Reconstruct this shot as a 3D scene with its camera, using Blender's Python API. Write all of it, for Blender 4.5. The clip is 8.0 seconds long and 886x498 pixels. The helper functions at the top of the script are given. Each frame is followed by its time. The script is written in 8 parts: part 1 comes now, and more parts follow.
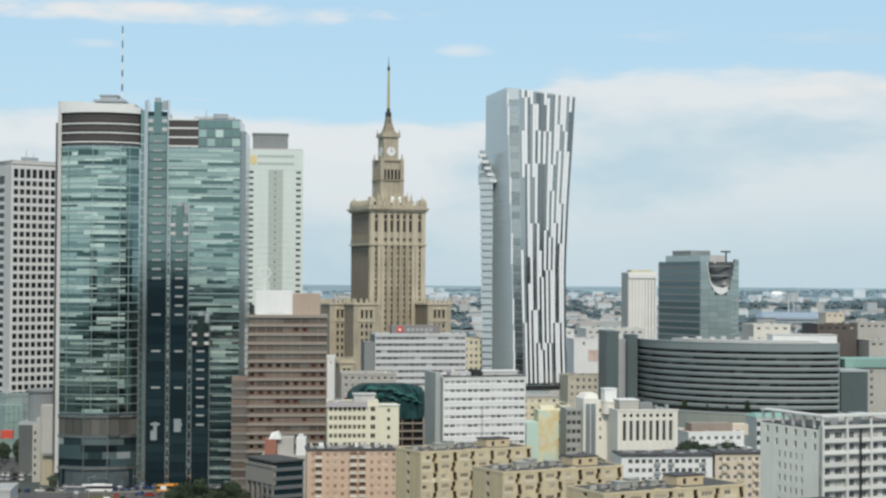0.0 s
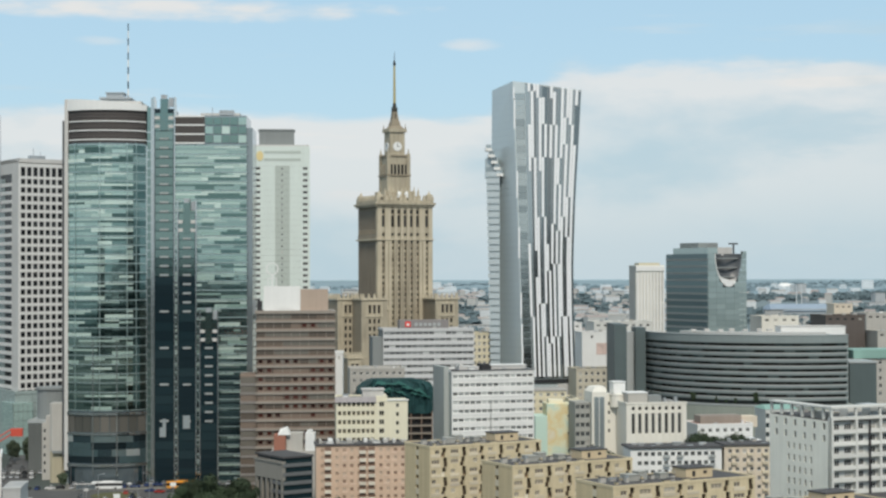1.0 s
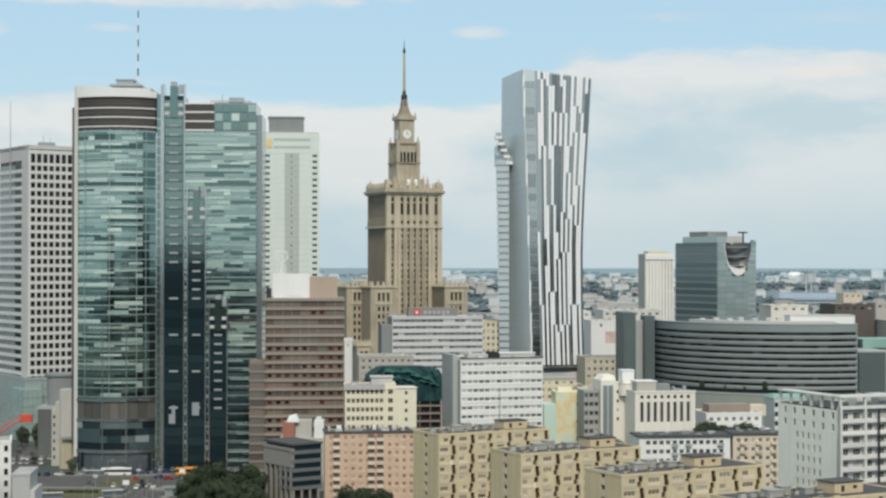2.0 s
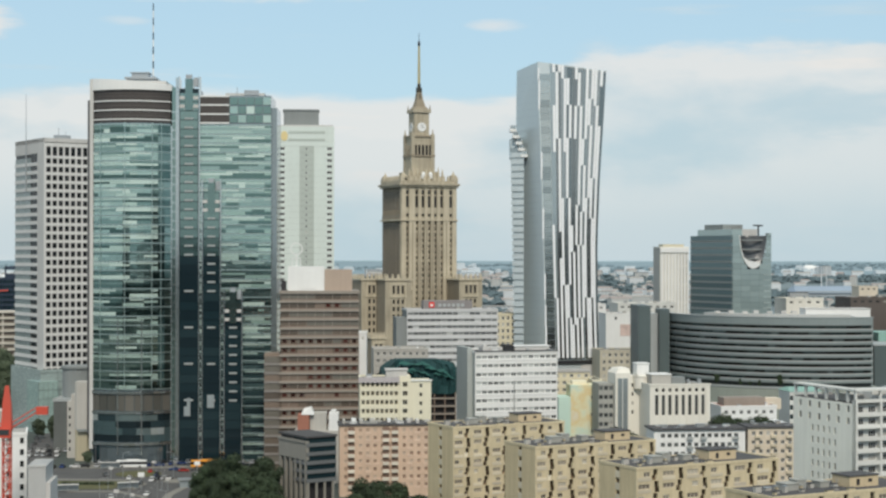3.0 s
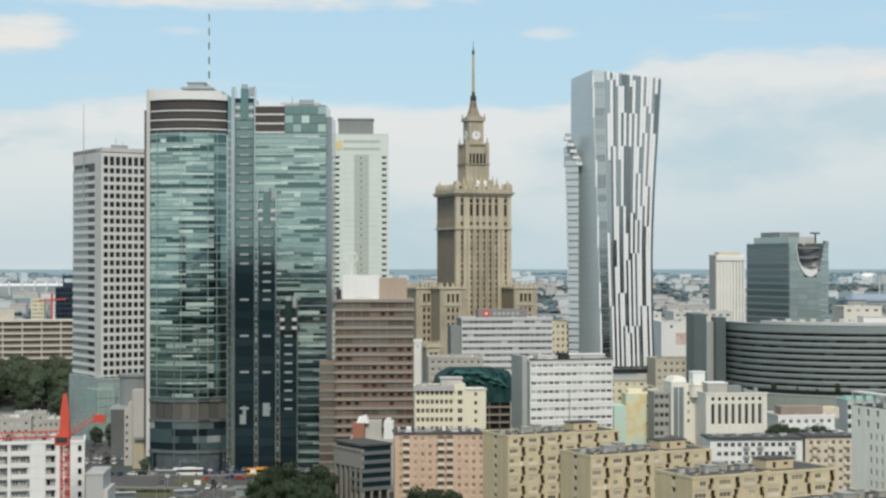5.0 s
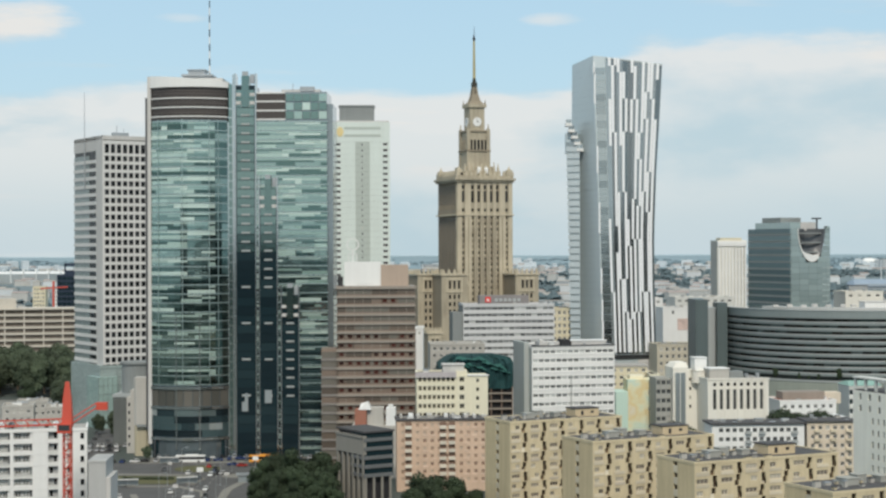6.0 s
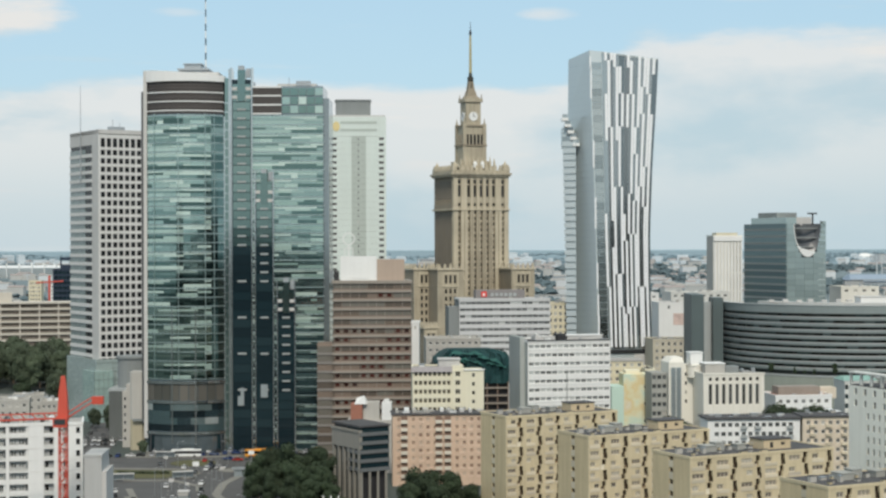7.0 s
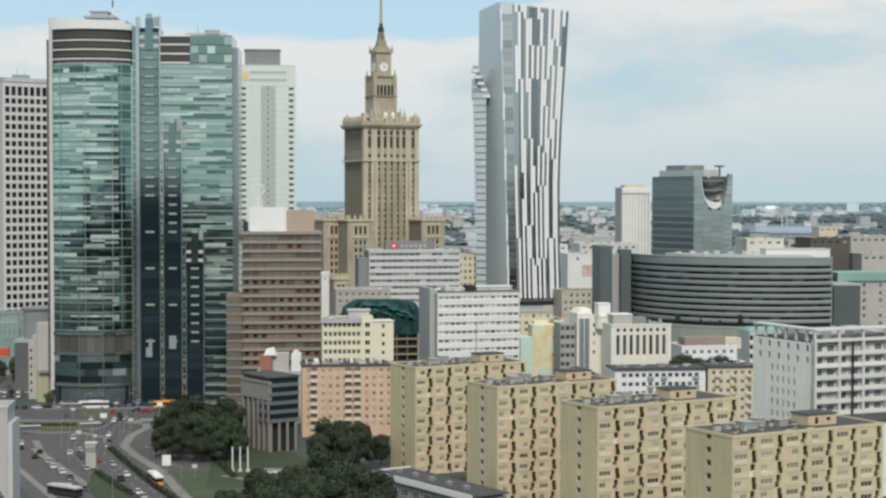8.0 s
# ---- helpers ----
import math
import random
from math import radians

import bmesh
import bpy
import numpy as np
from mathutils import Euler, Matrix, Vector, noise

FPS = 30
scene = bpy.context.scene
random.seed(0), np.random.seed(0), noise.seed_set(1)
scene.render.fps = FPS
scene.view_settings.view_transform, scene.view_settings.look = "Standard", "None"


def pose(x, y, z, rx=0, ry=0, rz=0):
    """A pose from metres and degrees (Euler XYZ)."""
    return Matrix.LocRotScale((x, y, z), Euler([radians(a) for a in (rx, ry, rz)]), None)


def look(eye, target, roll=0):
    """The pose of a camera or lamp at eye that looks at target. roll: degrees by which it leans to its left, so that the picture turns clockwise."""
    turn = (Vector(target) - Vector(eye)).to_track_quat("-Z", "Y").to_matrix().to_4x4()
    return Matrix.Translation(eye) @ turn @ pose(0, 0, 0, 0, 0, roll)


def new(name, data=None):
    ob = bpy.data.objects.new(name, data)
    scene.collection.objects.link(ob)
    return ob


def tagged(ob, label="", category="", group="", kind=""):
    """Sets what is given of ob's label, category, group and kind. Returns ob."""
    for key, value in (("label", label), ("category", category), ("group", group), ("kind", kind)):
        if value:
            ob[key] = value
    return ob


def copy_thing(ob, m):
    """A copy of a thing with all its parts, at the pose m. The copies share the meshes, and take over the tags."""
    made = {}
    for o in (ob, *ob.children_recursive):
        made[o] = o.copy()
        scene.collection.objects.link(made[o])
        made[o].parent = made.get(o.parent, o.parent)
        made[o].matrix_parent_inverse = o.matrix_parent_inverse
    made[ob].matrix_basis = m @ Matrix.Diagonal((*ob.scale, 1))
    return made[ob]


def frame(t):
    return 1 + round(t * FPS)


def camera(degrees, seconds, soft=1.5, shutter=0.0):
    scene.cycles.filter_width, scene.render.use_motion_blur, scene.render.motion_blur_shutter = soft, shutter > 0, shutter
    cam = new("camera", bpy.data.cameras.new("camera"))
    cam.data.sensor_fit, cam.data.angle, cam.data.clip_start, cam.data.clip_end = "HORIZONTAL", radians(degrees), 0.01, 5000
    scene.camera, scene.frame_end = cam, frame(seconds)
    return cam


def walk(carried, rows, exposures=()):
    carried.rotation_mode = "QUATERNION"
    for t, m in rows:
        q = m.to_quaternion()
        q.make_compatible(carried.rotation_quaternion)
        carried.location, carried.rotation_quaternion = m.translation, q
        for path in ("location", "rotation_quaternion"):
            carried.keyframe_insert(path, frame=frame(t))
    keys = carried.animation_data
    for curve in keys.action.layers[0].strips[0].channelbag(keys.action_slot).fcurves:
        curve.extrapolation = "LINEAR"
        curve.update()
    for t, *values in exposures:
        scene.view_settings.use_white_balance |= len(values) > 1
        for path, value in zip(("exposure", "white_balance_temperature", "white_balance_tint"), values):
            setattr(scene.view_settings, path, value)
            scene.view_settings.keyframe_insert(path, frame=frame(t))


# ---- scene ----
# ---- camera: it stands high on a roof and only turns ----
EYE = 86.5
cam = camera(30.256, 8.0, soft=2.5)
ROWS = [
    (0.0, -2.490, 1.069, -0.345),
    (0.5, -2.347, 0.855, 0.146),
    (1.0, -2.228, 0.877, 0.157),
    (1.5, -2.446, 0.609, -0.066),
    (1.7, -2.275, 0.567, -0.050),
    (2.8, -1.360, 0.116, -0.070),
    (3.0, -1.392, 0.203, -0.071),
    (3.5, -1.289, 0.605, -0.025),
    (4.0, -0.547, 0.565, 0.100),
    (4.5, 0.000, 0.494, 0.000),
    (5.0, 0.518, 0.497, 0.021),
    (5.2, 0.590, 0.347, 0.124),
    (6.3, 0.490, 0.021, 0.300),
    (6.5, 0.379, 0.017, 0.302),
    (7.0, 0.430, -0.163, 0.150),
    (7.2, 0.402, -0.126, 0.110),
    (7.3, 0.180, -0.150, 0.095),
    (7.4, -0.429, -0.220, 0.080),
    (7.5, -0.841, -0.629, 0.080),
    (7.6, -1.380, -0.752, 0.040),
    (7.8, -2.440, -1.144, -0.010),
    (8.0, -2.711, -1.869, -0.064),
]
walk(cam, [(t, pose(0, 0, EYE, 90 + pitch, roll, yaw)) for t, yaw, pitch, roll in ROWS],
     exposures=[(0.0, -0.01, 6350, 10), (0.5, -0.05, 6400, 10), (1.0, -0.05, 6460, 10), (1.7, -0.03, 6520, 10), (3.0, -0.04, 6560, 10), (8.0, -0.03, 6520, 10)])

# ---- world and sun: thin bright cloud, the sun behind the viewer's right shoulder ----
SUN_AZ, SUN_EL = 174.0, 46.0
world = bpy.data.worlds.new("sky")
scene.world = world
world.use_nodes = True
wn, wl = world.node_tree.nodes, world.node_tree.links
wn.clear()


def wnode(kind, **values):
    n = wn.new(kind)
    for key, value in values.items():
        n.inputs[key].default_value = value
    return n


def wmath(op, a, b=None, c=None):
    n = wn.new("ShaderNodeMath")
    n.operation = op
    for i, v in enumerate((a, b, c)):
        if v is None:
            continue
        if isinstance(v, (int, float)):
            n.inputs[i].default_value = v
        else:
            wl.new(v, n.inputs[i])
    return n.outputs[0]


sky = wn.new("ShaderNodeTexSky")
sky.sky_type, sky.sun_disc = "NISHITA", False
sky.sun_elevation, sky.sun_rotation = radians(SUN_EL), radians(SUN_AZ)
sky.air_density, sky.dust_density, sky.ozone_density = 1.0, 1.2, 1.0
coord = wn.new("ShaderNodeTexCoord")
split = wn.new("ShaderNodeSeparateXYZ")
wl.new(coord.outputs["Generated"], split.inputs[0])
dx, dz = split.outputs["X"], split.outputs["Z"]


def cloud_noise(sx, sz, scale, detail, off):
    m = wn.new("ShaderNodeMapping")
    m.inputs["Scale"].default_value = (sx, sx, sz)
    m.inputs["Location"].default_value = off
    wl.new(coord.outputs["Generated"], m.inputs["Vector"])
    n = wnode("ShaderNodeTexNoise", Scale=scale, Detail=detail, Roughness=0.55)
    wl.new(m.outputs[0], n.inputs["Vector"])
    return n.outputs["Fac"]


def smooth(v, lo, hi):
    n = wn.new("ShaderNodeMapRange")
    n.interpolation_type = "SMOOTHSTEP"
    n.inputs["From Min"].default_value, n.inputs["From Max"].default_value = lo, hi
    wl.new(v, n.inputs["Value"])
    return n.outputs["Result"]


bank = cloud_noise(2.2, 14.0, 2.2, 6.0, (3.1, 0.4, 0.7))
wisp = cloud_noise(3.0, 30.0, 2.0, 7.0, (0.3, 5.2, 1.9))
# the edge of the cloud bank lies five to seven degrees up and is torn by noise
edge = wmath("ADD", wmath("MULTIPLY", smooth(dx, 0.06, 0.12), 0.027), 0.099)
fray = cloud_noise(5.0, 16.0, 3.0, 7.0, (1.7, 2.4, 0.2))
under = wmath("ADD", wmath("SUBTRACT", edge, wmath("ABSOLUTE", dz)), wmath("ADD", wmath("MULTIPLY", wmath("SUBTRACT", bank, 0.5), 0.05), wmath("MULTIPLY", wmath("SUBTRACT", fray, 0.5), 0.035)))
tear = cloud_noise(9.0, 34.0, 3.0, 8.0, (4.2, 0.9, 2.6))
low = smooth(under, -0.006, 0.010)
rim = wmath("MULTIPLY", smooth(under, -0.004, 0.006), wmath("SUBTRACT", 1.0, smooth(under, 0.010, 0.034)))
high = smooth(wisp, 0.56, 0.72)
# a broken cloud deck covers most of the sky overhead
# single clouds above the bank: a long streak, a small heap, two wisps
def puff(x0, z0, wx, wz, amount):
    a = wmath("POWER", wmath("DIVIDE", wmath("SUBTRACT", dx, x0), wx), 2.0)
    b = wmath("POWER", wmath("DIVIDE", wmath("SUBTRACT", dz, z0), wz), 2.0)
    v = wmath("SUBTRACT", wmath("ADD", 1.0, wmath("MULTIPLY", wmath("SUBTRACT", tear, 0.5), 3.0)), wmath("ADD", a, b))
    return wmath("MULTIPLY", smooth(v, -0.3, 1.3), amount)


puffs = wmath("MAXIMUM", wmath("MAXIMUM", puff(-0.262, 0.134, 0.036, 0.015, 1.0), puff(-0.14, 0.1585, 0.145, 0.0075, 0.95)), wmath("MAXIMUM", puff(0.056, 0.1385, 0.020, 0.0042, 0.6), puff(-0.165, 0.139, 0.018, 0.003, 0.35)))
deck = wmath("MULTIPLY", smooth(dz, 0.22, 0.55), smooth(bank, 0.30, 0.52))
mask = wmath("MINIMUM", wmath("ADD", wmath("ADD", wmath("MULTIPLY", low, 0.80), wmath("MAXIMUM", wmath("MULTIPLY", high, 0.35), puffs)), wmath("MULTIPLY", deck, 0.85)), 0.96)
body = cloud_noise(2.8, 6.0, 3.0, 5.0, (7.3, 1.1, 4.2))
# bluish gaps in the bank
gaps = wmath("MAXIMUM", puff(0.262, 0.084, 0.062, 0.020, 0.8), puff(-0.258, 0.083, 0.034, 0.012, 0.8))
# the bank thins to a bluish haze towards its right and near the horizon
haze = wmath("MINIMUM", wmath("ADD", wmath("MULTIPLY", smooth(dx, 0.06, 0.30), 0.2), wmath("MULTIPLY", wmath("SUBTRACT", 1.0, smooth(dz, 0.01, 0.065)), 0.6)), 0.9)
haze = wmath("MAXIMUM", haze, gaps)
shade = wn.new("ShaderNodeMix")
shade.data_type = "RGBA"
wl.new(wmath("MINIMUM", wmath("ADD", wmath("ADD", wmath("MULTIPLY", wmath("MULTIPLY", smooth(body, 0.24, 0.58), 0.88), wmath("SUBTRACT", 1.0, haze)), wmath("MULTIPLY", rim, 0.6)), wmath("MULTIPLY", puffs, smooth(wmath("ADD", dz, wmath("MULTIPLY", wmath("SUBTRACT", fray, 0.5), 0.03)), 0.122, 0.136))), 1.0), shade.inputs["Factor"])
shade.inputs["A"].default_value = (5.2, 6.55, 7.15, 1)
shade.inputs["B"].default_value = (8.25, 8.2, 7.95, 1)
thin = wn.new("ShaderNodeMix")
thin.data_type = "RGBA"
thin.inputs["Factor"].default_value = 0.6
wl.new(sky.outputs[0], thin.inputs["A"])
thin.inputs["B"].default_value = (5.5, 8.2, 9.9, 1)
veil = wn.new("ShaderNodeMix")
veil.data_type = "RGBA"
wl.new(mask, veil.inputs["Factor"])
wl.new(thin.outputs["Result"], veil.inputs["A"])
wl.new(shade.outputs["Result"], veil.inputs["B"])
back = wn.new("ShaderNodeBackground")
back.inputs["Strength"].default_value = 0.1
wl.new(veil.outputs["Result"], back.inputs["Color"])
wo = wn.new("ShaderNodeOutputWorld")
wl.new(back.outputs[0], wo.inputs["Surface"])

sun = new("sun", bpy.data.lights.new("sun", "SUN"))
sun.data.energy, sun.data.angle, sun.data.color = 2.7, radians(10), (1.0, 0.91, 0.78)
az, el = radians(SUN_AZ), radians(SUN_EL)
to_sun = Vector((math.sin(az) * math.cos(el), math.cos(az) * math.cos(el), math.sin(el)))
sun.matrix_world = look(to_sun * 300, (0, 0, 0))
# ---- materials ----
def mat(name, col, rough=0.75, metal=0.0, vary=0.12, scale=0.08, fine=1.5, bump=0.0, streak=0.0, rnd=0.0, island=0.0, spec=0.5):
    """A procedural surface: colour with broad stains, fine grain, rain streaks, and a shift for each piece."""
    m = bpy.data.materials.new(name)
    m.use_nodes = True
    n, l = m.node_tree.nodes, m.node_tree.links
    b = n["Principled BSDF"]
    b.inputs["Roughness"].default_value, b.inputs["Metallic"].default_value = rough, metal
    b.inputs["Specular IOR Level"].default_value = spec
    geo = n.new("ShaderNodeNewGeometry")

    def tex(sc, detail, stretch=(1, 1, 1)):
        mp = n.new("ShaderNodeMapping")
        mp.inputs["Scale"].default_value = stretch
        l.new(geo.outputs["Position"], mp.inputs["Vector"])
        t = n.new("ShaderNodeTexNoise")
        t.inputs["Scale"].default_value, t.inputs["Detail"].default_value = sc, detail
        l.new(mp.outputs[0], t.inputs["Vector"])
        return t.outputs["Fac"]

    def arith(op, a, k):
        x = n.new("ShaderNodeMath")
        x.operation = op
        for i, v in enumerate((a, k)):
            if isinstance(v, (int, float)):
                x.inputs[i].default_value = v
            else:
                l.new(v, x.inputs[i])
        return x.outputs[0]

    grain = tex(fine, 3)
    total = arith("ADD", arith("MULTIPLY", arith("SUBTRACT", tex(scale, 4), 0.5), vary * 2.4),
                  arith("MULTIPLY", arith("SUBTRACT", grain, 0.5), vary * 1.2))
    if streak:
        total = arith("ADD", total, arith("MULTIPLY", arith("SUBTRACT", tex(0.9, 4, (1, 1, 0.06)), 0.5), streak * 2.4))
    if rnd:
        oi = n.new("ShaderNodeObjectInfo")
        total = arith("ADD", total, arith("MULTIPLY", arith("SUBTRACT", oi.outputs["Random"], 0.5), rnd * 2))
    if island:
        total = arith("ADD", total, arith("MULTIPLY", arith("SUBTRACT", geo.outputs["Random Per Island"], 0.5), island * 2))
    mul = n.new("ShaderNodeVectorMath")
    mul.operation = "SCALE"
    mul.inputs[0].default_value = col
    l.new(arith("ADD", total, 1.0), mul.inputs["Scale"])
    l.new(mul.outputs[0], b.inputs["Base Color"])
    l.new(arith("ADD", arith("MULTIPLY", arith("SUBTRACT", grain, 0.5), 0.25), rough), b.inputs["Roughness"])
    if bump:
        bp = n.new("ShaderNodeBump")
        bp.inputs["Strength"].default_value, bp.inputs["Distance"].default_value = bump, 0.05
        l.new(grain, bp.inputs["Height"])
        l.new(bp.outputs[0], b.inputs["Normal"])
    return m


def panel_glass(name, stops, metal=0.55, rough=0.09, wave=0.02, spec=0.8):
    """Curtain-wall glass: each pane takes one of some tints, and is a little out of true."""
    m = bpy.data.materials.new(name)
    m.use_nodes = True
    n, l = m.node_tree.nodes, m.node_tree.links
    b = n["Principled BSDF"]
    b.inputs["Roughness"].default_value, b.inputs["Metallic"].default_value = rough, metal
    b.inputs["Specular IOR Level"].default_value = spec
    oi = n.new("ShaderNodeObjectInfo")
    ramp = n.new("ShaderNodeValToRGB")
    ramp.color_ramp.interpolation = "CONSTANT"
    gloss = n.new("ShaderNodeValToRGB")
    gloss.color_ramp.interpolation = "CONSTANT"
    for i, s in enumerate(stops):
        k = s[2] if len(s) > 2 else metal
        for r, c in ((ramp, (*s[1], 1)), (gloss, (k, k, k, 1))):
            els = r.color_ramp.elements
            e = els[i] if i < 2 else els.new(s[0])
            e.position, e.color = s[0], c
    l.new(oi.outputs["Random"], ramp.inputs["Fac"])
    l.new(oi.outputs["Random"], gloss.inputs["Fac"])
    l.new(gloss.outputs["Color"], b.inputs["Metallic"])
    l.new(ramp.outputs["Color"], b.inputs["Base Color"])
    geo = n.new("ShaderNodeNewGeometry")
    t = n.new("ShaderNodeTexNoise")
    t.inputs["Scale"].default_value = 0.35
    l.new(geo.outputs["Position"], t.inputs["Vector"])
    bp = n.new("ShaderNodeBump")
    bp.inputs["Strength"].default_value, bp.inputs["Distance"].default_value = 1.0, wave
    l.new(t.outputs["Fac"], bp.inputs["Height"])
    l.new(bp.outputs[0], b.inputs["Normal"])
    return m


# ground kept dark: shade of unseen buildings is put into its colour
GROUND = mat("urban_ground", (0.052, 0.066, 0.060), 0.9, vary=0.35, scale=0.012, fine=0.15)
# aerial haze is mixed into the colours of the far land and plain
FAR_LAND = mat("hazy_far_land", (0.145, 0.19, 0.205), 0.95, vary=0.3, scale=0.004, fine=0.03)
FAR_WOODS = mat("hazy_wooded_plain", (0.20, 0.28, 0.32), 0.95, vary=0.18, scale=0.003, fine=0.02)
ASPHALT = mat("asphalt", (0.080, 0.080, 0.080), 0.85, vary=0.2, scale=0.1, fine=1.2)
PAVING = mat("paving", (0.20, 0.195, 0.175), 0.85, vary=0.15, scale=0.1, fine=1.5)
GRAVEL = mat("grey_gravel", (0.20, 0.20, 0.185), 0.9, vary=0.3, scale=0.06, fine=0.5)
GRASS = mat("grass", (0.038, 0.054, 0.023), 0.95, vary=0.3, scale=0.15, fine=1.5)
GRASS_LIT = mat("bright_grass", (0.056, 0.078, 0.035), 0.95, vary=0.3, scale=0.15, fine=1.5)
DRY_GRASS = mat("dry_grass", (0.095, 0.095, 0.042), 0.95, vary=0.3, scale=0.15, fine=1.5)
SKYLINE = mat("unseen_mirror_blocks", (0.045, 0.06, 0.06), 0.8, vary=0.3, scale=0.03, fine=0.2)
LINE = mat("road_paint", (0.36, 0.36, 0.35), 0.7, vary=0.2)
GLASS_R = panel_glass("green_office_glass", [(0.0, (0.085, 0.145, 0.135), 0.98), (0.24, (0.24, 0.35, 0.325), 0.98), (0.48, (0.40, 0.53, 0.485), 0.98),
                                             (0.70, (0.50, 0.635, 0.575), 0.95), (0.80, (0.42, 0.555, 0.505), 0.40), (0.91, (0.55, 0.68, 0.625), 0.30)])
GLASS_W = panel_glass("pale_green_office_glass", [(0.0, (0.14, 0.225, 0.21), 0.98), (0.22, (0.33, 0.45, 0.42), 0.98), (0.44, (0.42, 0.55, 0.50), 0.95),
                                                 (0.64, (0.31, 0.45, 0.405), 0.45), (0.79, (0.42, 0.56, 0.51), 0.40), (0.93, (0.53, 0.66, 0.61), 0.30)])
GLASS_RET = panel_glass("darkened_return_glass", [(0.0, (0.10, 0.17, 0.165)), (0.4, (0.17, 0.26, 0.25)), (0.75, (0.27, 0.37, 0.35))], metal=0.98)
GLASS_DARK = panel_glass("dark_blue_glass", [(0.0, (0.012, 0.025, 0.032)), (0.4, (0.015, 0.033, 0.041)), (0.75, (0.021, 0.042, 0.050))], metal=0.2, spec=0.35)
GLASS_GREY = panel_glass("grey_glass", [(0.0, (0.16, 0.20, 0.22)), (0.3, (0.26, 0.31, 0.33)), (0.7, (0.36, 0.42, 0.44))], metal=0.55)
GLASS_PALE = panel_glass("pale_glass", [(0.0, (0.38, 0.44, 0.46)), (0.5, (0.46, 0.52, 0.54))], metal=0.5, rough=0.15)
GLASS_BROWN = panel_glass("bronze_glass", [(0.0, (0.135, 0.112, 0.093)), (0.25, (0.185, 0.15, 0.122)), (0.5, (0.20, 0.185, 0.16)), (0.78, (0.255, 0.20, 0.163))], metal=0.3, rough=0.2)
PANE = panel_glass("window_glass", [(0.0, (0.025, 0.028, 0.03)), (0.45, (0.05, 0.055, 0.06)), (0.7, (0.11, 0.12, 0.12)), (0.9, (0.45, 0.44, 0.40))], metal=0.1, rough=0.12)
PANE_DARK = panel_glass("dark_window_glass", [(0.0, (0.012, 0.013, 0.015)), (0.5, (0.02, 0.021, 0.024)), (0.85, (0.035, 0.037, 0.04))], metal=0.0, rough=0.2, spec=0.2)
WHITE = mat("white_cladding", (0.72, 0.73, 0.72), 0.6, vary=0.06, streak=0.05)
STEEL = mat("painted_steel", (0.42, 0.45, 0.45), 0.45, 0.3, vary=0.1)
LOUVRE = mat("dark_louvre", (0.055, 0.048, 0.045), 0.6, vary=0.15)
CONC = mat("concrete", (0.42, 0.41, 0.38), 0.85, vary=0.12, streak=0.1, bump=0.2)
PALE_CONC = mat("pale_concrete", (0.51, 0.505, 0.49), 0.85, vary=0.10, streak=0.10, bump=0.2)
GREY_CONC = mat("grey_render", (0.22, 0.24, 0.24), 0.85, vary=0.08, streak=0.08)
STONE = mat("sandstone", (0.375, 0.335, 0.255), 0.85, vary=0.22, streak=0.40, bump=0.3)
STONE_PALE = mat("pale_sandstone", (0.47, 0.42, 0.32), 0.85, vary=0.16, streak=0.25, bump=0.3)
COPPER = mat("dark_copper", (0.045, 0.045, 0.036), 0.7, 0.2, vary=0.2)
GOLD = mat("gilded_spire", (0.48, 0.40, 0.20), 0.4, 0.5, vary=0.1)
CREAM = mat("cream_render", (0.69, 0.66, 0.52), 0.85, vary=0.07, streak=0.06)
YELLOW = mat("yellow_render", (0.565, 0.485, 0.325), 0.88, vary=0.15, streak=0.14, bump=0.2)
YELLOW_SIDE = mat("ochre_render", (0.56, 0.465, 0.295), 0.88, vary=0.16, streak=0.15, bump=0.2)
PINK = mat("salmon_render", (0.575, 0.43, 0.325), 0.88, vary=0.14, streak=0.12, bump=0.2)
BALC = mat("balcony_panel", (0.58, 0.52, 0.40), 0.8, vary=0.12, rnd=0.14)
BROWN = mat("brown_spandrel", (0.215, 0.16, 0.125), 0.6, vary=0.12, streak=0.08)
BROWN_LIGHT = mat("pale_brown_band", (0.275, 0.245, 0.212), 0.6, vary=0.1, streak=0.08)
ROOF = mat("bitumen_roof", (0.065, 0.065, 0.068), 0.9, vary=0.25, scale=0.2)
ROOF_PALE = mat("gravel_roof", (0.33, 0.32, 0.30), 0.9, vary=0.2, scale=0.2)
METAL = mat("galvanised_metal", (0.42, 0.44, 0.45), 0.4, 0.6, vary=0.15)
DARK = mat("dark_metal", (0.03, 0.03, 0.033), 0.6, 0.2, vary=0.15)
DARK_STEEL = mat("dark_steel", (0.10, 0.105, 0.11), 0.4, 0.4, vary=0.15)
BLACK_BAND = mat("dark_band", (0.02, 0.022, 0.024), 0.5, vary=0.1)
NET = mat("green_scaffold_net", (0.006, 0.042, 0.045), 0.85, vary=0.5, scale=0.15, fine=0.8, bump=0.4)
RED = mat("crane_red", (0.52, 0.075, 0.045), 0.5, vary=0.1)
LOGO_RED = mat("sign_red", (0.75, 0.03, 0.02), 0.5, vary=0.05)
LOGO_GOLD = mat("sign_gold", (0.68, 0.56, 0.28), 0.5, vary=0.05)
TURQ = mat("turquoise_render", (0.50, 0.66, 0.59), 0.85, vary=0.08, streak=0.05)


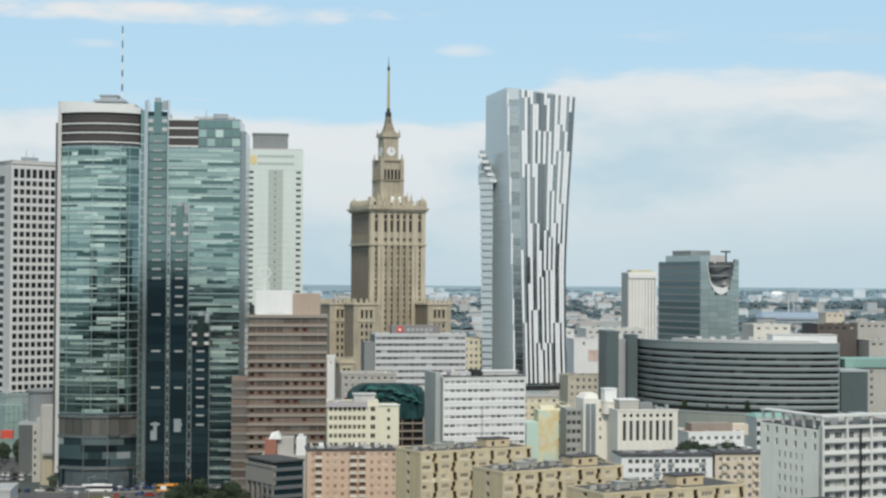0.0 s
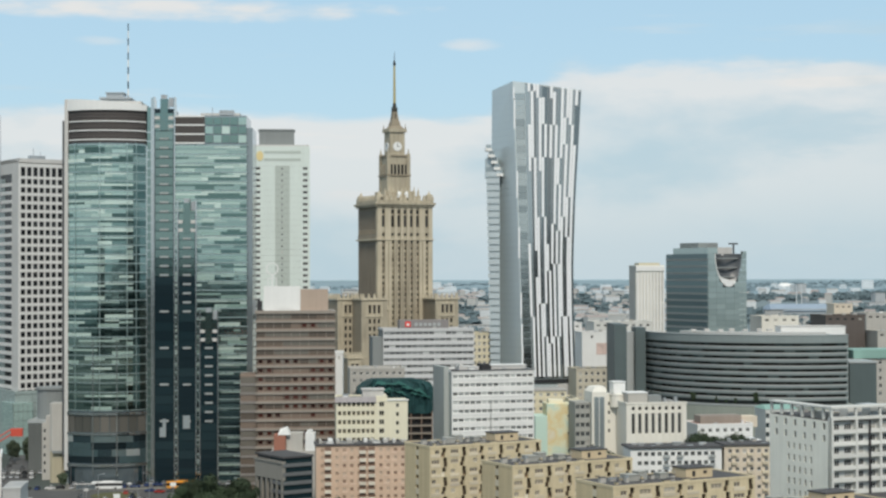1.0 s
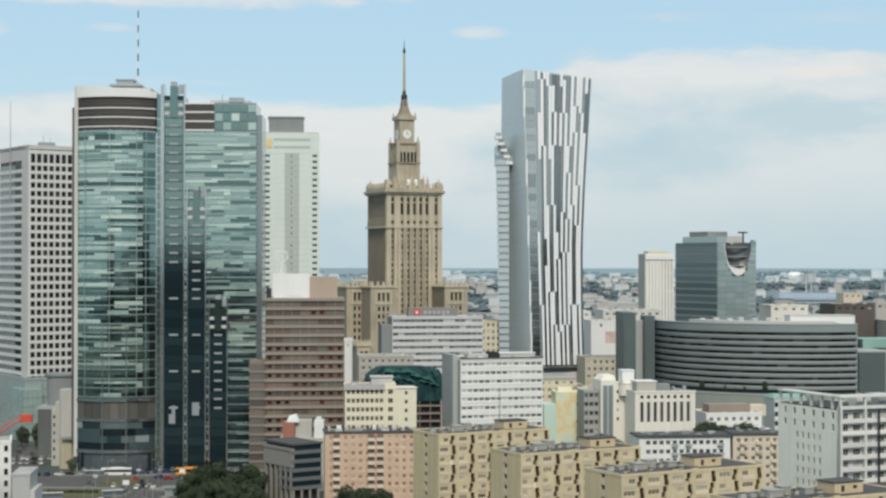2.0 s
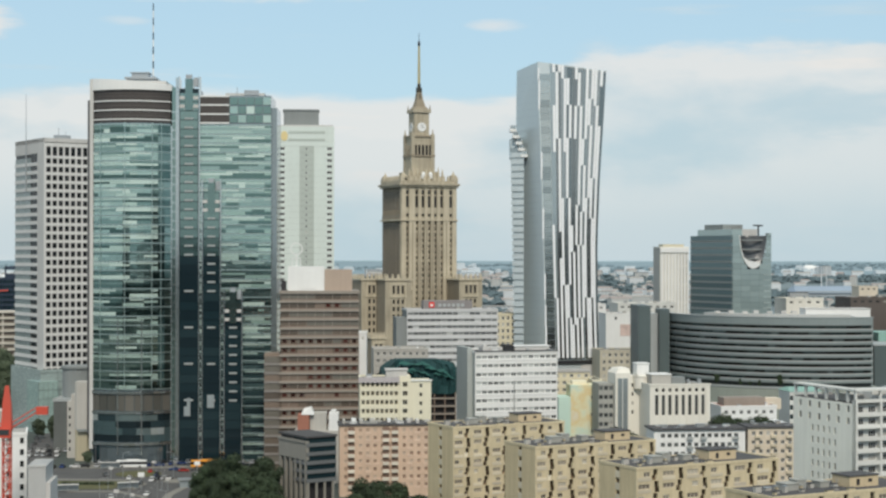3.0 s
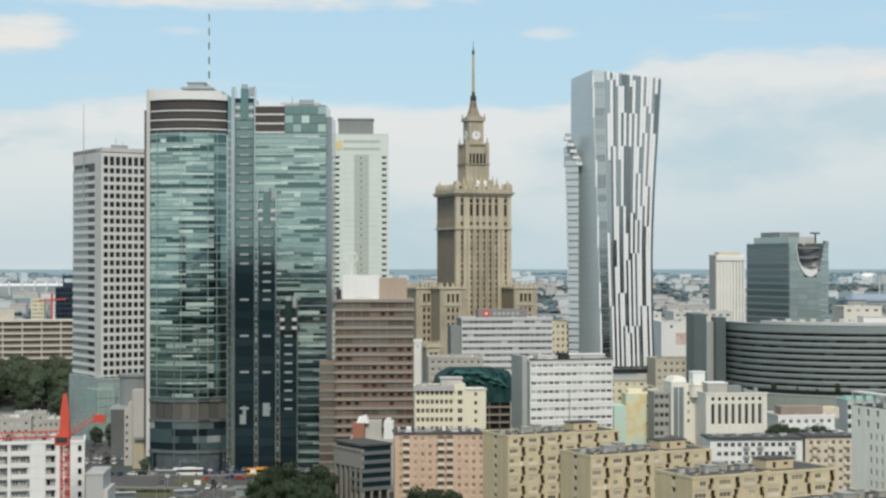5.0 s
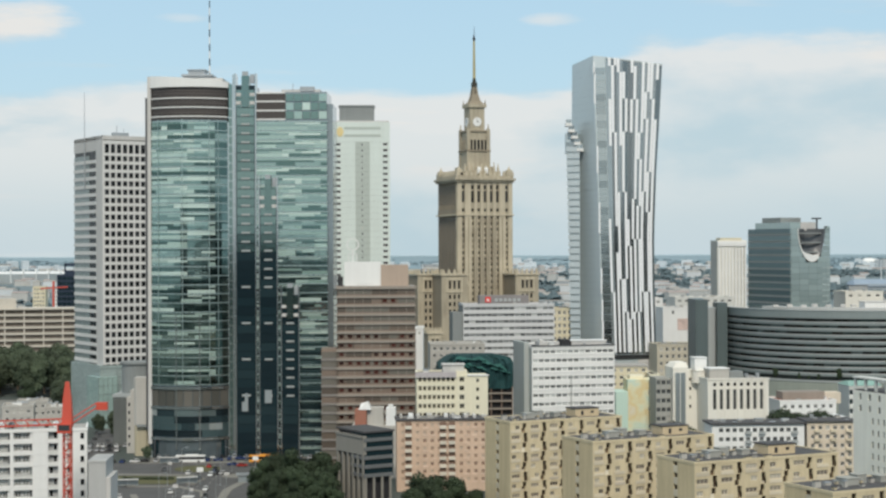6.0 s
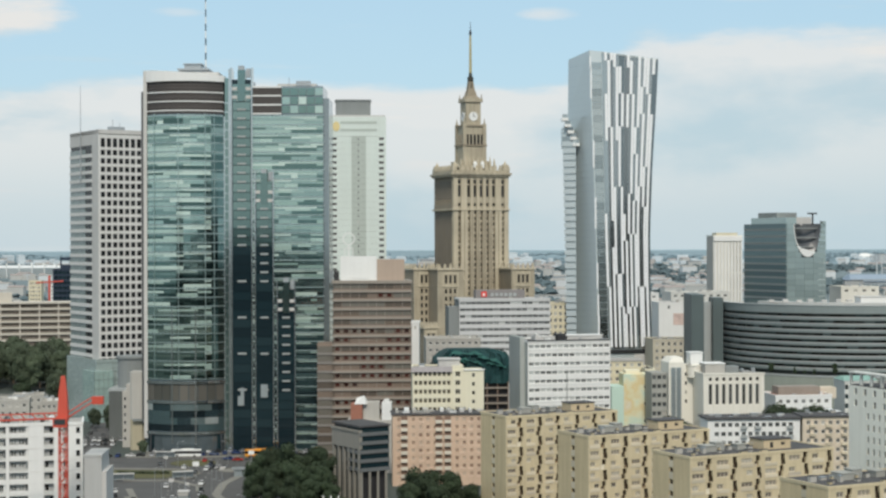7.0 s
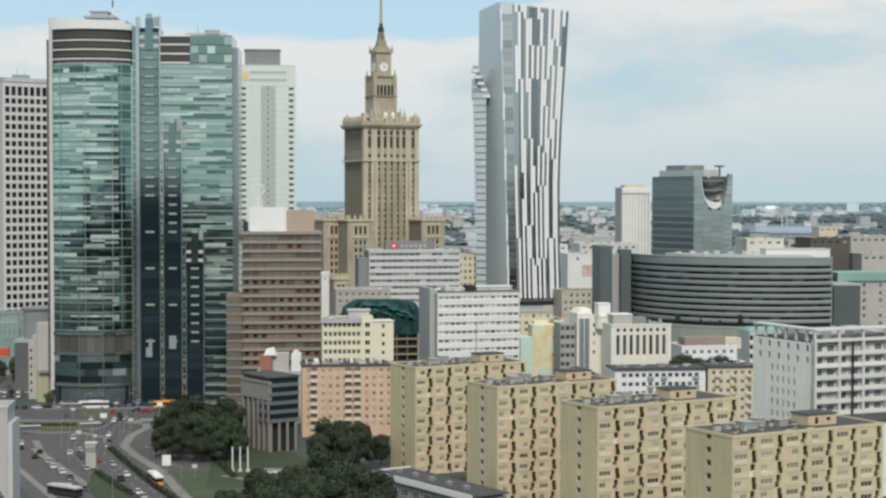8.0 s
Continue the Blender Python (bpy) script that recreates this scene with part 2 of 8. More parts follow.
def mural_paint(name, stops):
    """A soft painted picture: blots of a few colours that run into one another."""
    m = mat(name, stops[0][1], 0.85)
    n, l = m.node_tree.nodes, m.node_tree.links
    geo = n.new("ShaderNodeNewGeometry")
    t = n.new("ShaderNodeTexNoise")
    t.inputs["Scale"].default_value, t.inputs["Detail"].default_value = 0.16, 4.0
    l.new(geo.outputs["Position"], t.inputs["Vector"])
    ramp = n.new("ShaderNodeValToRGB")
    els = ramp.color_ramp.elements
    for i, (p, c) in enumerate(stops):
        e = els[i] if i < 2 else els.new(p)
        e.position, e.color = p, (*c, 1)
    l.new(t.outputs["Fac"], ramp.inputs["Fac"])
    l.new(ramp.outputs["Color"], n["Principled BSDF"].inputs["Base Color"])
    return m


MURAL = mural_paint("yellow_mural", [(0.30, (0.50, 0.64, 0.56)), (0.44, (0.66, 0.66, 0.48)), (0.56, (0.66, 0.55, 0.30)), (0.70, (0.66, 0.62, 0.50))])
BRICK = mat("brick_red_roof", (0.30, 0.13, 0.09), 0.85, vary=0.2)
BARK = mat("bark", (0.09, 0.07, 0.05), 0.95, vary=0.25)
LEAF = mat("leaves", (0.031, 0.051, 0.024), 0.85, vary=0.3, scale=0.2, fine=1.2, island=0.18, rnd=0.2)
# same foliage lightened: haze over the garden is put into the colour
LEAF_GARDEN = mat("hazy_garden_leaves", (0.064, 0.088, 0.052), 0.85, vary=0.3, scale=0.1, fine=1.0, island=0.15, rnd=0.4)
# far foliage paled and blued: the haze sits in the leaf colour
LEAF_FAR = mat("hazy_far_leaves", (0.09, 0.13, 0.145), 0.95, vary=0.12, scale=0.02, fine=0.15, island=0.05)
TYRE = mat("rubber", (0.02, 0.02, 0.02), 0.9)
CARS = [mat("car_paint_" + n, c, 0.3, 0.2, vary=0.03) for n, c in
        (("white", (0.75, 0.75, 0.74)), ("silver", (0.45, 0.46, 0.47)), ("black", (0.02, 0.02, 0.022)),
         ("grey", (0.12, 0.125, 0.13)), ("red", (0.40, 0.03, 0.02)), ("blue", (0.03, 0.06, 0.18)))]
BUS_Y = mat("bus_yellow", (0.75, 0.33, 0.04), 0.4, vary=0.05)
# far walls carry the blue of haze in their colours
FAR_WALLS = [mat("hazy_far_wall_" + n, c, 0.9, vary=0.15, scale=0.03, fine=0.3, rnd=0.15) for n, c in
             (("white", (0.53, 0.56, 0.575)), ("beige", (0.43, 0.435, 0.42)), ("grey", (0.29, 0.325, 0.35)), ("brick", (0.32, 0.28, 0.265)))]
SEA = mat("blue_hall_roof", (0.25, 0.32, 0.40), 0.6, vary=0.1)


# ---- building helpers ----
class Geo:
    """Collects boxes and prisms into one mesh, with a material index a face."""

    def __init__(self, m=None):
        self.v, self.f, self.mi, self.m = [], [], [], m

    def add(self, verts, faces, mi=0, m=None):
        k = len(self.v)
        for p in verts:
            p = Vector(p)
            if m is not None:
                p = m @ p
            if self.m is not None:
                p = self.m @ p
            self.v.append(tuple(p))
        for f in faces:
            self.f.append(tuple(i + k for i in f))
            self.mi.append(mi)
        return self

    def box(self, x0, x1, y0, y1, z0, z1, mi=0, m=None):
        vs = [(x, y, z) for z in (z0, z1) for x, y in ((x0, y0), (x1, y0), (x1, y1), (x0, y1))]
        return self.add(vs, [(3, 2, 1, 0), (4, 5, 6, 7), (0, 1, 5, 4), (1, 2, 6, 5), (2, 3, 7, 6), (3, 0, 4, 7)], mi, m)

    def loft(self, rings, mi=0, m=None, cap=True):
        n = len(rings[0])
        vs = [p for r in rings for p in r]
        fs = [(a * n + i, a * n + (i + 1) % n, (a + 1) * n + (i + 1) % n, (a + 1) * n + i) for a in range(len(rings) - 1) for i in range(n)]
        if cap:
            fs += [tuple(range(n - 1, -1, -1)), tuple(range((len(rings) - 1) * n, len(rings) * n))]
        return self.add(vs, fs, mi, m)

    def prism(self, poly, z0, z1, mi=0, m=None):
        return self.loft([[(x, y, z0) for x, y in poly], [(x, y, z1) for x, y in poly]], mi, m)

    def tube(self, x, y, z0, z1, r0, r1=None, n=8, mi=0, m=None):
        r1 = r0 if r1 is None else r1
        ring = lambda r, z: [(x + r * math.cos(6.28318 * i / n), y + r * math.sin(6.28318 * i / n), z) for i in range(n)]
        return self.loft([ring(r0, z0), ring(r1, z1)], mi, m)

    def beam(self, a, b, w, mi=0, m=None):
        a, b = Vector(a), Vector(b)
        d = (b - a).normalized()
        s = d.cross(Vector((0, 0, 1)) if abs(d.z) < 0.9 else Vector((1, 0, 0))).normalized() * w / 2
        u = d.cross(s).normalized() * w / 2
        return self.loft([[p + s + u, p - s + u, p - s - u, p + s - u] for p in (a, b)], mi, m)

    def mesh(self, name, *mats):
        me = bpy.data.meshes.new(name)
        # weld corners that coincide, so that what touches is one body
        seen, where, points = {}, [], []
        for p in self.v:
            key = (round(p[0] * 200 + 0.137), round(p[1] * 200 + 0.137), round(p[2] * 200 + 0.137))
            if key not in seen:
                seen[key] = len(points)
                points.append(p)
            where.append(seen[key])
        me.from_pydata(points, [], [tuple(where[i] for i in f) for f in self.f])
        for mt in mats:
            me.materials.append(mt)
        me.polygons.foreach_set("material_index", self.mi)
        me.update()
        return me


def thing(name, label, category, m, group="", kind=""):
    ob = new(name)
    ob.empty_display_size = 1.0
    ob.matrix_world = m
    return tagged(ob, label, category, group, kind)


def part(name, geo, material, parent, label="", at=None):
    """One mesh under a thing or a part; geo is a Geo or a mesh that is shared."""
    if isinstance(geo, Geo):
        geo = geo.mesh(name, *(material if isinstance(material, (list, tuple)) else [material]))
    ob = new(name, geo)
    ob.parent = parent
    if at is not None:
        ob.matrix_local = at if isinstance(at, Matrix) else Matrix.Translation(at)
    if label:
        ob["label"] = label
    return ob


WINDOWS = {}


def window_mesh(w, h, glass, frame_mat, bars=1, depth=0.08):
    """A window: a frame with bars and a pane of glass; its front faces -y, its lower left corner is the origin."""
    key = (round(w, 2), round(h, 2), glass.name, frame_mat.name, bars)
    if key not in WINDOWS:
        t = min(0.12, w * 0.08)
        xs = [0.0]
        for i in range(bars + 1):
            a = t + (w - t) * i / (bars + 1)
            xs += [a, a + (w - t) / (bars + 1) - t]
        xs.append(w)
        zs, nx = (0.0, t, h - t, h), len(xs)
        v = [(x, 0.0, z) for z in zs for x in xs]
        f, mi = [], []
        for r in range(3):
            for c in range(nx - 1):
                q = (r * nx + c, r * nx + c + 1, (r + 1) * nx + c + 1, (r + 1) * nx + c)
                if r == 1 and c % 2 == 1:
                    k = len(v)
                    v += [(v[i][0], 0.05, v[i][2]) for i in q]
                    f += [(q[e], q[(e + 1) % 4], k + (e + 1) % 4, k + e) for e in range(4)] + [(k, k + 1, k + 2, k + 3)]
                    mi += [1, 1, 1, 1, 0]
                else:
                    f.append(q)
                    mi.append(1)
        k = len(v)
        v += [(0, depth, 0), (w, depth, 0), (w, depth, h), (0, depth, h)]
        o = (0, nx - 1, 4 * nx - 1, 3 * nx)
        bottom, topr = list(range(nx)), list(range(3 * nx, 4 * nx))
        f += [tuple([k, k + 1] + bottom[::-1]), tuple([k + 2, k + 3] + topr), (k + 3, k, 0, nx, 2 * nx, 3 * nx), (k + 1, k + 2, 4 * nx - 1, 3 * nx - 1, 2 * nx - 1, nx - 1), (k + 1, k, k + 3, k + 2)]
        mi += [1] * 5
        g = Geo()
        g.v, g.f, g.mi = v, f, mi
        WINDOWS[key] = g.mesh("window", glass, frame_mat)
    return WINDOWS[key]


def left_side(depth):
    """Maps a facade's frame (along, inward, up) to the left end of a block."""
    return Matrix(((0, 1, 0, 0), (-1, 0, 0, depth), (0, 0, 1, 0), (0, 0, 0, 1)))


def grid_wall(g, parent, length, z0, fh, floors, cols, ww, wh, sill, t=0.3, m=None, mi=0, glass=None, frame_mat=None, bars=1, edge=0.0, top=0.0, skip=()):
    """A wall with cols x floors real openings and a window in each. It takes the boxes into g and links the windows."""
    m = m or Matrix.Identity(4)
    pitch = (length - 2 * edge) / cols
    me = window_mesh(ww, wh, glass or PANE, frame_mat or WHITE, bars)
    for i in range(floors):
        z = z0 + i * fh
        cuts = [0.0] + [edge + pitch * (j + 0.5) + s * ww / 2 for j in range(cols) for s in (-1, 1)] + [length]
        for a, b in zip(cuts, cuts[1:]):
            g.box(a, b, 0, t, z, z + sill, mi, m)
            g.box(a, b, 0, t, z + sill + wh, z + fh, mi, m)
        x = 0.0
        for j in range(cols):
            a = edge + pitch * (j + 0.5) - ww / 2
            g.box(x, a, 0, t, z + sill, z + sill + wh, mi, m)
            x = a + ww
            if (i, j) not in skip:
                part("window", me, None, parent, at=m @ Matrix.Translation((a, t * 0.6, z + sill)))
        g.box(x, length, 0, t, z + sill, z + sill + wh, mi, m)
    if top:
        g.box(0, length, 0, t, z0 + floors * fh, z0 + floors * fh + top, mi, m)


def roof_clutter(parent, length, depth, z, count, seed, big=3.0):
    """Vents, ducts and lift housings on a flat roof."""
    r = random.Random(seed)
    for i in range(count):
        w, d, h = r.uniform(0.8, big), r.uniform(0.8, 2.2), r.uniform(0.6, 1.8)
        x, y = r.uniform(1, length - 1 - w), r.uniform(1.0, max(1.2, depth - 1 - d))
        g = Geo().box(0, w, 0, d, 0, h, 0).box(-0.12, w + 0.12, -0.12, d + 0.12, h, h + 0.12, 1)
        part("roof_vent", g, [r.choice((METAL, CONC, WHITE, ROOF_PALE)), METAL], parent, at=(x, y, z))
# ---- ground: one sheet; it rises slowly far off towards the wooded horizon ----
def land(x, y):
    r = math.hypot(x, y)
    s = min(1.0, max(0.0, (r - 1700) / 3100))
    return 67.0 * s ** 1.05


def make_ground():
    rings = [0, 60, 150, 300, 500, 800, 1200, 1700, 1800, 1900, 2050, 2200, 2400, 2600, 2800, 3000, 3250, 3500, 3750, 4000, 4250, 4500, 4700, 4850, 4990]
    n, vs, fs = 120, [(0, 0, 0)], []
    for r in rings[1:]:
        for i in range(n):
            a = 2 * math.pi * i / n
            x, y = r * math.cos(a), r * math.sin(a)
            vs.append((x, y, land(x, y) + (noise.noise((x * 0.003, y * 0.003, 0)) * 2.0 if 2000 < r < 4500 else 0)))
    for i in range(n):
        fs.append((0, 1 + i, 1 + (i + 1) % n))
        for k in range(len(rings) - 2):
            a, b = 1 + k * n, 1 + (k + 1) * n
            fs.append((a + i, b + i, b + (i + 1) % n, a + (i + 1) % n))
    me = bpy.data.meshes.new("ground")
    me.from_pydata(vs, [], fs)
    me.materials.append(GROUND)
    me.materials.append(FAR_LAND)
    me.materials.append(FAR_WOODS)
    for p in me.polygons:
        d = p.center.xy.length
        p.material_index = 2 if d > 3400 else 1 if d > 1600 else 0
    return tagged(new("ground", me), "grey-brown city ground with patches of green", "ground", kind="structure")


make_ground()


def skyline_behind():
    """Made-up unseen blocks behind the viewer that darken what the glass fronts mirror."""
    r, g = random.Random(91), Geo()
    a = 198.0
    while a < 342.0:
        w = r.uniform(3.0, 7.0)
        rad, h = r.uniform(560, 700), r.choice((40, 55, 70, 88, 104, 120))
        m = pose(rad * math.cos(radians(a)), rad * math.sin(radians(a)), 0, 0, 0, a + 90)
        half = rad * math.tan(radians(w / 2))
        g.box(-half, half, -12, 12, 0, h, 0, m).box(-half * 0.5, half * 0.4, -8, 8, h, h + 4, 0, m)
        a += w * r.uniform(0.85, 1.15)
    # a cluster of taller unseen blocks off to the side, added to darken mirrored glass
    for i in range(9):
        x, y = 640 + i * 52 + r.uniform(-8, 8), -330 + i * 30
        g.box(x, x + r.uniform(38, 54), y, y + 40, 0, r.uniform(118, 160))
    return tagged(new("backdrop", g.mesh("backdrop", SKYLINE)), "plain grey unseen blocks behind the viewer, added for reflections", "backdrop", kind="structure")


skyline_behind()


def sheet(name, poly, z0, z1, material, label, category, kind="structure"):
    ob = new(name, Geo().prism(poly, z0, z1).mesh(name, material))
    return tagged(ob, label, category, kind=kind)


def strip(pts, w):
    """A band of width w along a line of points."""
    left, right = [], []
    for i, p in enumerate(pts):
        a, b = Vector(pts[max(0, i - 1)]), Vector(pts[min(len(pts) - 1, i + 1)])
        d = (b - a).normalized()
        s = Vector((-d.y, d.x)) * w / 2
        left.append(tuple(Vector(p) + s))
        right.append(tuple(Vector(p) - s))
    return right + left[::-1]


def disc(cx, cy, r, n=40):
    return [(cx + r * math.cos(2 * math.pi * i / n), cy + r * math.sin(2 * math.pi * i / n)) for i in range(n)]


# the wide avenue with its lanes, islands and the roundabout
AVENUE = [(-30, 380), (-57, 450), (-68, 482), (-79.6, 513), (-92, 548), (-98, 590), (-99, 640), (-108, 740), (-135, 900)]
sheet("road", [(-152, 650), (-62, 650), (-62, 600), (-50, 535), (-30, 430), (-8, 340), (-62, 340), (-88, 450), (-120, 540), (-150, 600)], 0.01, 0.05, ASPHALT, "wide dark grey asphalt avenue with several lanes", "road")
sheet("road", disc(-98, 648, 32), 0.014, 0.058, ASPHALT, "asphalt roundabout in front of the glass tower", "road")
sheet("road", strip([(-260, 655), (-150, 660), (-98, 657), (-40, 674), (60, 720)], 17), 0.016, 0.062, ASPHALT, "asphalt cross street full of cars", "road")
sheet("road", strip([(-150, 655), (-160, 740), (-178, 900)], 16), 0.018, 0.066, ASPHALT, "asphalt street between two office towers", "road")
sheet("lawn", disc(-104, 648, 9), 0.066, 0.22, DRY_GRASS, "round lawn island in the middle of the roundabout", "lawn")
sheet("lawn", [(-86, 521), (-84, 517), (-75, 493), (-65.5, 471), (-48, 430), (-60, 430), (-77, 469), (-83, 490)], 0.07, 0.20, GRASS, "green grass strip between two carriageways", "lawn")
sheet("lawn", [(-131, 606), (-107, 606), (-104, 626), (-134, 628)], 0.06, 0.20, DRY_GRASS, "dry green lawn beside the roundabout", "lawn")
sheet("lawn", [(-47, 485), (-18, 485), (-12, 520), (-30, 560), (-52, 560)], 0.06, 0.20, GRASS, "park lawn under the trees", "lawn")
sheet("lawn", [(-52, 562), (-28, 562), (-26, 590), (-60, 590)], 0.06, 0.20, GRASS, "shaded lawn under the park trees", "lawn")
sheet("pavement", strip([(-113, 562), (-94, 516), (-74, 469), (-58, 428)], 2.6), 0.06, 0.18, PAVING, "pale paved footway between two lanes", "pavement")
sheet("pavement", strip([(-138, 590), (-124, 556), (-106, 512), (-86, 462)], 2.2), 0.06, 0.18, PAVING, "pale kerb island along the carriageway", "pavement")
sheet("lawn", [(-60, 513), (-47.2, 513), (-47.2, 484.8), (-18, 484.8), (-22, 440), (-38, 430), (-52, 481)], 0.06, 0.19, GRASS_LIT, "bright green lawn beside the footway", "lawn")
sheet("pavement", strip([(-80, 618), (-84, 591), (-83, 566), (-75.3, 543), (-63.5, 513), (-55.6, 483), (-43, 440)], 3.2), 0.07, 0.21, PAVING, "pale paved footway along the avenue", "pavement")
sheet("pavement", strip([(-101, 536), (-99, 531), (-107, 548), (-116, 580)], 2.4), 0.06, 0.19, PAVING, "pale traffic island with a kerb", "pavement")
sheet("pavement", [(-34, 505), (-14, 505), (-12, 516), (-34, 518)], 0.205, 0.26, PAVING, "pale paved square in the park", "pavement")
sheet("pavement", strip([(-44, 505), (-30, 492), (-10, 470)], 2.4), 0.205, 0.25, PAVING, "pale path across the park lawn", "pavement")
sheet("pavement", [(-130, 670), (-50, 684), (-50, 700), (-130, 700)], 0.07, 0.19, PAVING, "paved forecourt of the glass tower", "pavement")
sheet("pavement", [(-22, 440), (0, 440), (4, 478), (-16, 482)], 0.05, 0.16, PAVING, "pale concrete paving beside a low building", "pavement")

sheet("pavement", strip([(-150, 634), (-128, 632), (-104, 630), (-98, 620), (-100, 604)], 3.4), 0.07, 0.2, PAVING, "pale kerbed footway round the lawn", "pavement")
sheet("pavement", strip([(-66, 650), (-70, 630), (-68, 612), (-62, 596)], 4.6), 0.07, 0.2, PAVING, "pale curved footway at the junction", "pavement")
sheet("pavement", strip([(-134, 667), (-100, 667.5), (-60, 676)], 5.0), 0.075, 0.2, PAVING, "pale footway in front of the glass tower", "pavement")
sheet("pavement", strip([(-122, 600), (-104, 600), (-92, 586), (-90, 574)], 2.6), 0.07, 0.2, PAVING, "pale traffic island edge at the junction", "pavement")
sheet("pavement", disc(-86, 628, 5.5), 0.075, 0.2, PAVING, "round paved traffic island", "pavement")
sheet("pavement", [(-285, 815), (-214, 815), (-222, 950), (-300, 950)], 0.05, 0.15, GRAVEL, "grey gravelled yard in front of garden trees", "yard")
line_geo = Geo()
for k in range(len(AVENUE) - 1):
    a, b = Vector(AVENUE[k]), Vector(AVENUE[k + 1])
    d = (b - a).normalized()
    s = Vector((-d.y, d.x))
    for off in (-5.2, -1.8, 1.8, 5.2):
        u = 0.0
        while u < (b - a).length:
            p = a + d * u + s * off
            q = p + d * 3.0
            w = s * 0.12
            line_geo.add([(*(p - w), 0.066), (*(q - w), 0.066), (*(q + w), 0.066), (*(p + w), 0.066)], [(3, 2, 1, 0)])
            u += 9.0
tagged(new("road_marking", line_geo.mesh("road_marking", LINE)), "white dashed lane lines on the asphalt avenue", "road marking", kind="structure")
# ---- the glass office tower on the roundabout ----
RF = 3.77


def panel_run(parent, mesh_of, place, modules, floors, z0, fh, seed, width, name="glass_panel"):
    """Glass panes of one to four modules in a row, storey by storey."""
    r = random.Random(seed)
    for i in range(floors):
        j = 0
        while j < modules:
            k = min(modules - j, r.choice((1, 2, 3, 3, 4, 5, 6)))
            part(name, mesh_of(k), None, parent, at=place((j + k / 2) * width, z0 + i * fh))
            j += k


def glass_tower():
    t = thing("office_tower", "tall green glass office tower with dark shafts and white crown", "office tower", pose(-130, 683, 0))
    W, R = 32.0, 25.0
    half = math.asin(W / 2 / R)

    def arc(s, inset=0.0):
        """A place on the bowed front, s metres along it from its left end."""
        a = -half + 2 * half * s / W
        return Matrix.Translation((1.5 + W / 2 + (R - inset) * math.sin(a), R * math.cos(half) - (R - inset) * math.cos(a), 0)) @ Matrix.Rotation(a, 4, "Z")

    bow = [tuple((arc(W * i / 14, 0.5)).translation.xy) for i in range(15)]
    back = [(1.5 + W, 28), (1.5, 28)]
    part("wall", Geo().prism(bow + back, 0, 141), GLASS_GREY, t, "dark body behind the panes")
    cache = {}

    def pane(k, h=RF - 0.55, w=W / 12, mt=None, name="glass_panel"):
        key = (k, round(h, 2), round(w, 2), name)
        if key not in cache:
            cache[key] = Geo().box(-k * w / 2 + 0.015, k * w / 2 - 0.015, 0.0, 0.12, 0, h).mesh(name, mt or GLASS_R)
        return cache[key]

    def bow_pane(k, h, mt, name="glass_panel"):
        """A pane of k modules that follows the bow."""
        key = (k, round(h, 2), "bow", name)
        if key not in cache:
            da, gap = 2 * half / 12, 0.015 / R
            turn = [-k * da / 2 + gap + (k * da - 2 * gap) * i / k for i in range(k + 1)]
            ring = [(R * math.sin(a), R - R * math.cos(a)) for a in turn] + [((R - 0.12) * math.sin(a), R - (R - 0.12) * math.cos(a)) for a in turn[::-1]]
            cache[key] = Geo().prism(ring, 0, h).mesh(name, mt)
        return cache[key]

    def on_bow(s, z):
        return Matrix.Translation((0, 0, z)) @ arc(s, 0.0)

    panel_run(t, lambda k: bow_pane(k, 1.4, GLASS_R), on_bow, 10, 29, 31.2, RF, 5, W / 12)
    panel_run(t, lambda k: bow_pane(k, 0.85, GLASS_R), lambda s, z: on_bow(s, z + 1.45), 10, 29, 31.2, RF, 15, W / 12)
    panel_run(t, lambda k: bow_pane(k, 0.85, GLASS_SP, "spandrel_panel"), lambda s, z: on_bow(s, z + 2.35), 10, 29, 31.2, RF, 6, W / 12, "spandrel_panel")
    # the right end turns away; its dark reflections are put into the glass tint
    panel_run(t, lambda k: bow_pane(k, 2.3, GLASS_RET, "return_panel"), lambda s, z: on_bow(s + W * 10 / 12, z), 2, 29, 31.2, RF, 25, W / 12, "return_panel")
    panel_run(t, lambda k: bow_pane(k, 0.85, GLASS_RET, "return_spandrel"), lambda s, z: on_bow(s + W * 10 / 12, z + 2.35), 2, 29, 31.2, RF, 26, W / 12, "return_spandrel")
    panel_run(t, lambda k: bow_pane(k, 2.75, GLASS_BASE, "base_panel"), on_bow, 12, 4, 9.3, 2.87, 8, W / 12, "base_panel")
    # storey bands, one a floor
    for i in range(30):
        z = 31.2 + i * RF - 0.5
        ring_o = [tuple(arc(W * q / 14, -0.18).translation.xy) for q in range(15)]
        ring_i = [tuple(arc(W * q / 14, 0.45).translation.xy) for q in range(15)]
        part("floor_band", Geo().prism(ring_o + ring_i[::-1], z, z + 0.42), mat_band, t)
    for z, h, mt in ((20.8, 1.0, SHAFT_EDGE), (7.9, 1.2, SHAFT_EDGE), (29.0, 1.1, SHAFT_EDGE)):
        ring_o = [tuple(arc(W * q / 14, -0.5).translation.xy) for q in range(15)]
        ring_i = [tuple(arc(W * q / 14, 0.45).translation.xy) for q in range(15)]
        part("floor_band", Geo().prism(ring_o + ring_i[::-1], z, z + h), mt, t, "wide pale ledge")
    for s in range(9):
        part("glass_panel", Geo().box(-W / 18 + 0.06, W / 18 - 0.06, 0, 0.2, 0, 6.8), PLANT_GLASS, t, "beige panel of the plant storey", at=Matrix.Translation((0, 0, 22.0)) @ arc(W * (s + 0.5) / 9, 0.2))
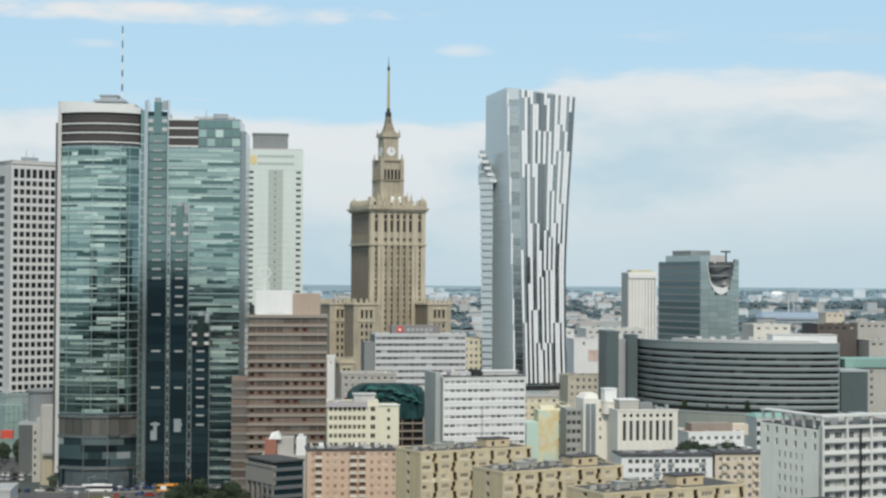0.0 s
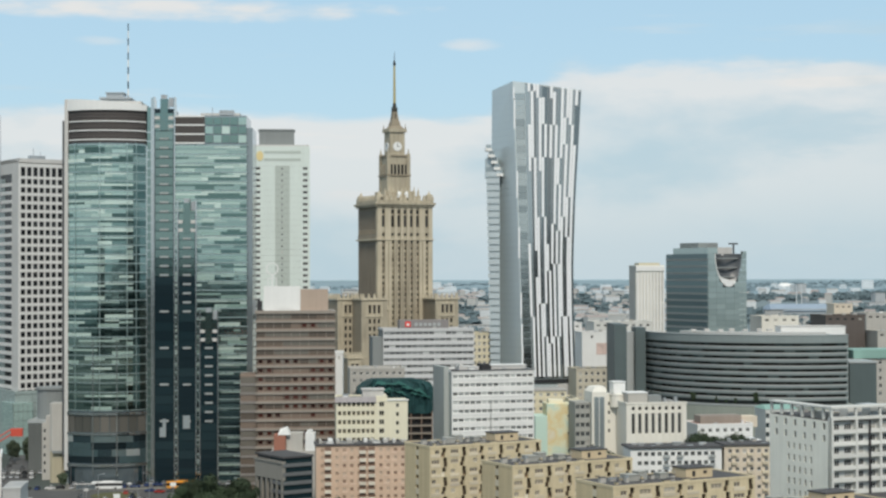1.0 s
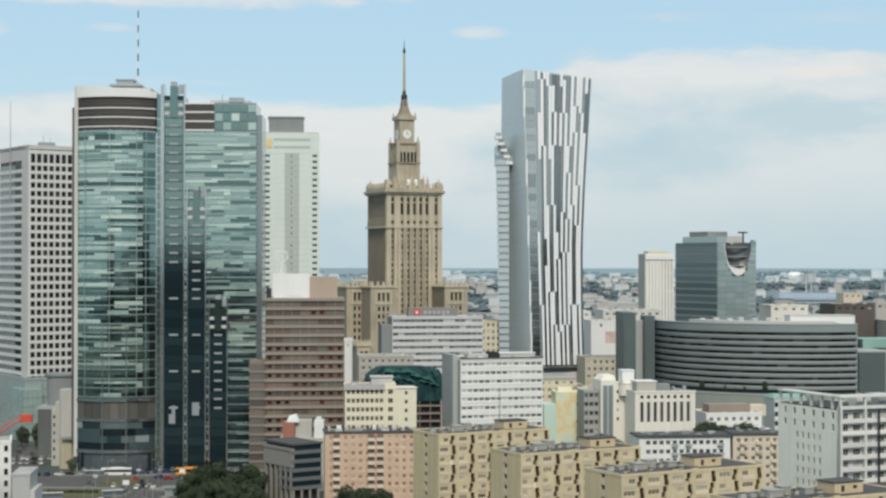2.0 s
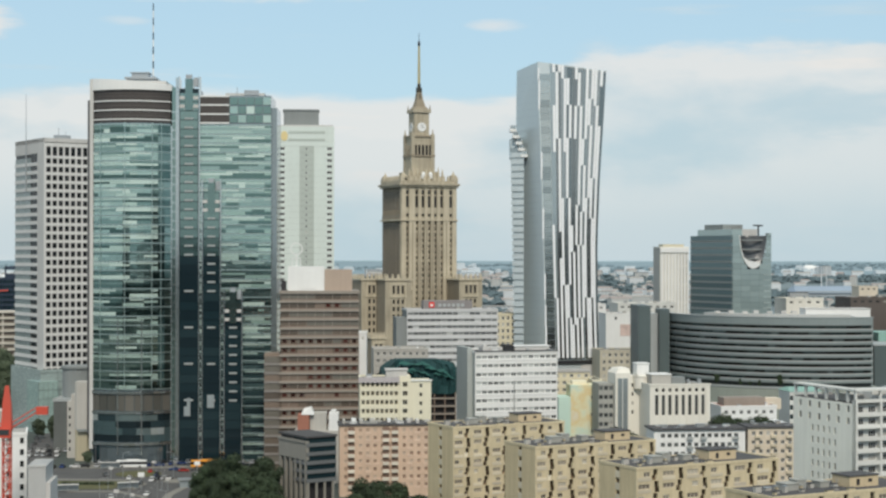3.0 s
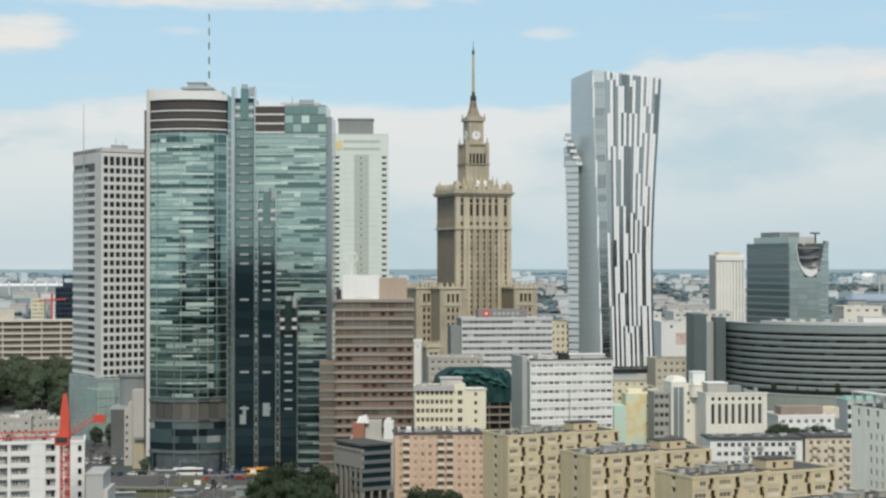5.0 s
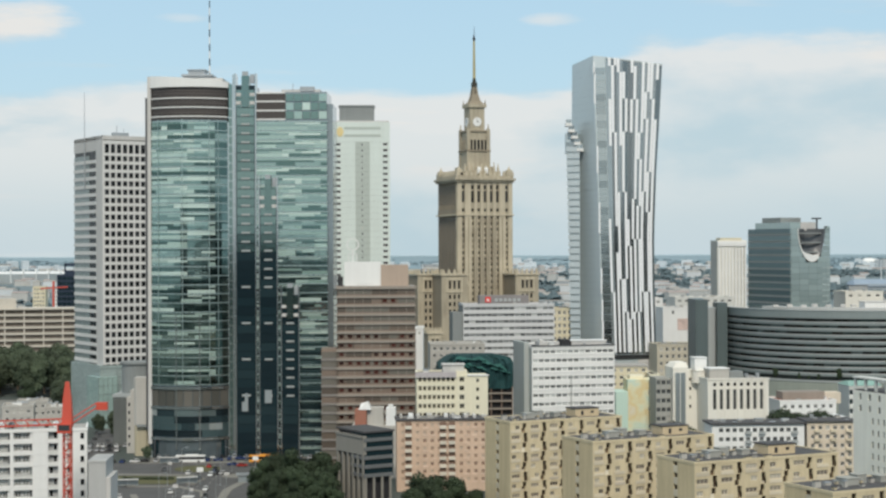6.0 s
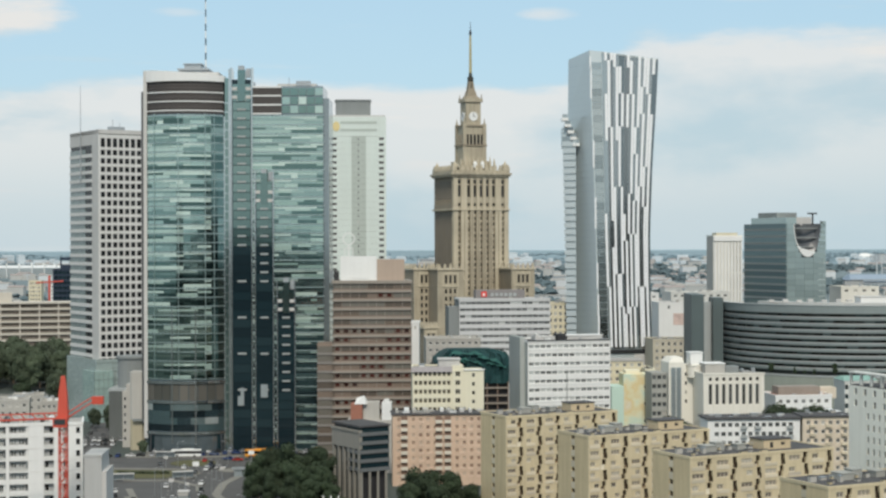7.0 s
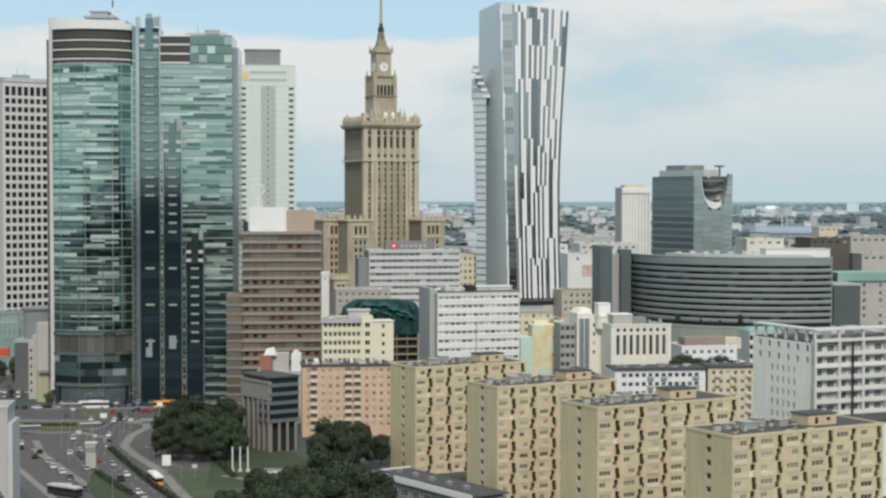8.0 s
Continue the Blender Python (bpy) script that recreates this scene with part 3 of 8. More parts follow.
    for s in (W * 0.36, W * 0.64):
        part("mullion", Geo().box(-0.22, 0.22, -0.35, 0.3, 4, 60), SHAFT_EDGE, t, at=arc(s))
    for s in (W * 0.12, W * 0.44, W * 0.76, W * 0.87):
        part("mullion", Geo().box(-0.13, 0.13, -0.25, 0.3, 31, 141), mat_band, t, at=arc(s))
    # louvred plant storeys and the white crown
    ring_i = [tuple(arc(W * q / 14, 0.3).translation.xy) for q in range(15)]
    part("louvre", Geo().prism(ring_i + back, 141, 154.4), LOUVRE, t, "dark brown louvres of the plant storeys")
    for z in (142.0, 145.8, 149.6):
        ring_o = [tuple(arc(W * q / 14, -0.1).translation.xy) for q in range(15)]
        part("floor_band", Geo().prism(ring_o + ring_i[::-1], z, z + 0.45), WHITE, t)
    for z in (143.6, 147.6, 151.6, 152.8):
        ring_o = [tuple(arc(W * q / 14, 0.1).translation.xy) for q in range(15)]
        part("louvre_blade", Geo().prism(ring_o + ring_i[::-1], z, z + 0.25), LOUVRE_BLADE, t)
    ring_o = [tuple(arc(W * q / 14, -0.6).translation.xy) for q in range(15)]
    # the crown's top slopes down along the bow
    ring_c = ring_o + [(1.5 + W, 28), (0.6, 28)]
    n = len(ring_c)
    part("crown", Geo().add([(x, y, 154.4) for x, y in ring_c] + [(x, y, 159.4 - 2.4 * x / W) for x, y in ring_c],
                            [tuple(range(n))[::-1], tuple(range(n, 2 * n))] + [(i, (i + 1) % n, n + (i + 1) % n, n + i) for i in range(n)]), WHITE, t, "white crown wall")
    part("crown_rim", Geo().box(11, 31, 3.0, 27, 156.5, 158.9), PALE_CONC, t)
    g = Geo().box(14, 25.4, 8, 20, 158.9, 160.2).box(13, 26.2, 7, 21, 160.2, 161.0).box(15.5, 22.5, 10, 18, 161.0, 162.9).box(15.0, 23.0, 9.5, 18.5, 162.9, 163.3)
    for i in range(7):
        g.box(14.2 + i * 1.8, 14.5 + i * 1.8, 7.6, 8.0, 158.9, 160.2)
    g.tube(24.3, 12, 161.0, 162.0, 0.4)
    part("plant_house", g, METAL, t, "grey plant housing on the roof")
    part("left_fin", Geo().box(0.0, 1.5, -0.3, 3.0, 6, 159.2), PALE_CONC, t, "pale vertical corner fin")
    part("dark_fin", Geo().box(-1.3, -0.5, 2.0, 3.4, 12, 150.6), DARK_STEEL, t, "slim dark fin")
    part("corner_wall", Geo().box(0.2, 1.5, 2.6, 28, 0, 158), GLASS_GREY, t)
    # columns right of the bow
    for x0, x1, z1, mt in ((33.4, 34.0, 140, SHAFT_EDGE), (34.0, 35.5, 156, GLASS_TEAL), (35.5, 36.3, 160, SHAFT_EDGE)):
        part("column", Geo().box(x0, x1, 0.0, 12, 0, z1), mt, t)
    for i in range(38):
        part("column_tie", Geo().box(33.6, 35.4, -0.1, 0.0, 6 + i * RF, 6.4 + i * RF), SHAFT_EDGE, t)
    # three stair shafts, stepping down to the right
    for x0, x1, z1, y0, lit0, mt_hi in ((36.5, 45.6, 160.4, -0.6, 84, GLASS_R), (46.4, 54.6, 117.3, -1.6, 83, GLASS_R), (55.6, 63.6, 72.0, -2.4, 62, GLASS_R)):
        w = x1 - x0
        part("shaft_wall", Geo().box(x0 + 0.5, x1 - 0.5, y0 + 0.2, 14, 0, z1 - 5), GLASS_DARK, t, "dark blue glass of the stair shaft")
        part("shaft_edge", Geo().box(x0, x0 + 0.55, y0 - 0.2, 4, 0, z1), SHAFT_EDGE, t)
        part("shaft_edge", Geo().box(x1 - 0.55, x1, y0 - 0.2, 4, 0, z1), SHAFT_EDGE, t)
        z = 3.0
        while z < z1 - 8:
            # tint steps with height: mirrored sky above, dark city below, put into the glass
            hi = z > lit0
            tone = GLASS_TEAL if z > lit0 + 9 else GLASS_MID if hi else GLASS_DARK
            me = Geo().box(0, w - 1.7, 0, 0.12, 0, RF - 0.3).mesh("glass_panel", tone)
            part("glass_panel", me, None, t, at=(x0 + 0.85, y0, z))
            z += RF
        # pale landings
        z, k = 25.7, 0
        while z < z1 - 12:
            if (x0 < 50 and z > lit0) or (46 < x0 < 50 and z > 68) or (x0 > 55) or k % 4 == 0:
                part("landing", Geo().box(x0 + w * 0.3, x1 - w * 0.3, y0 - 0.25, y0, z, z + 0.8), LANDING, t)
            z, k = z + RF, k + 1
        part("shaft_cap", Geo().box(x0 + w * 0.33, x1 - w * 0.33, y0 - 0.4, 5, z1 - 14, z1 - 1), GLASS_TEAL, t, "dark glass head of the shaft")
        for z in (z1 - 13, z1 - 9.5):
            for a, b in ((0.08, 0.3), (0.7, 0.92)):
                part("shaft_bracket", Geo().box(x0 + w * a, x0 + w * b, y0 - 0.5, 2, z, z + 1.3), PALE_CONC, t)
        part("shaft_mast", Geo().box(x0 + w * 0.35, x0 + w * 0.62, y0, 1.5, z1 - 1, z1 + 0.8).box(x0 + w * 0.7, x0 + w * 0.9, y0 + 1, 2.5, z1 - 4, z1 - 0.3), METAL, t)
    part("doorway", Geo().box(39.2, 41.8, -1.0, -0.5, 19.5, 23.5).box(40.4, 41.8, -1.0, -0.5, 23.5, 27.0), GLASS_PALE, t, "tall white framed window")
    part("doorway", Geo().box(48.9, 51.8, -2.0, -1.5, 23, 28.4), GLASS_PALE, t, "tall white framed window")
    # the right wing
    X0, X1 = 45.6, 74.9
    part("wall", Geo().box(X0, X1, 1.0, 26, 0, 152.7), GLASS_GREY, t, "dark body behind the panes")
    WW = (X1 - X0) / 11

    # lowest storeys: their dark reflections are put into a darker glass
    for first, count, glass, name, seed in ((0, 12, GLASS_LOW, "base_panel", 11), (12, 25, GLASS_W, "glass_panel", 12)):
        z0 = 1.2 + first * RF
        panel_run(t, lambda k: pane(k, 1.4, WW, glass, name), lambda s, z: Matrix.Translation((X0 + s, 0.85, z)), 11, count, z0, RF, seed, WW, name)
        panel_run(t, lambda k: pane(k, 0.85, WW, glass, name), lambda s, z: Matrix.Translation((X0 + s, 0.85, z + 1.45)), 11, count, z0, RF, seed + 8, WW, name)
    panel_run(t, lambda k: pane(k, 0.85, WW, GLASS_SP, "spandrel_panel"), lambda s, z: Matrix.Translation((X0 + s, 0.85, z + 2.35)), 11, 37, 1.2, RF, 12, WW, "spandrel_panel")
    for i in range(38):
        part("floor_band", Geo().box(X0, X1 + 0.3, 0.6, 1.0, 0.7 + i * RF, 1.1 + i * RF), mat_band, t)
    part("louvre", Geo().box(X0, X0 + 12, 0.3, 4, 141.5, 152.2), LOUVRE, t, "dark louvres of the plant storeys")
    for z in (140.9, 144.6, 148.4, 152.0):
        part("floor_band", Geo().box(X0, X0 + 12, 0.1, 0.5, z, z + 0.6), WHITE, t)
    for i in range(3):
        for j in range(5):
            part("glass_panel", Geo().box(0, 3.2, 0, 0.15, 0, 3.1).mesh("glass_panel", GLASS_SP), None, t, at=(X0 + 12.3 + j * 3.45, 0.3, 141.4 + i * 3.7))
    part("side_wall", Geo().box(X1, X1 + 2.2, 5, 26, 0, 148), GLASS_GREY, t)
    part("roof", Geo().box(X0 + 10, X1 - 3, 4, 20, 152.7, 154), PALE_CONC, t)
    part("antenna", Geo().tube(X0 + 15, 3, 152.7, 156.5, 0.12).box(X0 + 18, X0 + 24, 2, 5, 153, 155), METAL, t)
    # red and white mast on the crown
    for i in range(10):
        part("mast", Geo().tube(24.3, 12, 162 + i * 3.06, 162 + (i + 1) * 3.06, 0.30 - i * 0.008), DARK if i % 2 == 1 else WHITE, t, "banded roof mast")
    # entrance level
    part("base_glass", Geo().box(2, 33, -1.4, 0.0, 0, 7.9), GLASS_DARK, t)
    for i in range(11):
        for z, h in ((0.3, 3.4), (3.9, 3.8)):
            part("base_panel", Geo().box(0, 2.6, -0.1, 0, 0, h), GLASS_DARK, t, at=(2.2 + i * 2.8, -1.4, z))
    for i in range(9):
        part("base_column", Geo().tube(3 + i * 3.7, -2.2, 0, 7.9, 0.3), DARK_STEEL, t)


LOUVRE_BLADE = mat("brown_louvre_blade", (0.12, 0.105, 0.10), 0.6, vary=0.15)
LANDING = mat("grey_landing", (0.30, 0.33, 0.33), 0.6, vary=0.1)
mat_band = mat("green_grey_band", (0.48, 0.58, 0.55), 0.3, 0.86, vary=0.1)
GLASS_SP = panel_glass("pale_green_spandrel", [(0.0, (0.20, 0.30, 0.275), 0.97), (0.30, (0.40, 0.53, 0.485), 0.95), (0.62, (0.45, 0.585, 0.535), 0.5), (0.82, (0.55, 0.675, 0.62), 0.40)])
PLANT_GLASS = panel_glass("grey_brown_glass", [(0.0, (0.115, 0.115, 0.102)), (0.35, (0.165, 0.158, 0.14)), (0.7, (0.21, 0.197, 0.175))], metal=0.4, rough=0.15)
# the palest tint stands in for white reflections in the hall panes
GLASS_BASE = panel_glass("hall_glass", [(0.0, (0.03, 0.05, 0.06)), (0.35, (0.06, 0.10, 0.115)), (0.62, (0.13, 0.20, 0.215)), (0.80, (0.26, 0.34, 0.35)), (0.92, (0.62, 0.68, 0.68))], metal=0.7)
SHAFT_EDGE = mat("grey_edge_profile", (0.56, 0.60, 0.60), 0.14, 0.95, vary=0.1, streak=0.1)
GLASS_LOW = panel_glass("darkened_lower_glass", [(0.0, (0.02, 0.04, 0.046)), (0.5, (0.04, 0.075, 0.08)), (0.78, (0.12, 0.19, 0.19), 0.7), (0.93, (0.42, 0.52, 0.52))], metal=0.5)
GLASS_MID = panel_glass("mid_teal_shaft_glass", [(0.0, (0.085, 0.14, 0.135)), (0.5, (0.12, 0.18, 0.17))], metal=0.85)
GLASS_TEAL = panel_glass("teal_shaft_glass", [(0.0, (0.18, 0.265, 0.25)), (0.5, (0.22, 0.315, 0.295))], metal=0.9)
glass_tower()


# ---- the white gridded office tower ----
def grid_tower():
    t = thing("office_tower", "white stone office tower with a grid of square dark windows", "office tower", pose(-174.4, 800, 0, 0, 0, 33))
    L, D, fh = 36.0, 40.0, 4.12
    g = Geo()
    part("core", Geo().box(0.4, L - 0.4, 0.45, D - 0.2, 0, 141), PANE_DARK, t)
    grid_wall(g, t, L, 31, fh, 25, 11, 2.25, 2.6, 0.8, t=0.5, glass=PANE_DARK, frame_mat=DARK, bars=0, edge=0.8)
    part("wall", g, GRID_STONE, t, "pale stone wall")
    g2 = Geo()
    grid_wall(g2, t, L, 31 + 25 * fh, 5.6, 1, 11, 2.25, 4.4, 0.6, t=0.5, glass=PANE_DARK, frame_mat=DARK, bars=0, edge=0.8, top=1.2)
    part("wall", g2, GRID_STONE, t, "tall top storey of pale stone")
    for i in range(11):
        part("pier", Geo().box(0.8 + i * 3.15, 1.4 + i * 3.15, -0.05, 0.3, 22, 31), PALE_CONC, t)
    part("podium_wall", Geo().box(-2, L + 1, -1, D, 0, 30.5), PODIUM_GLASS, t, "pale green glass podium")
    part("podium_wall", Geo().box(-4, 6, -4, 12, 0, 25), SIDE_GREEN, t, "green glass entrance block")
    for i in range(7):
        part("podium_rail", Geo().box(-2.1, L + 1.1, -1.12, -1.0, 3.6 + i * 4.2, 3.9 + i * 4.2), PODIUM_RAIL, t)
    for i in range(9):
        part("podium_mullion", Geo().box(6.6 + i * 3.6, 6.8 + i * 3.6, -1.16, -1.0, 0, 30.5), PODIUM_RAIL, t)
    for i in range(5):
        part("podium_rail", Geo().box(-4.1, 6.1, -4.12, -4.0, 4 + i * 4.2, 4.25 + i * 4.2), PODIUM_RAIL, t)
        part("podium_mullion", Geo().box(-4 + i * 2.4, -3.8 + i * 2.4, -4.14, -4.0, 0, 25), PODIUM_RAIL, t)
    # left side: broad glazed bands and a dark recess at the corner
    m = left_side(D)
    g3 = Geo()
    for i in range(26):
        z = 27 + i * fh
        part("storey_band", Geo().box(0, D - 9, -0.2, 1.0, z, z + 1.7, 0, m), GRID_STONE, t)
        part("band_window", Geo().box(0, D - 18.6, 0.14, 0.6, z + 1.7, z + fh, 0, m), SIDE_GLASS, t)
        part("window", Geo().box(D - 18.4, D - 9.0, 0.5, 0.7, z + 1.7, z + fh - 0.7, 0, m), PANE_DARK, t, "dark corner window")
    g3.box(D - 9, D - 0.5, 0, 1.0, 22, 143, 0, m)
    g3.box(0, D - 9, 0, 1.0, 136, 143, 0, m)
    part("wall", g3, PALE_CONC, t, "pale stone side wall with glazed bands")
    part("roof", Geo().box(0, L, 0, D, 141.2, 142).box(0, 0.5, 0, D, 142, 143.2).box(0, L, 0, 0.5, 142, 143.2), PALE_CONC, t)
    part("mast", Geo().tube(-0.6, D - 17, 118, 166, 0.35, 0.12), METAL, t, "thin roof mast")
    roof_clutter(t, L, D, 142, 7, 4)
    part("antenna", Geo().tube(9, 4, 142, 148.5, 0.15).tube(13, 5, 142, 147, 0.12).box(7, 15, 3.5, 6, 142, 145), METAL, t)


GRID_STONE = mat("white_stone", (0.60, 0.60, 0.585), 0.8, vary=0.08, streak=0.08, bump=0.2)
SIDE_GLASS = mat("pale_side_glazing", (0.20, 0.24, 0.235), 0.25, 0.1, vary=0.15, scale=0.2)
PODIUM_GLASS = mat("podium_glazing", (0.32, 0.385, 0.375), 0.25, 0.1, vary=0.12, scale=0.2)
PODIUM_RAIL = mat("grey_green_rail", (0.24, 0.29, 0.28), 0.4, 0.3, vary=0.1)
SIDE_GREEN = mat("pale_green_glazing", (0.31, 0.42, 0.395), 0.25, 0.1, vary=0.15, scale=0.15)
grid_tower()

BEIGE_STONE = mat("beige_stone", (0.40, 0.36, 0.26), 0.85, vary=0.1, streak=0.1)
# stair blocks between the two office towers
t = thing("stair_tower", "pale round-cornered concrete stair tower with a beige base", "stair tower", pose(-137.6, 690, 0))
part("wall", Geo().prism([(0, 1), (1, 0), (5.2, 0), (6.2, 1), (6.2, 9), (0, 9)], 13, 33.0), CONC, t)
part("base", Geo().prism([(0.1, 1.1), (1.1, 0.1), (5.1, 0.1), (6.1, 1.1), (6.1, 9), (0.1, 9)], 0, 13), BEIGE_STONE, t, "beige base")
part("canopy", Geo().box(1.5, 6.6, -1.6, 1, 12.4, 13.4), GREY_CONC, t)
t = thing("office_annex", "low beige annex with a stepped top beside the stair tower", "annex", pose(-142.6, 700, 0))
part("wall", Geo().box(0, 5.2, 0, 14, 0, 24).box(1.6, 5.2, 0.1, 14, 24, 27), CONC, t)
for i in range(6):
    part("window", window_mesh(1.0, 1.6, PANE, PALE_CONC, 0), None, t, at=(0.6, -0.1, 3 + i * 3.4))
SLATE = mat("slate_grey_wall", (0.105, 0.115, 0.112), 0.7, vary=0.2, streak=0.15)
t = thing("office_annex", "dark grey annex between two office towers", "annex", pose(-153.0, 722, 0))
part("wall", Geo().box(0, 16, 0, 20, 0, 22), SLATE, t)
part("cornice", Geo().box(-0.3, 16.3, -0.3, 20, 22, 23.2), STEEL, t)
part("rotunda", Geo().tube(9, 12, 23.2, 36, 7.5, 7.5, 24).tube(9, 12, 36, 37, 8.2, 8.2, 24), GREY_CONC, t, "round grey upper storey")


# ---- the pale hotel tower with a gold emblem ----
def hotel_tower():
    t = thing("hotel_tower", "pale green and white hotel tower with a gold emblem", "hotel tower", pose(-66.3, 876, 0, 0, 0, 3.6))
    L, D, fh = 29.4, 22.0, 3.18
    HW = mat("pale_green_panel", (0.60, 0.67, 0.635), 0.55, vary=0.05, streak=0.04)
    HG = mat("grey_green_stripe", (0.42, 0.47, 0.435), 0.5, vary=0.06)
    part("core", Geo().box(0.4, L - 0.4, 0.5, D, 0, 152), DARK, t)
    g = Geo()
    for i in range(41):
        z = 14 + i * fh
        for x0, x1 in ((0.6, 3.0), (25.6, 28.2)):
            part("window", window_mesh(x1 - x0, 1.5, PANE_DARK, WHITE), None, t, at=(x0, 0.25, z + 1.2))
        g.box(0, 0.6, 0, 0.5, z, z + fh).box(28.2, L, 0, 0.5, z, z + fh)
        for x0, x1 in ((0.6, 3.0), (25.6, 28.2)):
            g.box(x0, x1, 0, 0.5, z, z + 1.2).box(x0, x1, 0, 0.5, z + 2.7, z + fh)
        g.box(3.0, 10.9, 0, 0.5, z, z + fh - 0.05).box(18.6, 25.6, 0, 0.5, z, z + fh - 0.05)
        part("stripe_panel", Geo().box(10.9, 18.6, 0.12, 0.5, z, z + fh - 0.08), HG, t)
        part("window", window_mesh(0.9, 1.1, PANE, WHITE, 0), None, t, at=(14.1, 0.06, z + 1.2))
    part("wall", g, HW, t, "pale green panel wall")
    part("wall", Geo().box(0, L, 0, D, 144.4, 155), HW, t, "blank top of the hotel")
    for z in (147.2, 151.2):
        part("trim_line", Geo().box(5.0, 24.5, -0.12, 0, z, z + 1.3), HG, t)
    part("emblem", Geo().add([(2.8 + 1.9 * math.cos(a * 0.5236), -0.25 + dy, 149.8 + 2.7 * math.sin(a * 0.5236)) for dy in (0, 0.25) for a in range(12)],
                             [tuple(range(12)), tuple(range(23, 11, -1))] + [(i, (i + 1) % 12, 12 + (i + 1) % 12, 12 + i) for i in range(12)]), LOGO_GOLD, t, "gold oval emblem")
    part("plant_house", Geo().box(2.4, 21.2, 4, 18, 155, 164.5).box(2.0, 21.6, 3.6, 18.4, 163.7, 164.2), GREY_CONC, t, "grey louvred plant house")
    part("roof_line", Geo().box(0.5, L - 0.5, 0.5, D, 155, 155.8), PALE_CONC, t)
    r = random.Random(9)
    g = Geo()
    for i in range(5):
        g.tube(20 + i * 2.4, 3, 73, 73 + r.uniform(5, 12), 0.14)
    part("rooftop_aerial", g.box(19, 31, -4, 0, 66, 73), METAL, t)


hotel_tower()


# ---- the stone palace with its spire ----
def palace():
    t = thing("stone_palace", "tall sandstone palace tower with a clock and a gilded spire", "tower", pose(-1.2, 1137, 0, 0, 0, 20))
    S = 41.0
    part("core", Geo().box(0.8, S - 0.8, 1.2, S, 0, 128), PANE_DARK, t)
    fh = 4.05
    spandrel = Geo().box(-1.0, 1.0, 0.1, 0.9, 0, 1.5).mesh("spandrel", STONE)
    spandrel_dark = Geo().box(-1.0, 1.0, 0.1, 0.9, 0, 1.5).mesh("spandrel", STONE_DARK)
    rs = random.Random(17)
    # front: a bay with one window column at either side, five columns between ribs in the middle
    cols = [4.3] + [S / 2 + (k - 2) * 4.65 for k in range(5)] + [S - 4.3]
    half = [1.0] + [0.95] * 5 + [1.0]
    solid, x = [], 0.0
    for c, h in zip(cols, half):
        solid.append((x, c - h))
        x = c + h
    solid.append((x, S))
    for k, (a, b) in enumerate(solid):
        out = -1.1 if 1 <= k <= 6 else -0.55
        part("rib", Geo().box(a, b, out, 1.0, 0, 110.2), STONE if 2 <= k <= 5 else STONE_PALE, t, "weathered sandstone rib")
        part("rib", Geo().box(a + 0.2 * (k > 0), b - 0.2 * (k < 7), -0.5, 1.0, 111.2, 134), STONE_PALE, t, "pale sandstone pier")
        if 1 <= k <= 6:
            # a raised dark strip stands in for a groove's shade
            part("groove", Geo().box((a + b) / 2 - 0.28, (a + b) / 2 + 0.28, -1.16, -1.1, 4, 109), STONE_DARK, t)
    win = window_mesh(1.9, 2.5, PALACE_PANE, STONE, 1)
    for i in range(20):
        z = 29 + i * fh
        for c in cols:
            part("spandrel", spandrel_dark if rs.random() < 0.45 else spandrel, None, t, at=(c, 0, z))
            part("window", win, None, t, at=(c - 0.95, 0.4, z + 1.52))
    for c in cols:
        part("spandrel_wall", Geo().box(c - 1.0, c + 1.0, 0.1, 0.9, 0, 29), STONE, t)
        for z0, z1 in ((111.2, 113.0), (115.2, 119.4), (131.6, 134)):
            part("spandrel_wall", Geo().box(c - 1.0, c + 1.0, -0.3, 0.9, z0, z1), STONE, t)
        part("window", window_mesh(1.5, 2.1, PANE_DARK, STONE, 0), None, t, at=(c - 0.75, 0.1, 113.05))
        part("tall_window", window_mesh(2.3, 12.1, PANE_DARK, STONE, 0), None, t, at=(c - 1.15, 0.5, 119.45))
        part("window_bridge", Geo().box(c - 1.0, c + 1.0, 0.1, 0.45, 127.6, 128.5), STONE_PALE, t)
        part("capital", Geo().box(c + 1.25, c + 1.85, -0.9, -0.5, 119.4, 132.2), STONE_PALE, t, "pale half column")
    part("ledge", Geo().box(-1.3, S + 0.7, -1.5, S + 0.7, 110.2, 111.2), STONE_PALE, t, "pale stone ledge")
    # left side: shallow pilasters and close window strips
    m = left_side(S)
    # the side's shade is put into a darker sandstone than the front's
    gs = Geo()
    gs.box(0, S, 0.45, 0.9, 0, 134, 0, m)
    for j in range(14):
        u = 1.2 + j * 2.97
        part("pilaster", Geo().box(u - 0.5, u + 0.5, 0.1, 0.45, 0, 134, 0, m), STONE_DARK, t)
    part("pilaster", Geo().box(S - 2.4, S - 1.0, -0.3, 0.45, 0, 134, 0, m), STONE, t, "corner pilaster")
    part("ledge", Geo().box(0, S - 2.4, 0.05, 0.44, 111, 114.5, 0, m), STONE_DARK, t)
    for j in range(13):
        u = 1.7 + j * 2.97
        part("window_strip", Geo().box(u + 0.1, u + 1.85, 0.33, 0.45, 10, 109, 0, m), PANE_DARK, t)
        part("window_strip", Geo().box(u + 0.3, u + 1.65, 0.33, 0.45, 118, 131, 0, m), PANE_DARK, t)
    part("wall", gs, STONE_DARK, t, "weathered sandstone side with shade in its dark colour")
    part("wall", Geo().box(S - 0.2, S, 1.0, S, 0, 134), STONE, t)
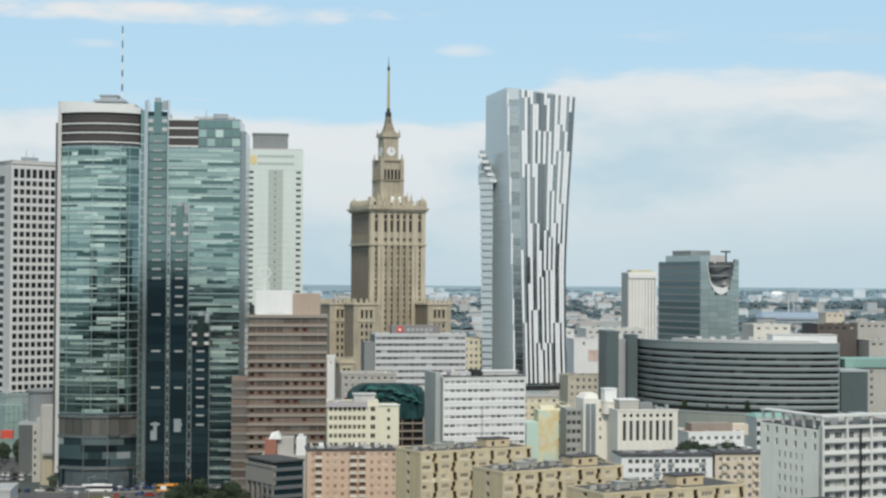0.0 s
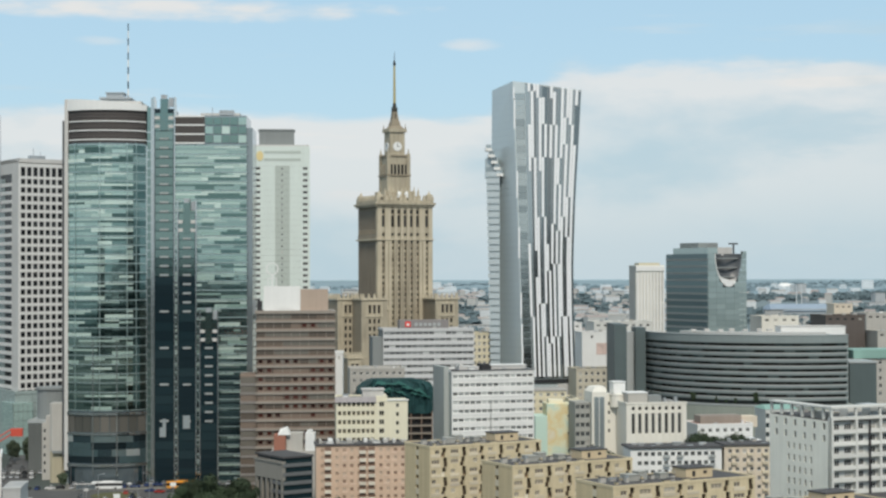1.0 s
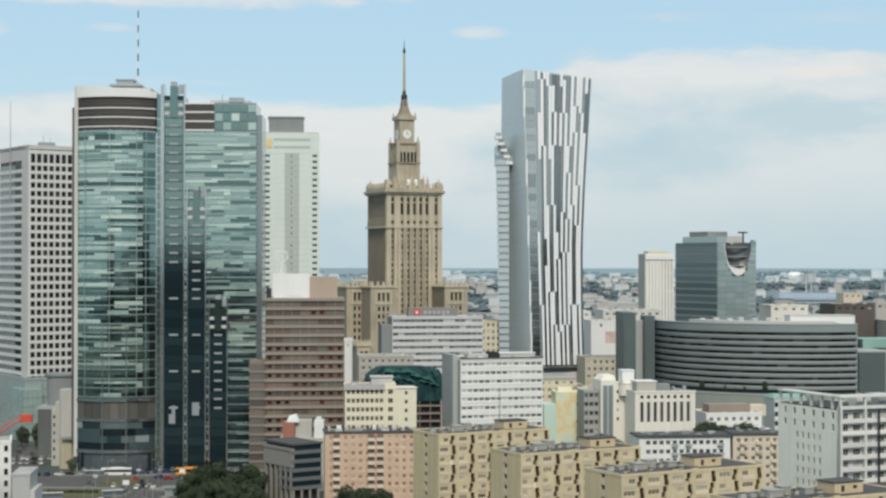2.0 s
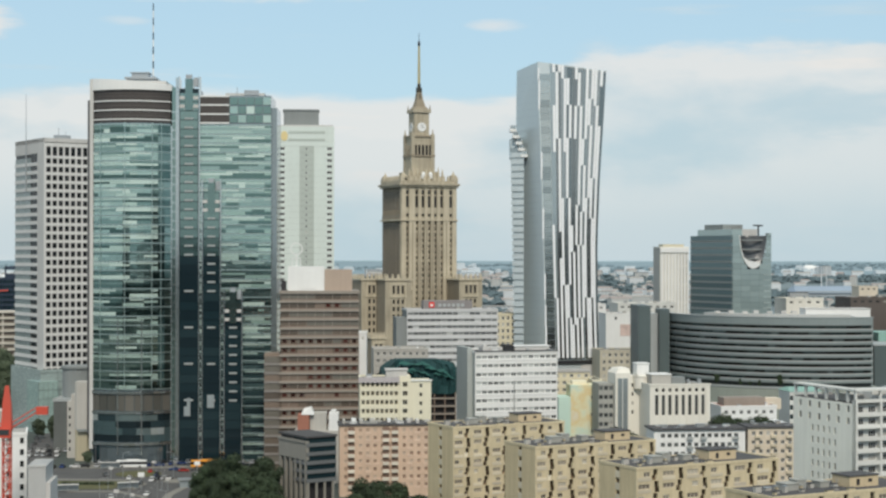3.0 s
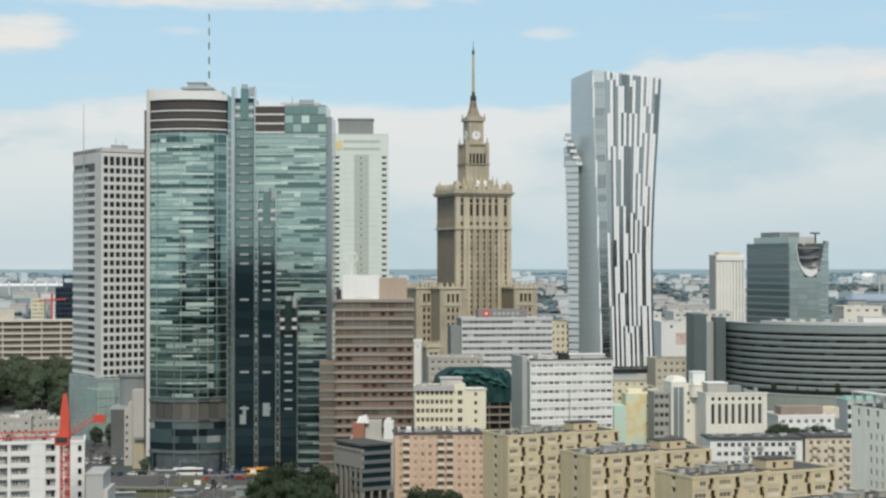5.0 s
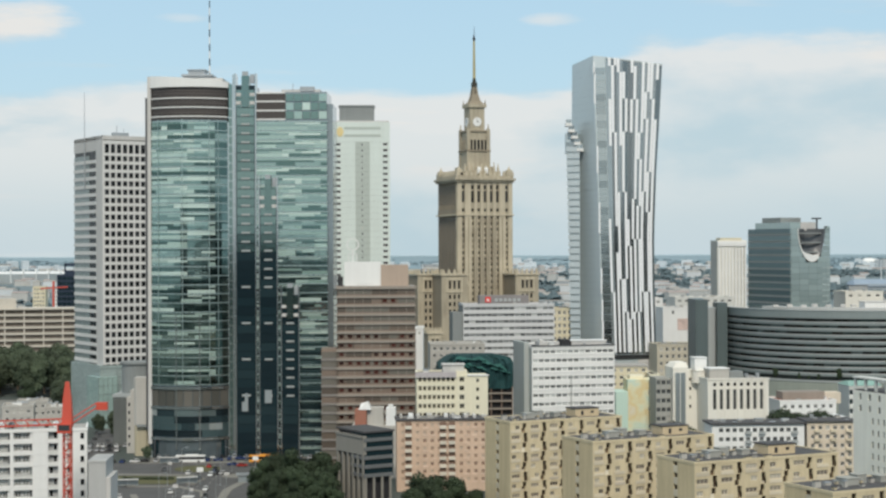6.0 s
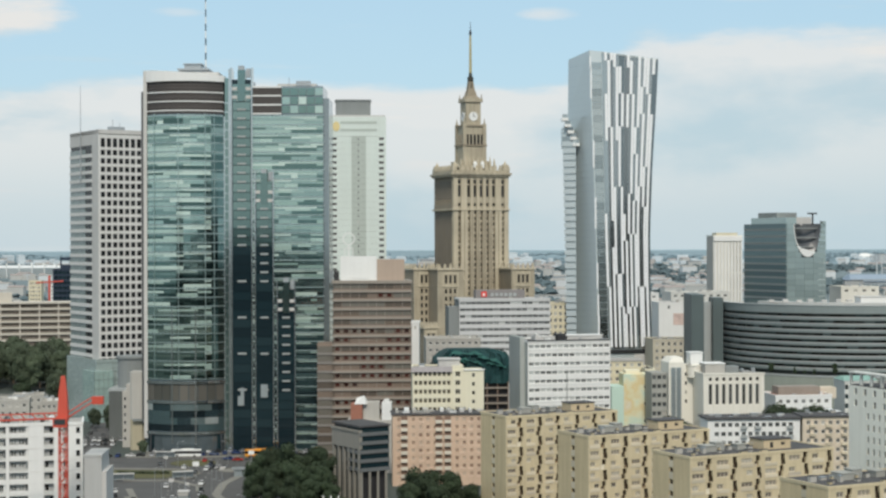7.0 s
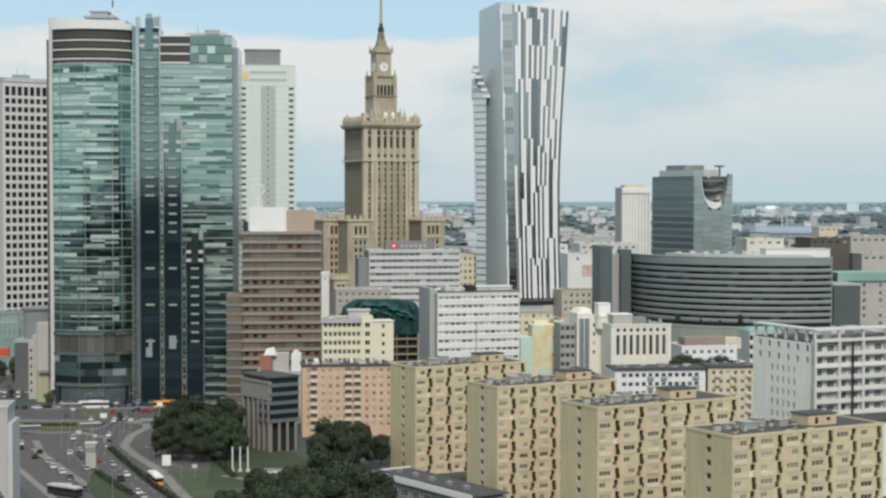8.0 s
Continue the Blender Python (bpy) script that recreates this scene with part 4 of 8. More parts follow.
    # cornice, attic and pinnacles
    part("cornice", Geo().box(-1.4, S + 1, -1.6, S + 1, 133.6, 135).box(-2.4, S + 1.8, -2.6, S + 1.8, 135, 136.4).box(-1.0, S + 0.4, -1.2, S + 0.4, 136.4, 138.2), STONE, t, "projecting stone cornice")
    me = Geo().box(-0.9, 0.9, -0.5, 0.5, 0, 2.0).box(-0.5, 0.5, -0.4, 0.4, 2.0, 3.4).mesh("merlon", STONE_PALE)
    r = random.Random(6)
    for j in range(11):
        part("merlon", me, None, t, at=(3 + j * 3.5, -0.5, 138.2))
        part("merlon", me, None, t, at=Matrix.Translation((-0.4, 3 + j * 3.5, 138.2)) @ Matrix.Rotation(radians(90), 4, "Z"))
    for x, y in ((1.8, 1.6), (S - 1.8, 1.6), (1.8, S - 1.8), (S - 1.8, S - 1.8)):
        part("turret", Geo().box(x - 2.6, x + 2.6, y - 2.6, y + 2.6, 137.5, 140.6).box(x - 2.0, x + 2.0, y - 2.0, y + 2.0, 140.6, 142.2).tube(x, y, 142.2, 143.6, 1.5, 0.9).tube(x, y, 143.6, 145.4, 0.5, 0.1), STONE_PALE, t, "corner turret")
    c = S / 2
    part("tier", Geo().box(c - 14, c + 14, c - 15, c + 14, 137, 141.5).box(c - 11, c + 11, c - 12, c + 11, 141.5, 145), STONE, t, "stepped attic")
    for j in range(9):
        part("finial", Geo().box(c - 12.6 + j * 3.1 - 0.6, c - 12.6 + j * 3.1 + 0.6, c - 15.2, c - 14.0, 141.2, 144.0).tube(c - 12.6 + j * 3.1, c - 14.6, 144, 147.0 + (j % 2) * 1.2, 0.7, 0.15, 6), STONE_PALE, t, "stone pinnacle")
    for dx2 in (-2.6, 2.8):
        part("dome", Geo().tube(c + dx2, c - 16, 140, 143.0, 1.5, 1.5).tube(c + dx2, c - 16, 143.0, 144.6, 1.5, 0.5), WHITE, t, "white aerial dome")
    # belfry
    g = Geo()
    g.box(c - 8.2, c + 8.2, c - 8.2, c + 8.2, 142, 157)
    for a in range(6):
        g.box(c - 7.2 + a * 2.7, c - 6.3 + a * 2.7, c - 8.5, c - 8.0, 157, 164)
        g.box(c - 8.5, c - 8.0, c - 7.2 + a * 2.7, c - 6.3 + a * 2.7, 157, 164)
    for sx in (-1, 1):
        for sy in (-1, 1):
            g.box(c + sx * 7.4 - 1.3, c + sx * 7.4 + 1.3, c + sy * 7.4 - 1.3, c + sy * 7.4 + 1.3, 142, 171.5)
            g.tube(c + sx * 7.6, c + sy * 7.6, 171.5, 175.4, 0.8, 0.2, 6)
    g.box(c - 7.6, c + 7.6, c - 7.6, c + 7.6, 164, 171)
    part("tier", g, STONE, t, "belfry storey of sandstone")
    # the hollow's shade is a solid dark block between the piers
    part("belfry_opening", Geo().box(c - 7.4, c + 7.4, c - 7.4, c + 7.4, 157, 164), PANE_DARK, t, "dark block filling the belfry openings as their shade")
    part("belfry_ledge", Geo().box(c - 9, c + 9, c - 9, c + 9, 155.8, 157), STONE_DARK, t)
    part("belfry_ledge", Geo().box(c - 8.4, c + 8.4, c - 8.4, c + 8.4, 169.6, 170.6), STONE_DARK, t)
    part("clock_storey", Geo().box(c - 5.6, c + 5.6, c - 5.6, c + 5.6, 171, 187).box(c - 6.7, c + 6.7, c - 6.7, c + 6.7, 187, 189.4), STONE, t, "clock storey of sandstone")
    for sx in (-1, 1):
        for sy in (-1, 1):
            part("finial", Geo().tube(c + sx * 6.0, c + sy * 6.0, 189.4, 192.6, 0.6, 0.15, 6), STONE_DARK, t)
    for rot2 in (0, 90):
        m2 = Matrix.Translation((c, c, 0)) @ Matrix.Rotation(radians(-rot2), 4, "Z")
        face = part("clock", Geo().add([(3.2 * math.cos(a * 0.2618), -5.95 + dy, 176.8 + 3.2 * math.sin(a * 0.2618)) for dy in (0, 0.4) for a in range(24)],
                    [tuple(range(24)), tuple(range(47, 23, -1))] + [(i, (i + 1) % 24, 24 + (i + 1) % 24, 24 + i) for i in range(24)]), WHITE, t, "round white clock face", at=m2)
        part("clock_hand", Geo().box(-0.15, 0.15, -6.1, -5.97, 176.6, 179.2).box(-0.15, 1.6, -6.1, -5.97, 176.6, 176.95), DARK, face)
    part("cap", Geo().loft([[(c + sx * r2, c + sy * r2, z) for sx, sy in ((-1, -1), (1, -1), (1, 1), (-1, 1))] for r2, z in ((5.6, 189.4), (3.6, 191.6), (2.3, 196.5), (1.5, 203))]), STONE_DARK, t, "weathered stone roof cap")
    part("lantern", Geo().tube(c, c, 197.0, 200.5, 2.4, 2.0).tube(c, c, 202, 205, 2.3, 2.3).tube(c, c, 205, 208, 1.5, 1.2), COPPER, t, "dark lantern rings")
    part("spire", Geo().tube(c, c, 207, 236, 1.1, 0.72), GOLD, t, "slim gilded spire")
    part("spire_tip", Geo().tube(c, c, 234.6, 236.2, 0.74, 1.1).tube(c, c, 236.2, 238.4, 1.1, 0.5).tube(c, c, 238.2, 244.5, 0.3, 0.14), DARK, t)
    # wings with crenellated tops
    for wx, wy, w, d, h, n in ((-21, -26.4, 18.5, 30, 69, 3), (-31.5, -7, 15, 24, 69, 2), (33.5, -24.5, 17, 26, 69, 3), (-16, -12, 20, 14, 62, 4), (S - 4, -4, 18, 24, 58, 4), (-32, -30, 10, 16, 30, 2)):
        g = Geo()
        pitch = 3.2
        lo = wx + w / 2 - n * pitch / 2
        x = wx
        for j in range(n):
            cc = lo + (j + 0.5) * pitch
            g.box(x, cc - 0.85, wy, wy + 0.9, 0, h)
            x = cc + 0.85
            g.box(cc - 0.85, cc + 0.85, wy + 0.1, wy + 0.9, h - 3.4, h).box(cc - 0.85, cc + 0.85, wy, wy + 0.9, h - 11.6, h - 9.0)
            part("tall_window", window_mesh(1.7, 5.6, PANE_DARK, STONE_DARK, 0), None, t, at=(cc - 0.85, wy + 0.5, h - 9.0))
            for i in range(5):
                if h - 16.5 - i * 5 < 2:
                    break
                part("window", window_mesh(1.7, 3.0, PANE_DARK, STONE_DARK, 0), None, t, at=(cc - 0.85, wy + 0.5, h - 15.8 - i * 5))
                g.box(cc - 0.85, cc + 0.85, wy + 0.2, wy + 0.9, h - 12.8 - i * 5, h - 11.6 - i * 5 if i == 0 else h - 10.8 - i * 5)
        g.box(x, wx + w, wy, wy + 0.9, 0, h)
        part("wing", g, STONE, t, "sandstone side wing")
        hi = lo + n * pitch
        part("window_surround", Geo().box(lo - 0.9, lo, wy - 0.3, wy, h - 10.6, h - 1.8).box(hi, hi + 0.9, wy - 0.3, wy, h - 10.6, h - 1.8).box(lo, hi, wy - 0.3, wy, h - 3.2, h - 1.8)
             .box(lo - 1.2, hi + 1.2, wy - 0.5, wy, h - 11.4, h - 10.6), STONE_PALE, t, "pale stone surround of grouped windows")
        # wing sides use the same shade-darkened stone
        part("wing_core", Geo().box(wx + 0.1, wx + w - 0.1, wy + 0.9, wy + d, 0, h - 0.4), STONE_DARK, t)
        part("wing_cornice", Geo().box(wx - 0.7, wx + w + 0.7, wy - 0.7, wy + d, h, h + 1.0), STONE_PALE, t)
        for j in range(5):
            part("merlon", me, None, t, at=(wx + 1.2 + j * (w - 2.4) / 4, wy + 0.3, h + 1.0))
            part("merlon", me, None, t, at=Matrix.Translation((wx + 0.2, wy + 2 + j * (d - 4) / 4, h + 1.0)) @ Matrix.Rotation(radians(90), 4, "Z"))


PALACE_PANE = panel_glass("palace_window_glass", [(0.0, (0.015, 0.014, 0.012)), (0.6, (0.035, 0.032, 0.027)), (0.82, (0.10, 0.09, 0.07)), (0.93, (0.24, 0.21, 0.165))], metal=0.0, rough=0.25, spec=0.3)
# darker copy of the sandstone: soot, plus painted shade of sides and recesses
STONE_DARK = mat("sooty_shaded_sandstone", (0.25, 0.215, 0.16), 0.88, vary=0.16, streak=0.16, bump=0.3)
palace()


# ---- the leaning residential tower with white stripes ----
def striped_tower():
    t = thing("residential_tower", "curved glass residential tower with white vertical stripes", "residential tower", pose(0, 896, 0))
    # plan corners at several heights: wing edge, front corner, stripe edge, right edge
    levels = ((0, 65.5, 78.5, 84.0, 108.6), (27, 66.0, 78.3, 83.8, 108.4), (60, 65.6, 77.6, 83.0, 107.4), (95, 64.8, 76.6, 82.0, 107.2), (130, 63.6, 75.6, 81.2, 108.6),
              (160, 63.3, 74.5, 80.6, 110.5), (188, 63.6, 73.6, 80.2, 112.0))

    def xs(z):
        for a, b in zip(levels, levels[1:]):
            if z <= b[0] or b is levels[-1]:
                k = (z - a[0]) / (b[0] - a[0])
                return [a[i] + (b[i] - a[i]) * k for i in range(1, 5)]

    def top(s):
        return 191.9 - 4.2 * s

    rings = []
    for lv in levels:
        z = lv[0]
        a, b, c, d = lv[1:]
        rings.append([(a, 22, z), (b, 0.6, z), (c, 0.6, z), (d, 6.5, z), (d - 3, 30, z), (a + 4, 34, z)])
    rings[-1] = [(x, y, zz) for (x, y, _), zz in zip(rings[-1], (189.6, 192.4, 191.7, 188.3, 187.5, 188))]
    part("wall", Geo().loft(rings), GLASS_Z, t, "grey glass body")
    # left face: fine storey lines
    for i in range(44):
        z = 28 + i * 3.65
        a, b, c, d = xs(z)
        part("floor_line", Geo().beam((a - 0.05, 21.6, z), (b - 0.1, 0.7, z), 0.07), Z_LINE, t)
    # glazed strip between corner and stripes
    r = random.Random(21)
    for i in range(43):
        z = 29 + i * 3.65
        a, b, c, d = xs(z)
        part("strip_window", Geo().box(b + 0.6, c - 0.2, 0.42, 0.6, z, z + 3.5), GLASS_Z3, t)
    for z, h in ((31, 16), (62, 14), (95, 17), (128, 15), (166, 17), (47, 12), (182, 7)):
        a, b, c, d = xs(z + h / 2)
        part("white_stripe", Geo().box(b - 0.1, b + 0.75, 0.2, 0.6, z, z + h), STRIPE, t)
    # stripes: white and dark strips of uneven height that shift sideways
    cols = 10

    def on_front(s, z, out):
        a, b, c, d = xs(z)
        return Vector((c + (d - c) * s, 0.6 + 5.9 * s - out, z))

    def strip_piece(s0, s1, z0, z1, out, material, name):
        n = max(1, int((z1 - z0) / 12))
        rr = []
        for i in range(n + 1):
            z = z0 + (z1 - z0) * i / n
            p, q = on_front(s0, z, out), on_front(s1, z, out)
            rr.append([tuple(p), tuple(q), (q.x, q.y + out + 0.15, q.z), (p.x, p.y + out + 0.15, p.z)])
        part(name, Geo().loft(rr), material, t)

    for j in range(cols):
        s0 = j / cols
        ze = 191.4 - 3.4 * s0
        # dark glass column, storey by storey grouped
        strip_piece(s0 + 0.002, s0 + 0.98 / cols, 29, ze - 0.3, 0.28, GLASS_Z2 if j % 3 else GLASS_GREY, "glass_strip")
        z = 30.0
        side = r.random() < 0.5
        while z < ze - 4:
            h = r.choice((14.6, 14.6, 18.2, 22, 25.6, 33, 40))
            h = min(h, ze - z)
            off = (0.46 if side and j < cols - 1 else 0.01) / cols
            if r.random() < 0.92:
                strip_piece(s0 + off, s0 + off + 0.47 / cols, z, z + h, 0.5, STRIPE, "white_stripe")
            z += h
            side = not side if r.random() < 0.75 else side
    # roof rim
    part("roof_rim", Geo().loft([[tuple(on_front(s, z, 0.5)) for s, z in ((0, 190.8), (1, 187.2))] + [(112, 9, 187.2), (81, 3.2, 190.8)], [tuple(on_front(s, z, 0.5)) for s, z in ((0, 191.4), (1, 187.8))] + [(112, 9, 187.8), (81, 3.2, 191.4)]]), STEEL, t)
    # the lower wing with stepped terraces, left of the glass face
    wing = []
    for z, xl, xr in ((0, 62.0, 66.5), (40, 62.0, 67.0), (80, 61.4, 66.6), (115, 60.6, 66.8), (140, 59.6, 66.8), (146, 59.2, 66.0)):
        wing.append([(xl, 12, z), (xr, 9.5, z), (xr + 1, 24, z), (xl + 3, 30, z)])
    part("wing", Geo().loft(wing), GLASS_WING, t, "glazed lower wing")
    for i in range(31):
        z = 28 + i * 3.75
        k = min(1, z / 140)
        part("wing_band", Geo().loft([[(62.1 - 2.6 * k - 0.05, 11.85, zz), (66.6 + 0.1, 9.3, zz), (66.6, 10.5, zz), (62.1 - 2.4 * k, 12.6, zz)] for zz in (z, z + 2.75)]), Z_WHITE, t)
    for i in range(5):
        x0 = 59.0 + i * 1.55
        z = 158.2 - i * 3.5
        part("terrace", Geo().box(x0, x0 + 3.6, 9 + i * 0.1, 16, z - 3.6, z - 2.0).box(x0 + 0.3, x0 + 3.3, 9.6, 15, z - 2.0, z, 1), [WHITE, GLASS_GREY], t, "white stepped terrace")
    part("wing", Geo().box(59.6, 66, 13, 24, 140, 151), GLASS_Z, t)
    part("base", Geo().loft([[(82.6, -0.3, z), (109, 5.8, z), (109, 30, z), (82.6, 30, z)] for z in (26.4, 28.6)]), BLACK_BAND, t, "black base storey")
    part("podium", Geo().box(60, 110, 4, 30, 0, 26), PALE_CONC, t)


GLASS_Z = panel_glass("silver_grey_glass", [(0.0, (0.545, 0.61, 0.625)), (0.5, (0.58, 0.645, 0.66))], metal=0.4, rough=0.4, wave=0.01)
GLASS_WING = panel_glass("pale_wing_glass", [(0.0, (0.36, 0.42, 0.44)), (0.5, (0.42, 0.48, 0.50))], metal=0.4, rough=0.3)
GLASS_Z2 = panel_glass("stripe_glass", [(0.0, (0.27, 0.285, 0.285)), (0.35, (0.34, 0.36, 0.36)), (0.7, (0.41, 0.43, 0.43))], metal=0.95, rough=0.12)
GLASS_Z3 = panel_glass("grey_strip_glass", [(0.0, (0.34, 0.38, 0.38)), (0.35, (0.42, 0.46, 0.455)), (0.7, (0.50, 0.54, 0.53))], metal=0.95, rough=0.1)
STRIPE = mat("bright_white_panel", (0.82, 0.84, 0.86), 0.4, vary=0.04)
Z_LINE = mat("grey_storey_line", (0.44, 0.49, 0.52), 0.4, 0.4, vary=0.08)
Z_WHITE = mat("pale_grey_panel", (0.52, 0.59, 0.615), 0.5, 0.1, vary=0.08)
striped_tower()


# ---- the glass tower with a bowl cut into its top ----
def bowl_tower():
    t = thing("office_tower", "grey-green glass office tower with a scooped notch at its top", "office tower", pose(191.5, 950, 0, 0, 0, 24))
    L, D, H = 28.0, 43.0, 98.0
    sl = left_side(D)
    DG = panel_glass("dark_green_glass", [(0.0, (0.10, 0.15, 0.16)), (0.5, (0.13, 0.19, 0.20))], metal=0.5)
    part("core", Geo().box(0.5, L - 0.2, 7.2, D, 0, H - 1), DARK, t)
    g = Geo()
    for i in range(24):
        z = 2 + i * 4
        part("band_window", Geo().box(0, D, 0.1, 0.5, z + 1.2, z + 4, 0, sl), DG, t)
        part("storey_band", Geo().box(0, D, 0, 0.5, z, z + 1.2, 0, sl), GREY_CONC, t)
    cx, cz, rx, rz = 15.0, 97.0, 9.5, 19.0

    def notch(z):
        k = (cz - z) / rz
        return rx * math.sqrt(max(0, 1 - k * k)) if z > cz - rz else 0
    pane = {}
    for i in range(30):
        z = i * 3.267
        n = notch(z + 1.6)
        spans = [(0, L)] if n <= 0.5 else [(0, cx - n), (cx + n, L)]
        for a, b in spans:
            a2 = a
            while a2 < b - 0.05:
                w = min(b - a2, 6.4)
                part("glass_panel", Geo().box(a2, a2 + w - 0.08, 0.0, 0.3, z + 0.05, z + 3.2), GLASS_BOWL, t)
                a2 += w
    # the scoop: a curved dish behind the notch, dark above and bright at its lip
    g = Geo()
    n = 18
    rings = []
    for k in range(5):
        f = 1 - k / 4.4
        rings.append([(cx + rx * f * math.cos(math.pi + math.pi * i / n), 0.2 + 6 * (k / 4) ** 0.6, cz + 1 + rz * f * math.sin(math.pi + math.pi * i / n)) for i in range(n + 1)])
    for a, b in zip(rings, rings[1:]):
        g.add(a + b, [(i, i + 1, n + 2 + i, n + 1 + i) for i in range(n)])
    part("scoop", g, DARK_STEEL, t, "dark hollow of the notch")
    g = Geo()
    for i in range(n):
        a, b = math.pi + math.pi * i / n, math.pi + math.pi * (i + 1) / n
        mid = (a + b) / 2
        if mid > math.pi * 1.66:
            continue
        low = 0.12 + 1.2 * max(0, math.cos(mid - math.pi * 1.46)) ** 7
        g.loft([[(cx + (rx + 0.4) * math.cos(q), -0.3, cz + 1 + (rz + 0.4) * math.sin(q)), (cx + (rx - low * 0.4) * math.cos(q), -0.3, cz + 1 + (rz - low * 3) * math.sin(q)),
                 (cx + (rx - low * 0.4) * math.cos(q), 0.6, cz + 1 + (rz - low * 3) * math.sin(q)), (cx + (rx + 0.4) * math.cos(q), 0.6, cz + 1 + (rz + 0.4) * math.sin(q))] for q in (a, b)])
    part("scoop_rim", g, WHITE, t, "bright rim of the notch")
    for z in (84, 89.5, 95):
        w = notch(z) * 0.8
        part("scoop_band", Geo().box(cx - w, cx + w, 0.9, 2.4, z, z + 0.7), GREY_CONC, t)
    part("roof_house", Geo().box(-0.2, 7, -0.2, D - 8, H, H + 3.6), GLASS_BOWL, t)
    part("roof_house", Geo().box(2, 16, 12, D - 12, H + 3.6, H + 6.6), GREY_CONC, t)
    part("roof_house", Geo().box(2, L, 14, 26, H - 1, H + 4), PALE_CONC, t)
    part("roof_crane", Geo().tube(23, 6, H - 2, H + 6.0, 0.5).box(19.5, 26, 5.6, 6.4, H + 5.6, H + 6.5), DARK, t, "small roof crane")
    part("roof_post", Geo().box(L - 2, L, 0, 3, H - 1, H + 1.5), GLASS_BOWL, t)


GLASS_BOWL = panel_glass("green_grey_glass", [(0.0, (0.32, 0.39, 0.385)), (0.3, (0.355, 0.43, 0.425)), (0.75, (0.39, 0.47, 0.46))], metal=0.5, rough=0.12)
bowl_tower()


# ---- the curved office block with long storey bands ----
def drum_block():
    t = thing("office_block", "round grey office block with stacked dark window bands", "office block", pose(0, 760, 0))
    # a drum whose left flank turns far away; its right end is cut off
    R, cx, cy, A0, A1, n = 65.4, 197.3, 56.6, -178.0, -72.0, 44

    def ring(r, a0=A0, a1=A1):
        return [(cx + r * math.cos(radians(a0 + (a1 - a0) * i / n)), cy + r * math.sin(radians(a0 + (a1 - a0) * i / n))) for i in range(n + 1)]

    back = [(222.0, 70.0), (196.0, 92.0), (140.0, 78.0)]
    inn = ring(R - 1.4)
    part("core", Geo().prism(ring(R - 0.9) + back, 0, 54), DRUM_CORE, t, "dark inner wall")
    fh, z0 = 2.95, 27.6
    rr = random.Random(14)
    for i in range(9):
        z = z0 + i * fh
        part("storey_band", Geo().prism(ring(R + 0.2) + inn[::-1], z - 0.1, z + 1.0), DRUM, t, "grey panel band")
        part("sill_rail", Geo().prism(ring(R + 0.42) + ring(R - 0.1)[::-1], z + 1.0, z + 1.35), DRUM_RAIL, t)
        part("soffit_rail", Geo().prism(ring(R + 0.34) + ring(R - 0.1)[::-1], z - 0.22, z - 0.1), DRUM_DARK, t)
        a = A0 + 1.0
        while a < A1 - 2.0:
            w = rr.choice((2.2, 3.3, 4.4, 6.6))
            m = radians(min(a + w / 2, A1 - w / 2))
            hw = (R - 0.75) * math.sin(radians(w / 2)) - 0.06
            part("glass_panel", Geo().box(-hw, hw, -0.08, 0.0, 0, fh - 1.57).mesh("glass_panel", DRUM_GLASS), None, t,
                 at=Matrix.Translation((cx + (R - 0.75) * math.cos(m), cy + (R - 0.75) * math.sin(m), z + 1.35)) @ Matrix.Rotation(m + math.pi / 2, 4, "Z"))
            a += w
    part("parapet", Geo().prism(ring(R + 0.3) + inn[::-1], z0 + 9 * fh - 0.1, 57.6), DRUM, t, "broad grey parapet")
    part("parapet_cap", Geo().prism(ring(R + 0.55) + ring(R - 1.6)[::-1], 57.6, 58.0), STEEL, t, "pale parapet capping")
    part("roof", Geo().prism(ring(R - 1.6) + back, 54, 55.6), ROOF_PALE, t)
    part("roof_house", Geo().prism(ring(R - 12, -160, -76) + ring(R - 20, -160, -76)[::-1], 55.6, 58.6), DRUM_PALE, t, "low set-back roof storey")
    part("roof_house", Geo().box(197, 229, 38, 50, 55.6, 60.2).box(196.7, 229.3, 37.7, 50.3, 60.2, 60.5, 1), [WHITE, PALE_CONC], t, "long white plant house")
    for i in range(7):
        part("roof_vent", Geo().box(150 + i * 6.2, 152.4 + i * 6.2, 24 - 2 * (i % 3), 27 - 2 * (i % 3), 58.6, 59.6 + 0.3 * (i % 2)), PALE_CONC, t)
    part("end_wall", Geo().box(217.0, 217.9, -5.0, 60, 0, 57.0), DRUM, t)
    part("end_tower", Geo().box(114.6, 120.6, 36, 64, 0, 61.8), DRUM_DARK, t, "dark slab at the end of the block")
    part("end_tower", Geo().box(126.5, 131.6, 46, 60, 0, 59.9), DRUM_DARK, t, "dark slab at the end of the block")
    part("end_link", Geo().box(120.6, 126.5, 50, 60, 0, 57.6), STEEL, t)
    part("podium", Geo().prism(ring(R + 9) + back, 0, 25.4), PODIUM, t, "stone podium terrace")
    part("podium_rail", Geo().prism(ring(R + 9.2) + ring(R + 8.8)[::-1], 25.4, 26.2), STEEL, t)
    part("annex", Geo().box(224, 237, 14, 40, 0, 43.5).box(223.6, 237.4, 13.6, 40, 43.5, 44.3, 1), [DRUM_DARK, STEEL], t, "dark annex")


DRUM_RAIL = mat("pale_sill_rail", (0.52, 0.54, 0.53), 0.5, 0.2, vary=0.08)
DRUM = mat("grey_panel", (0.235, 0.275, 0.275), 0.45, 0.15, vary=0.10, streak=0.10)
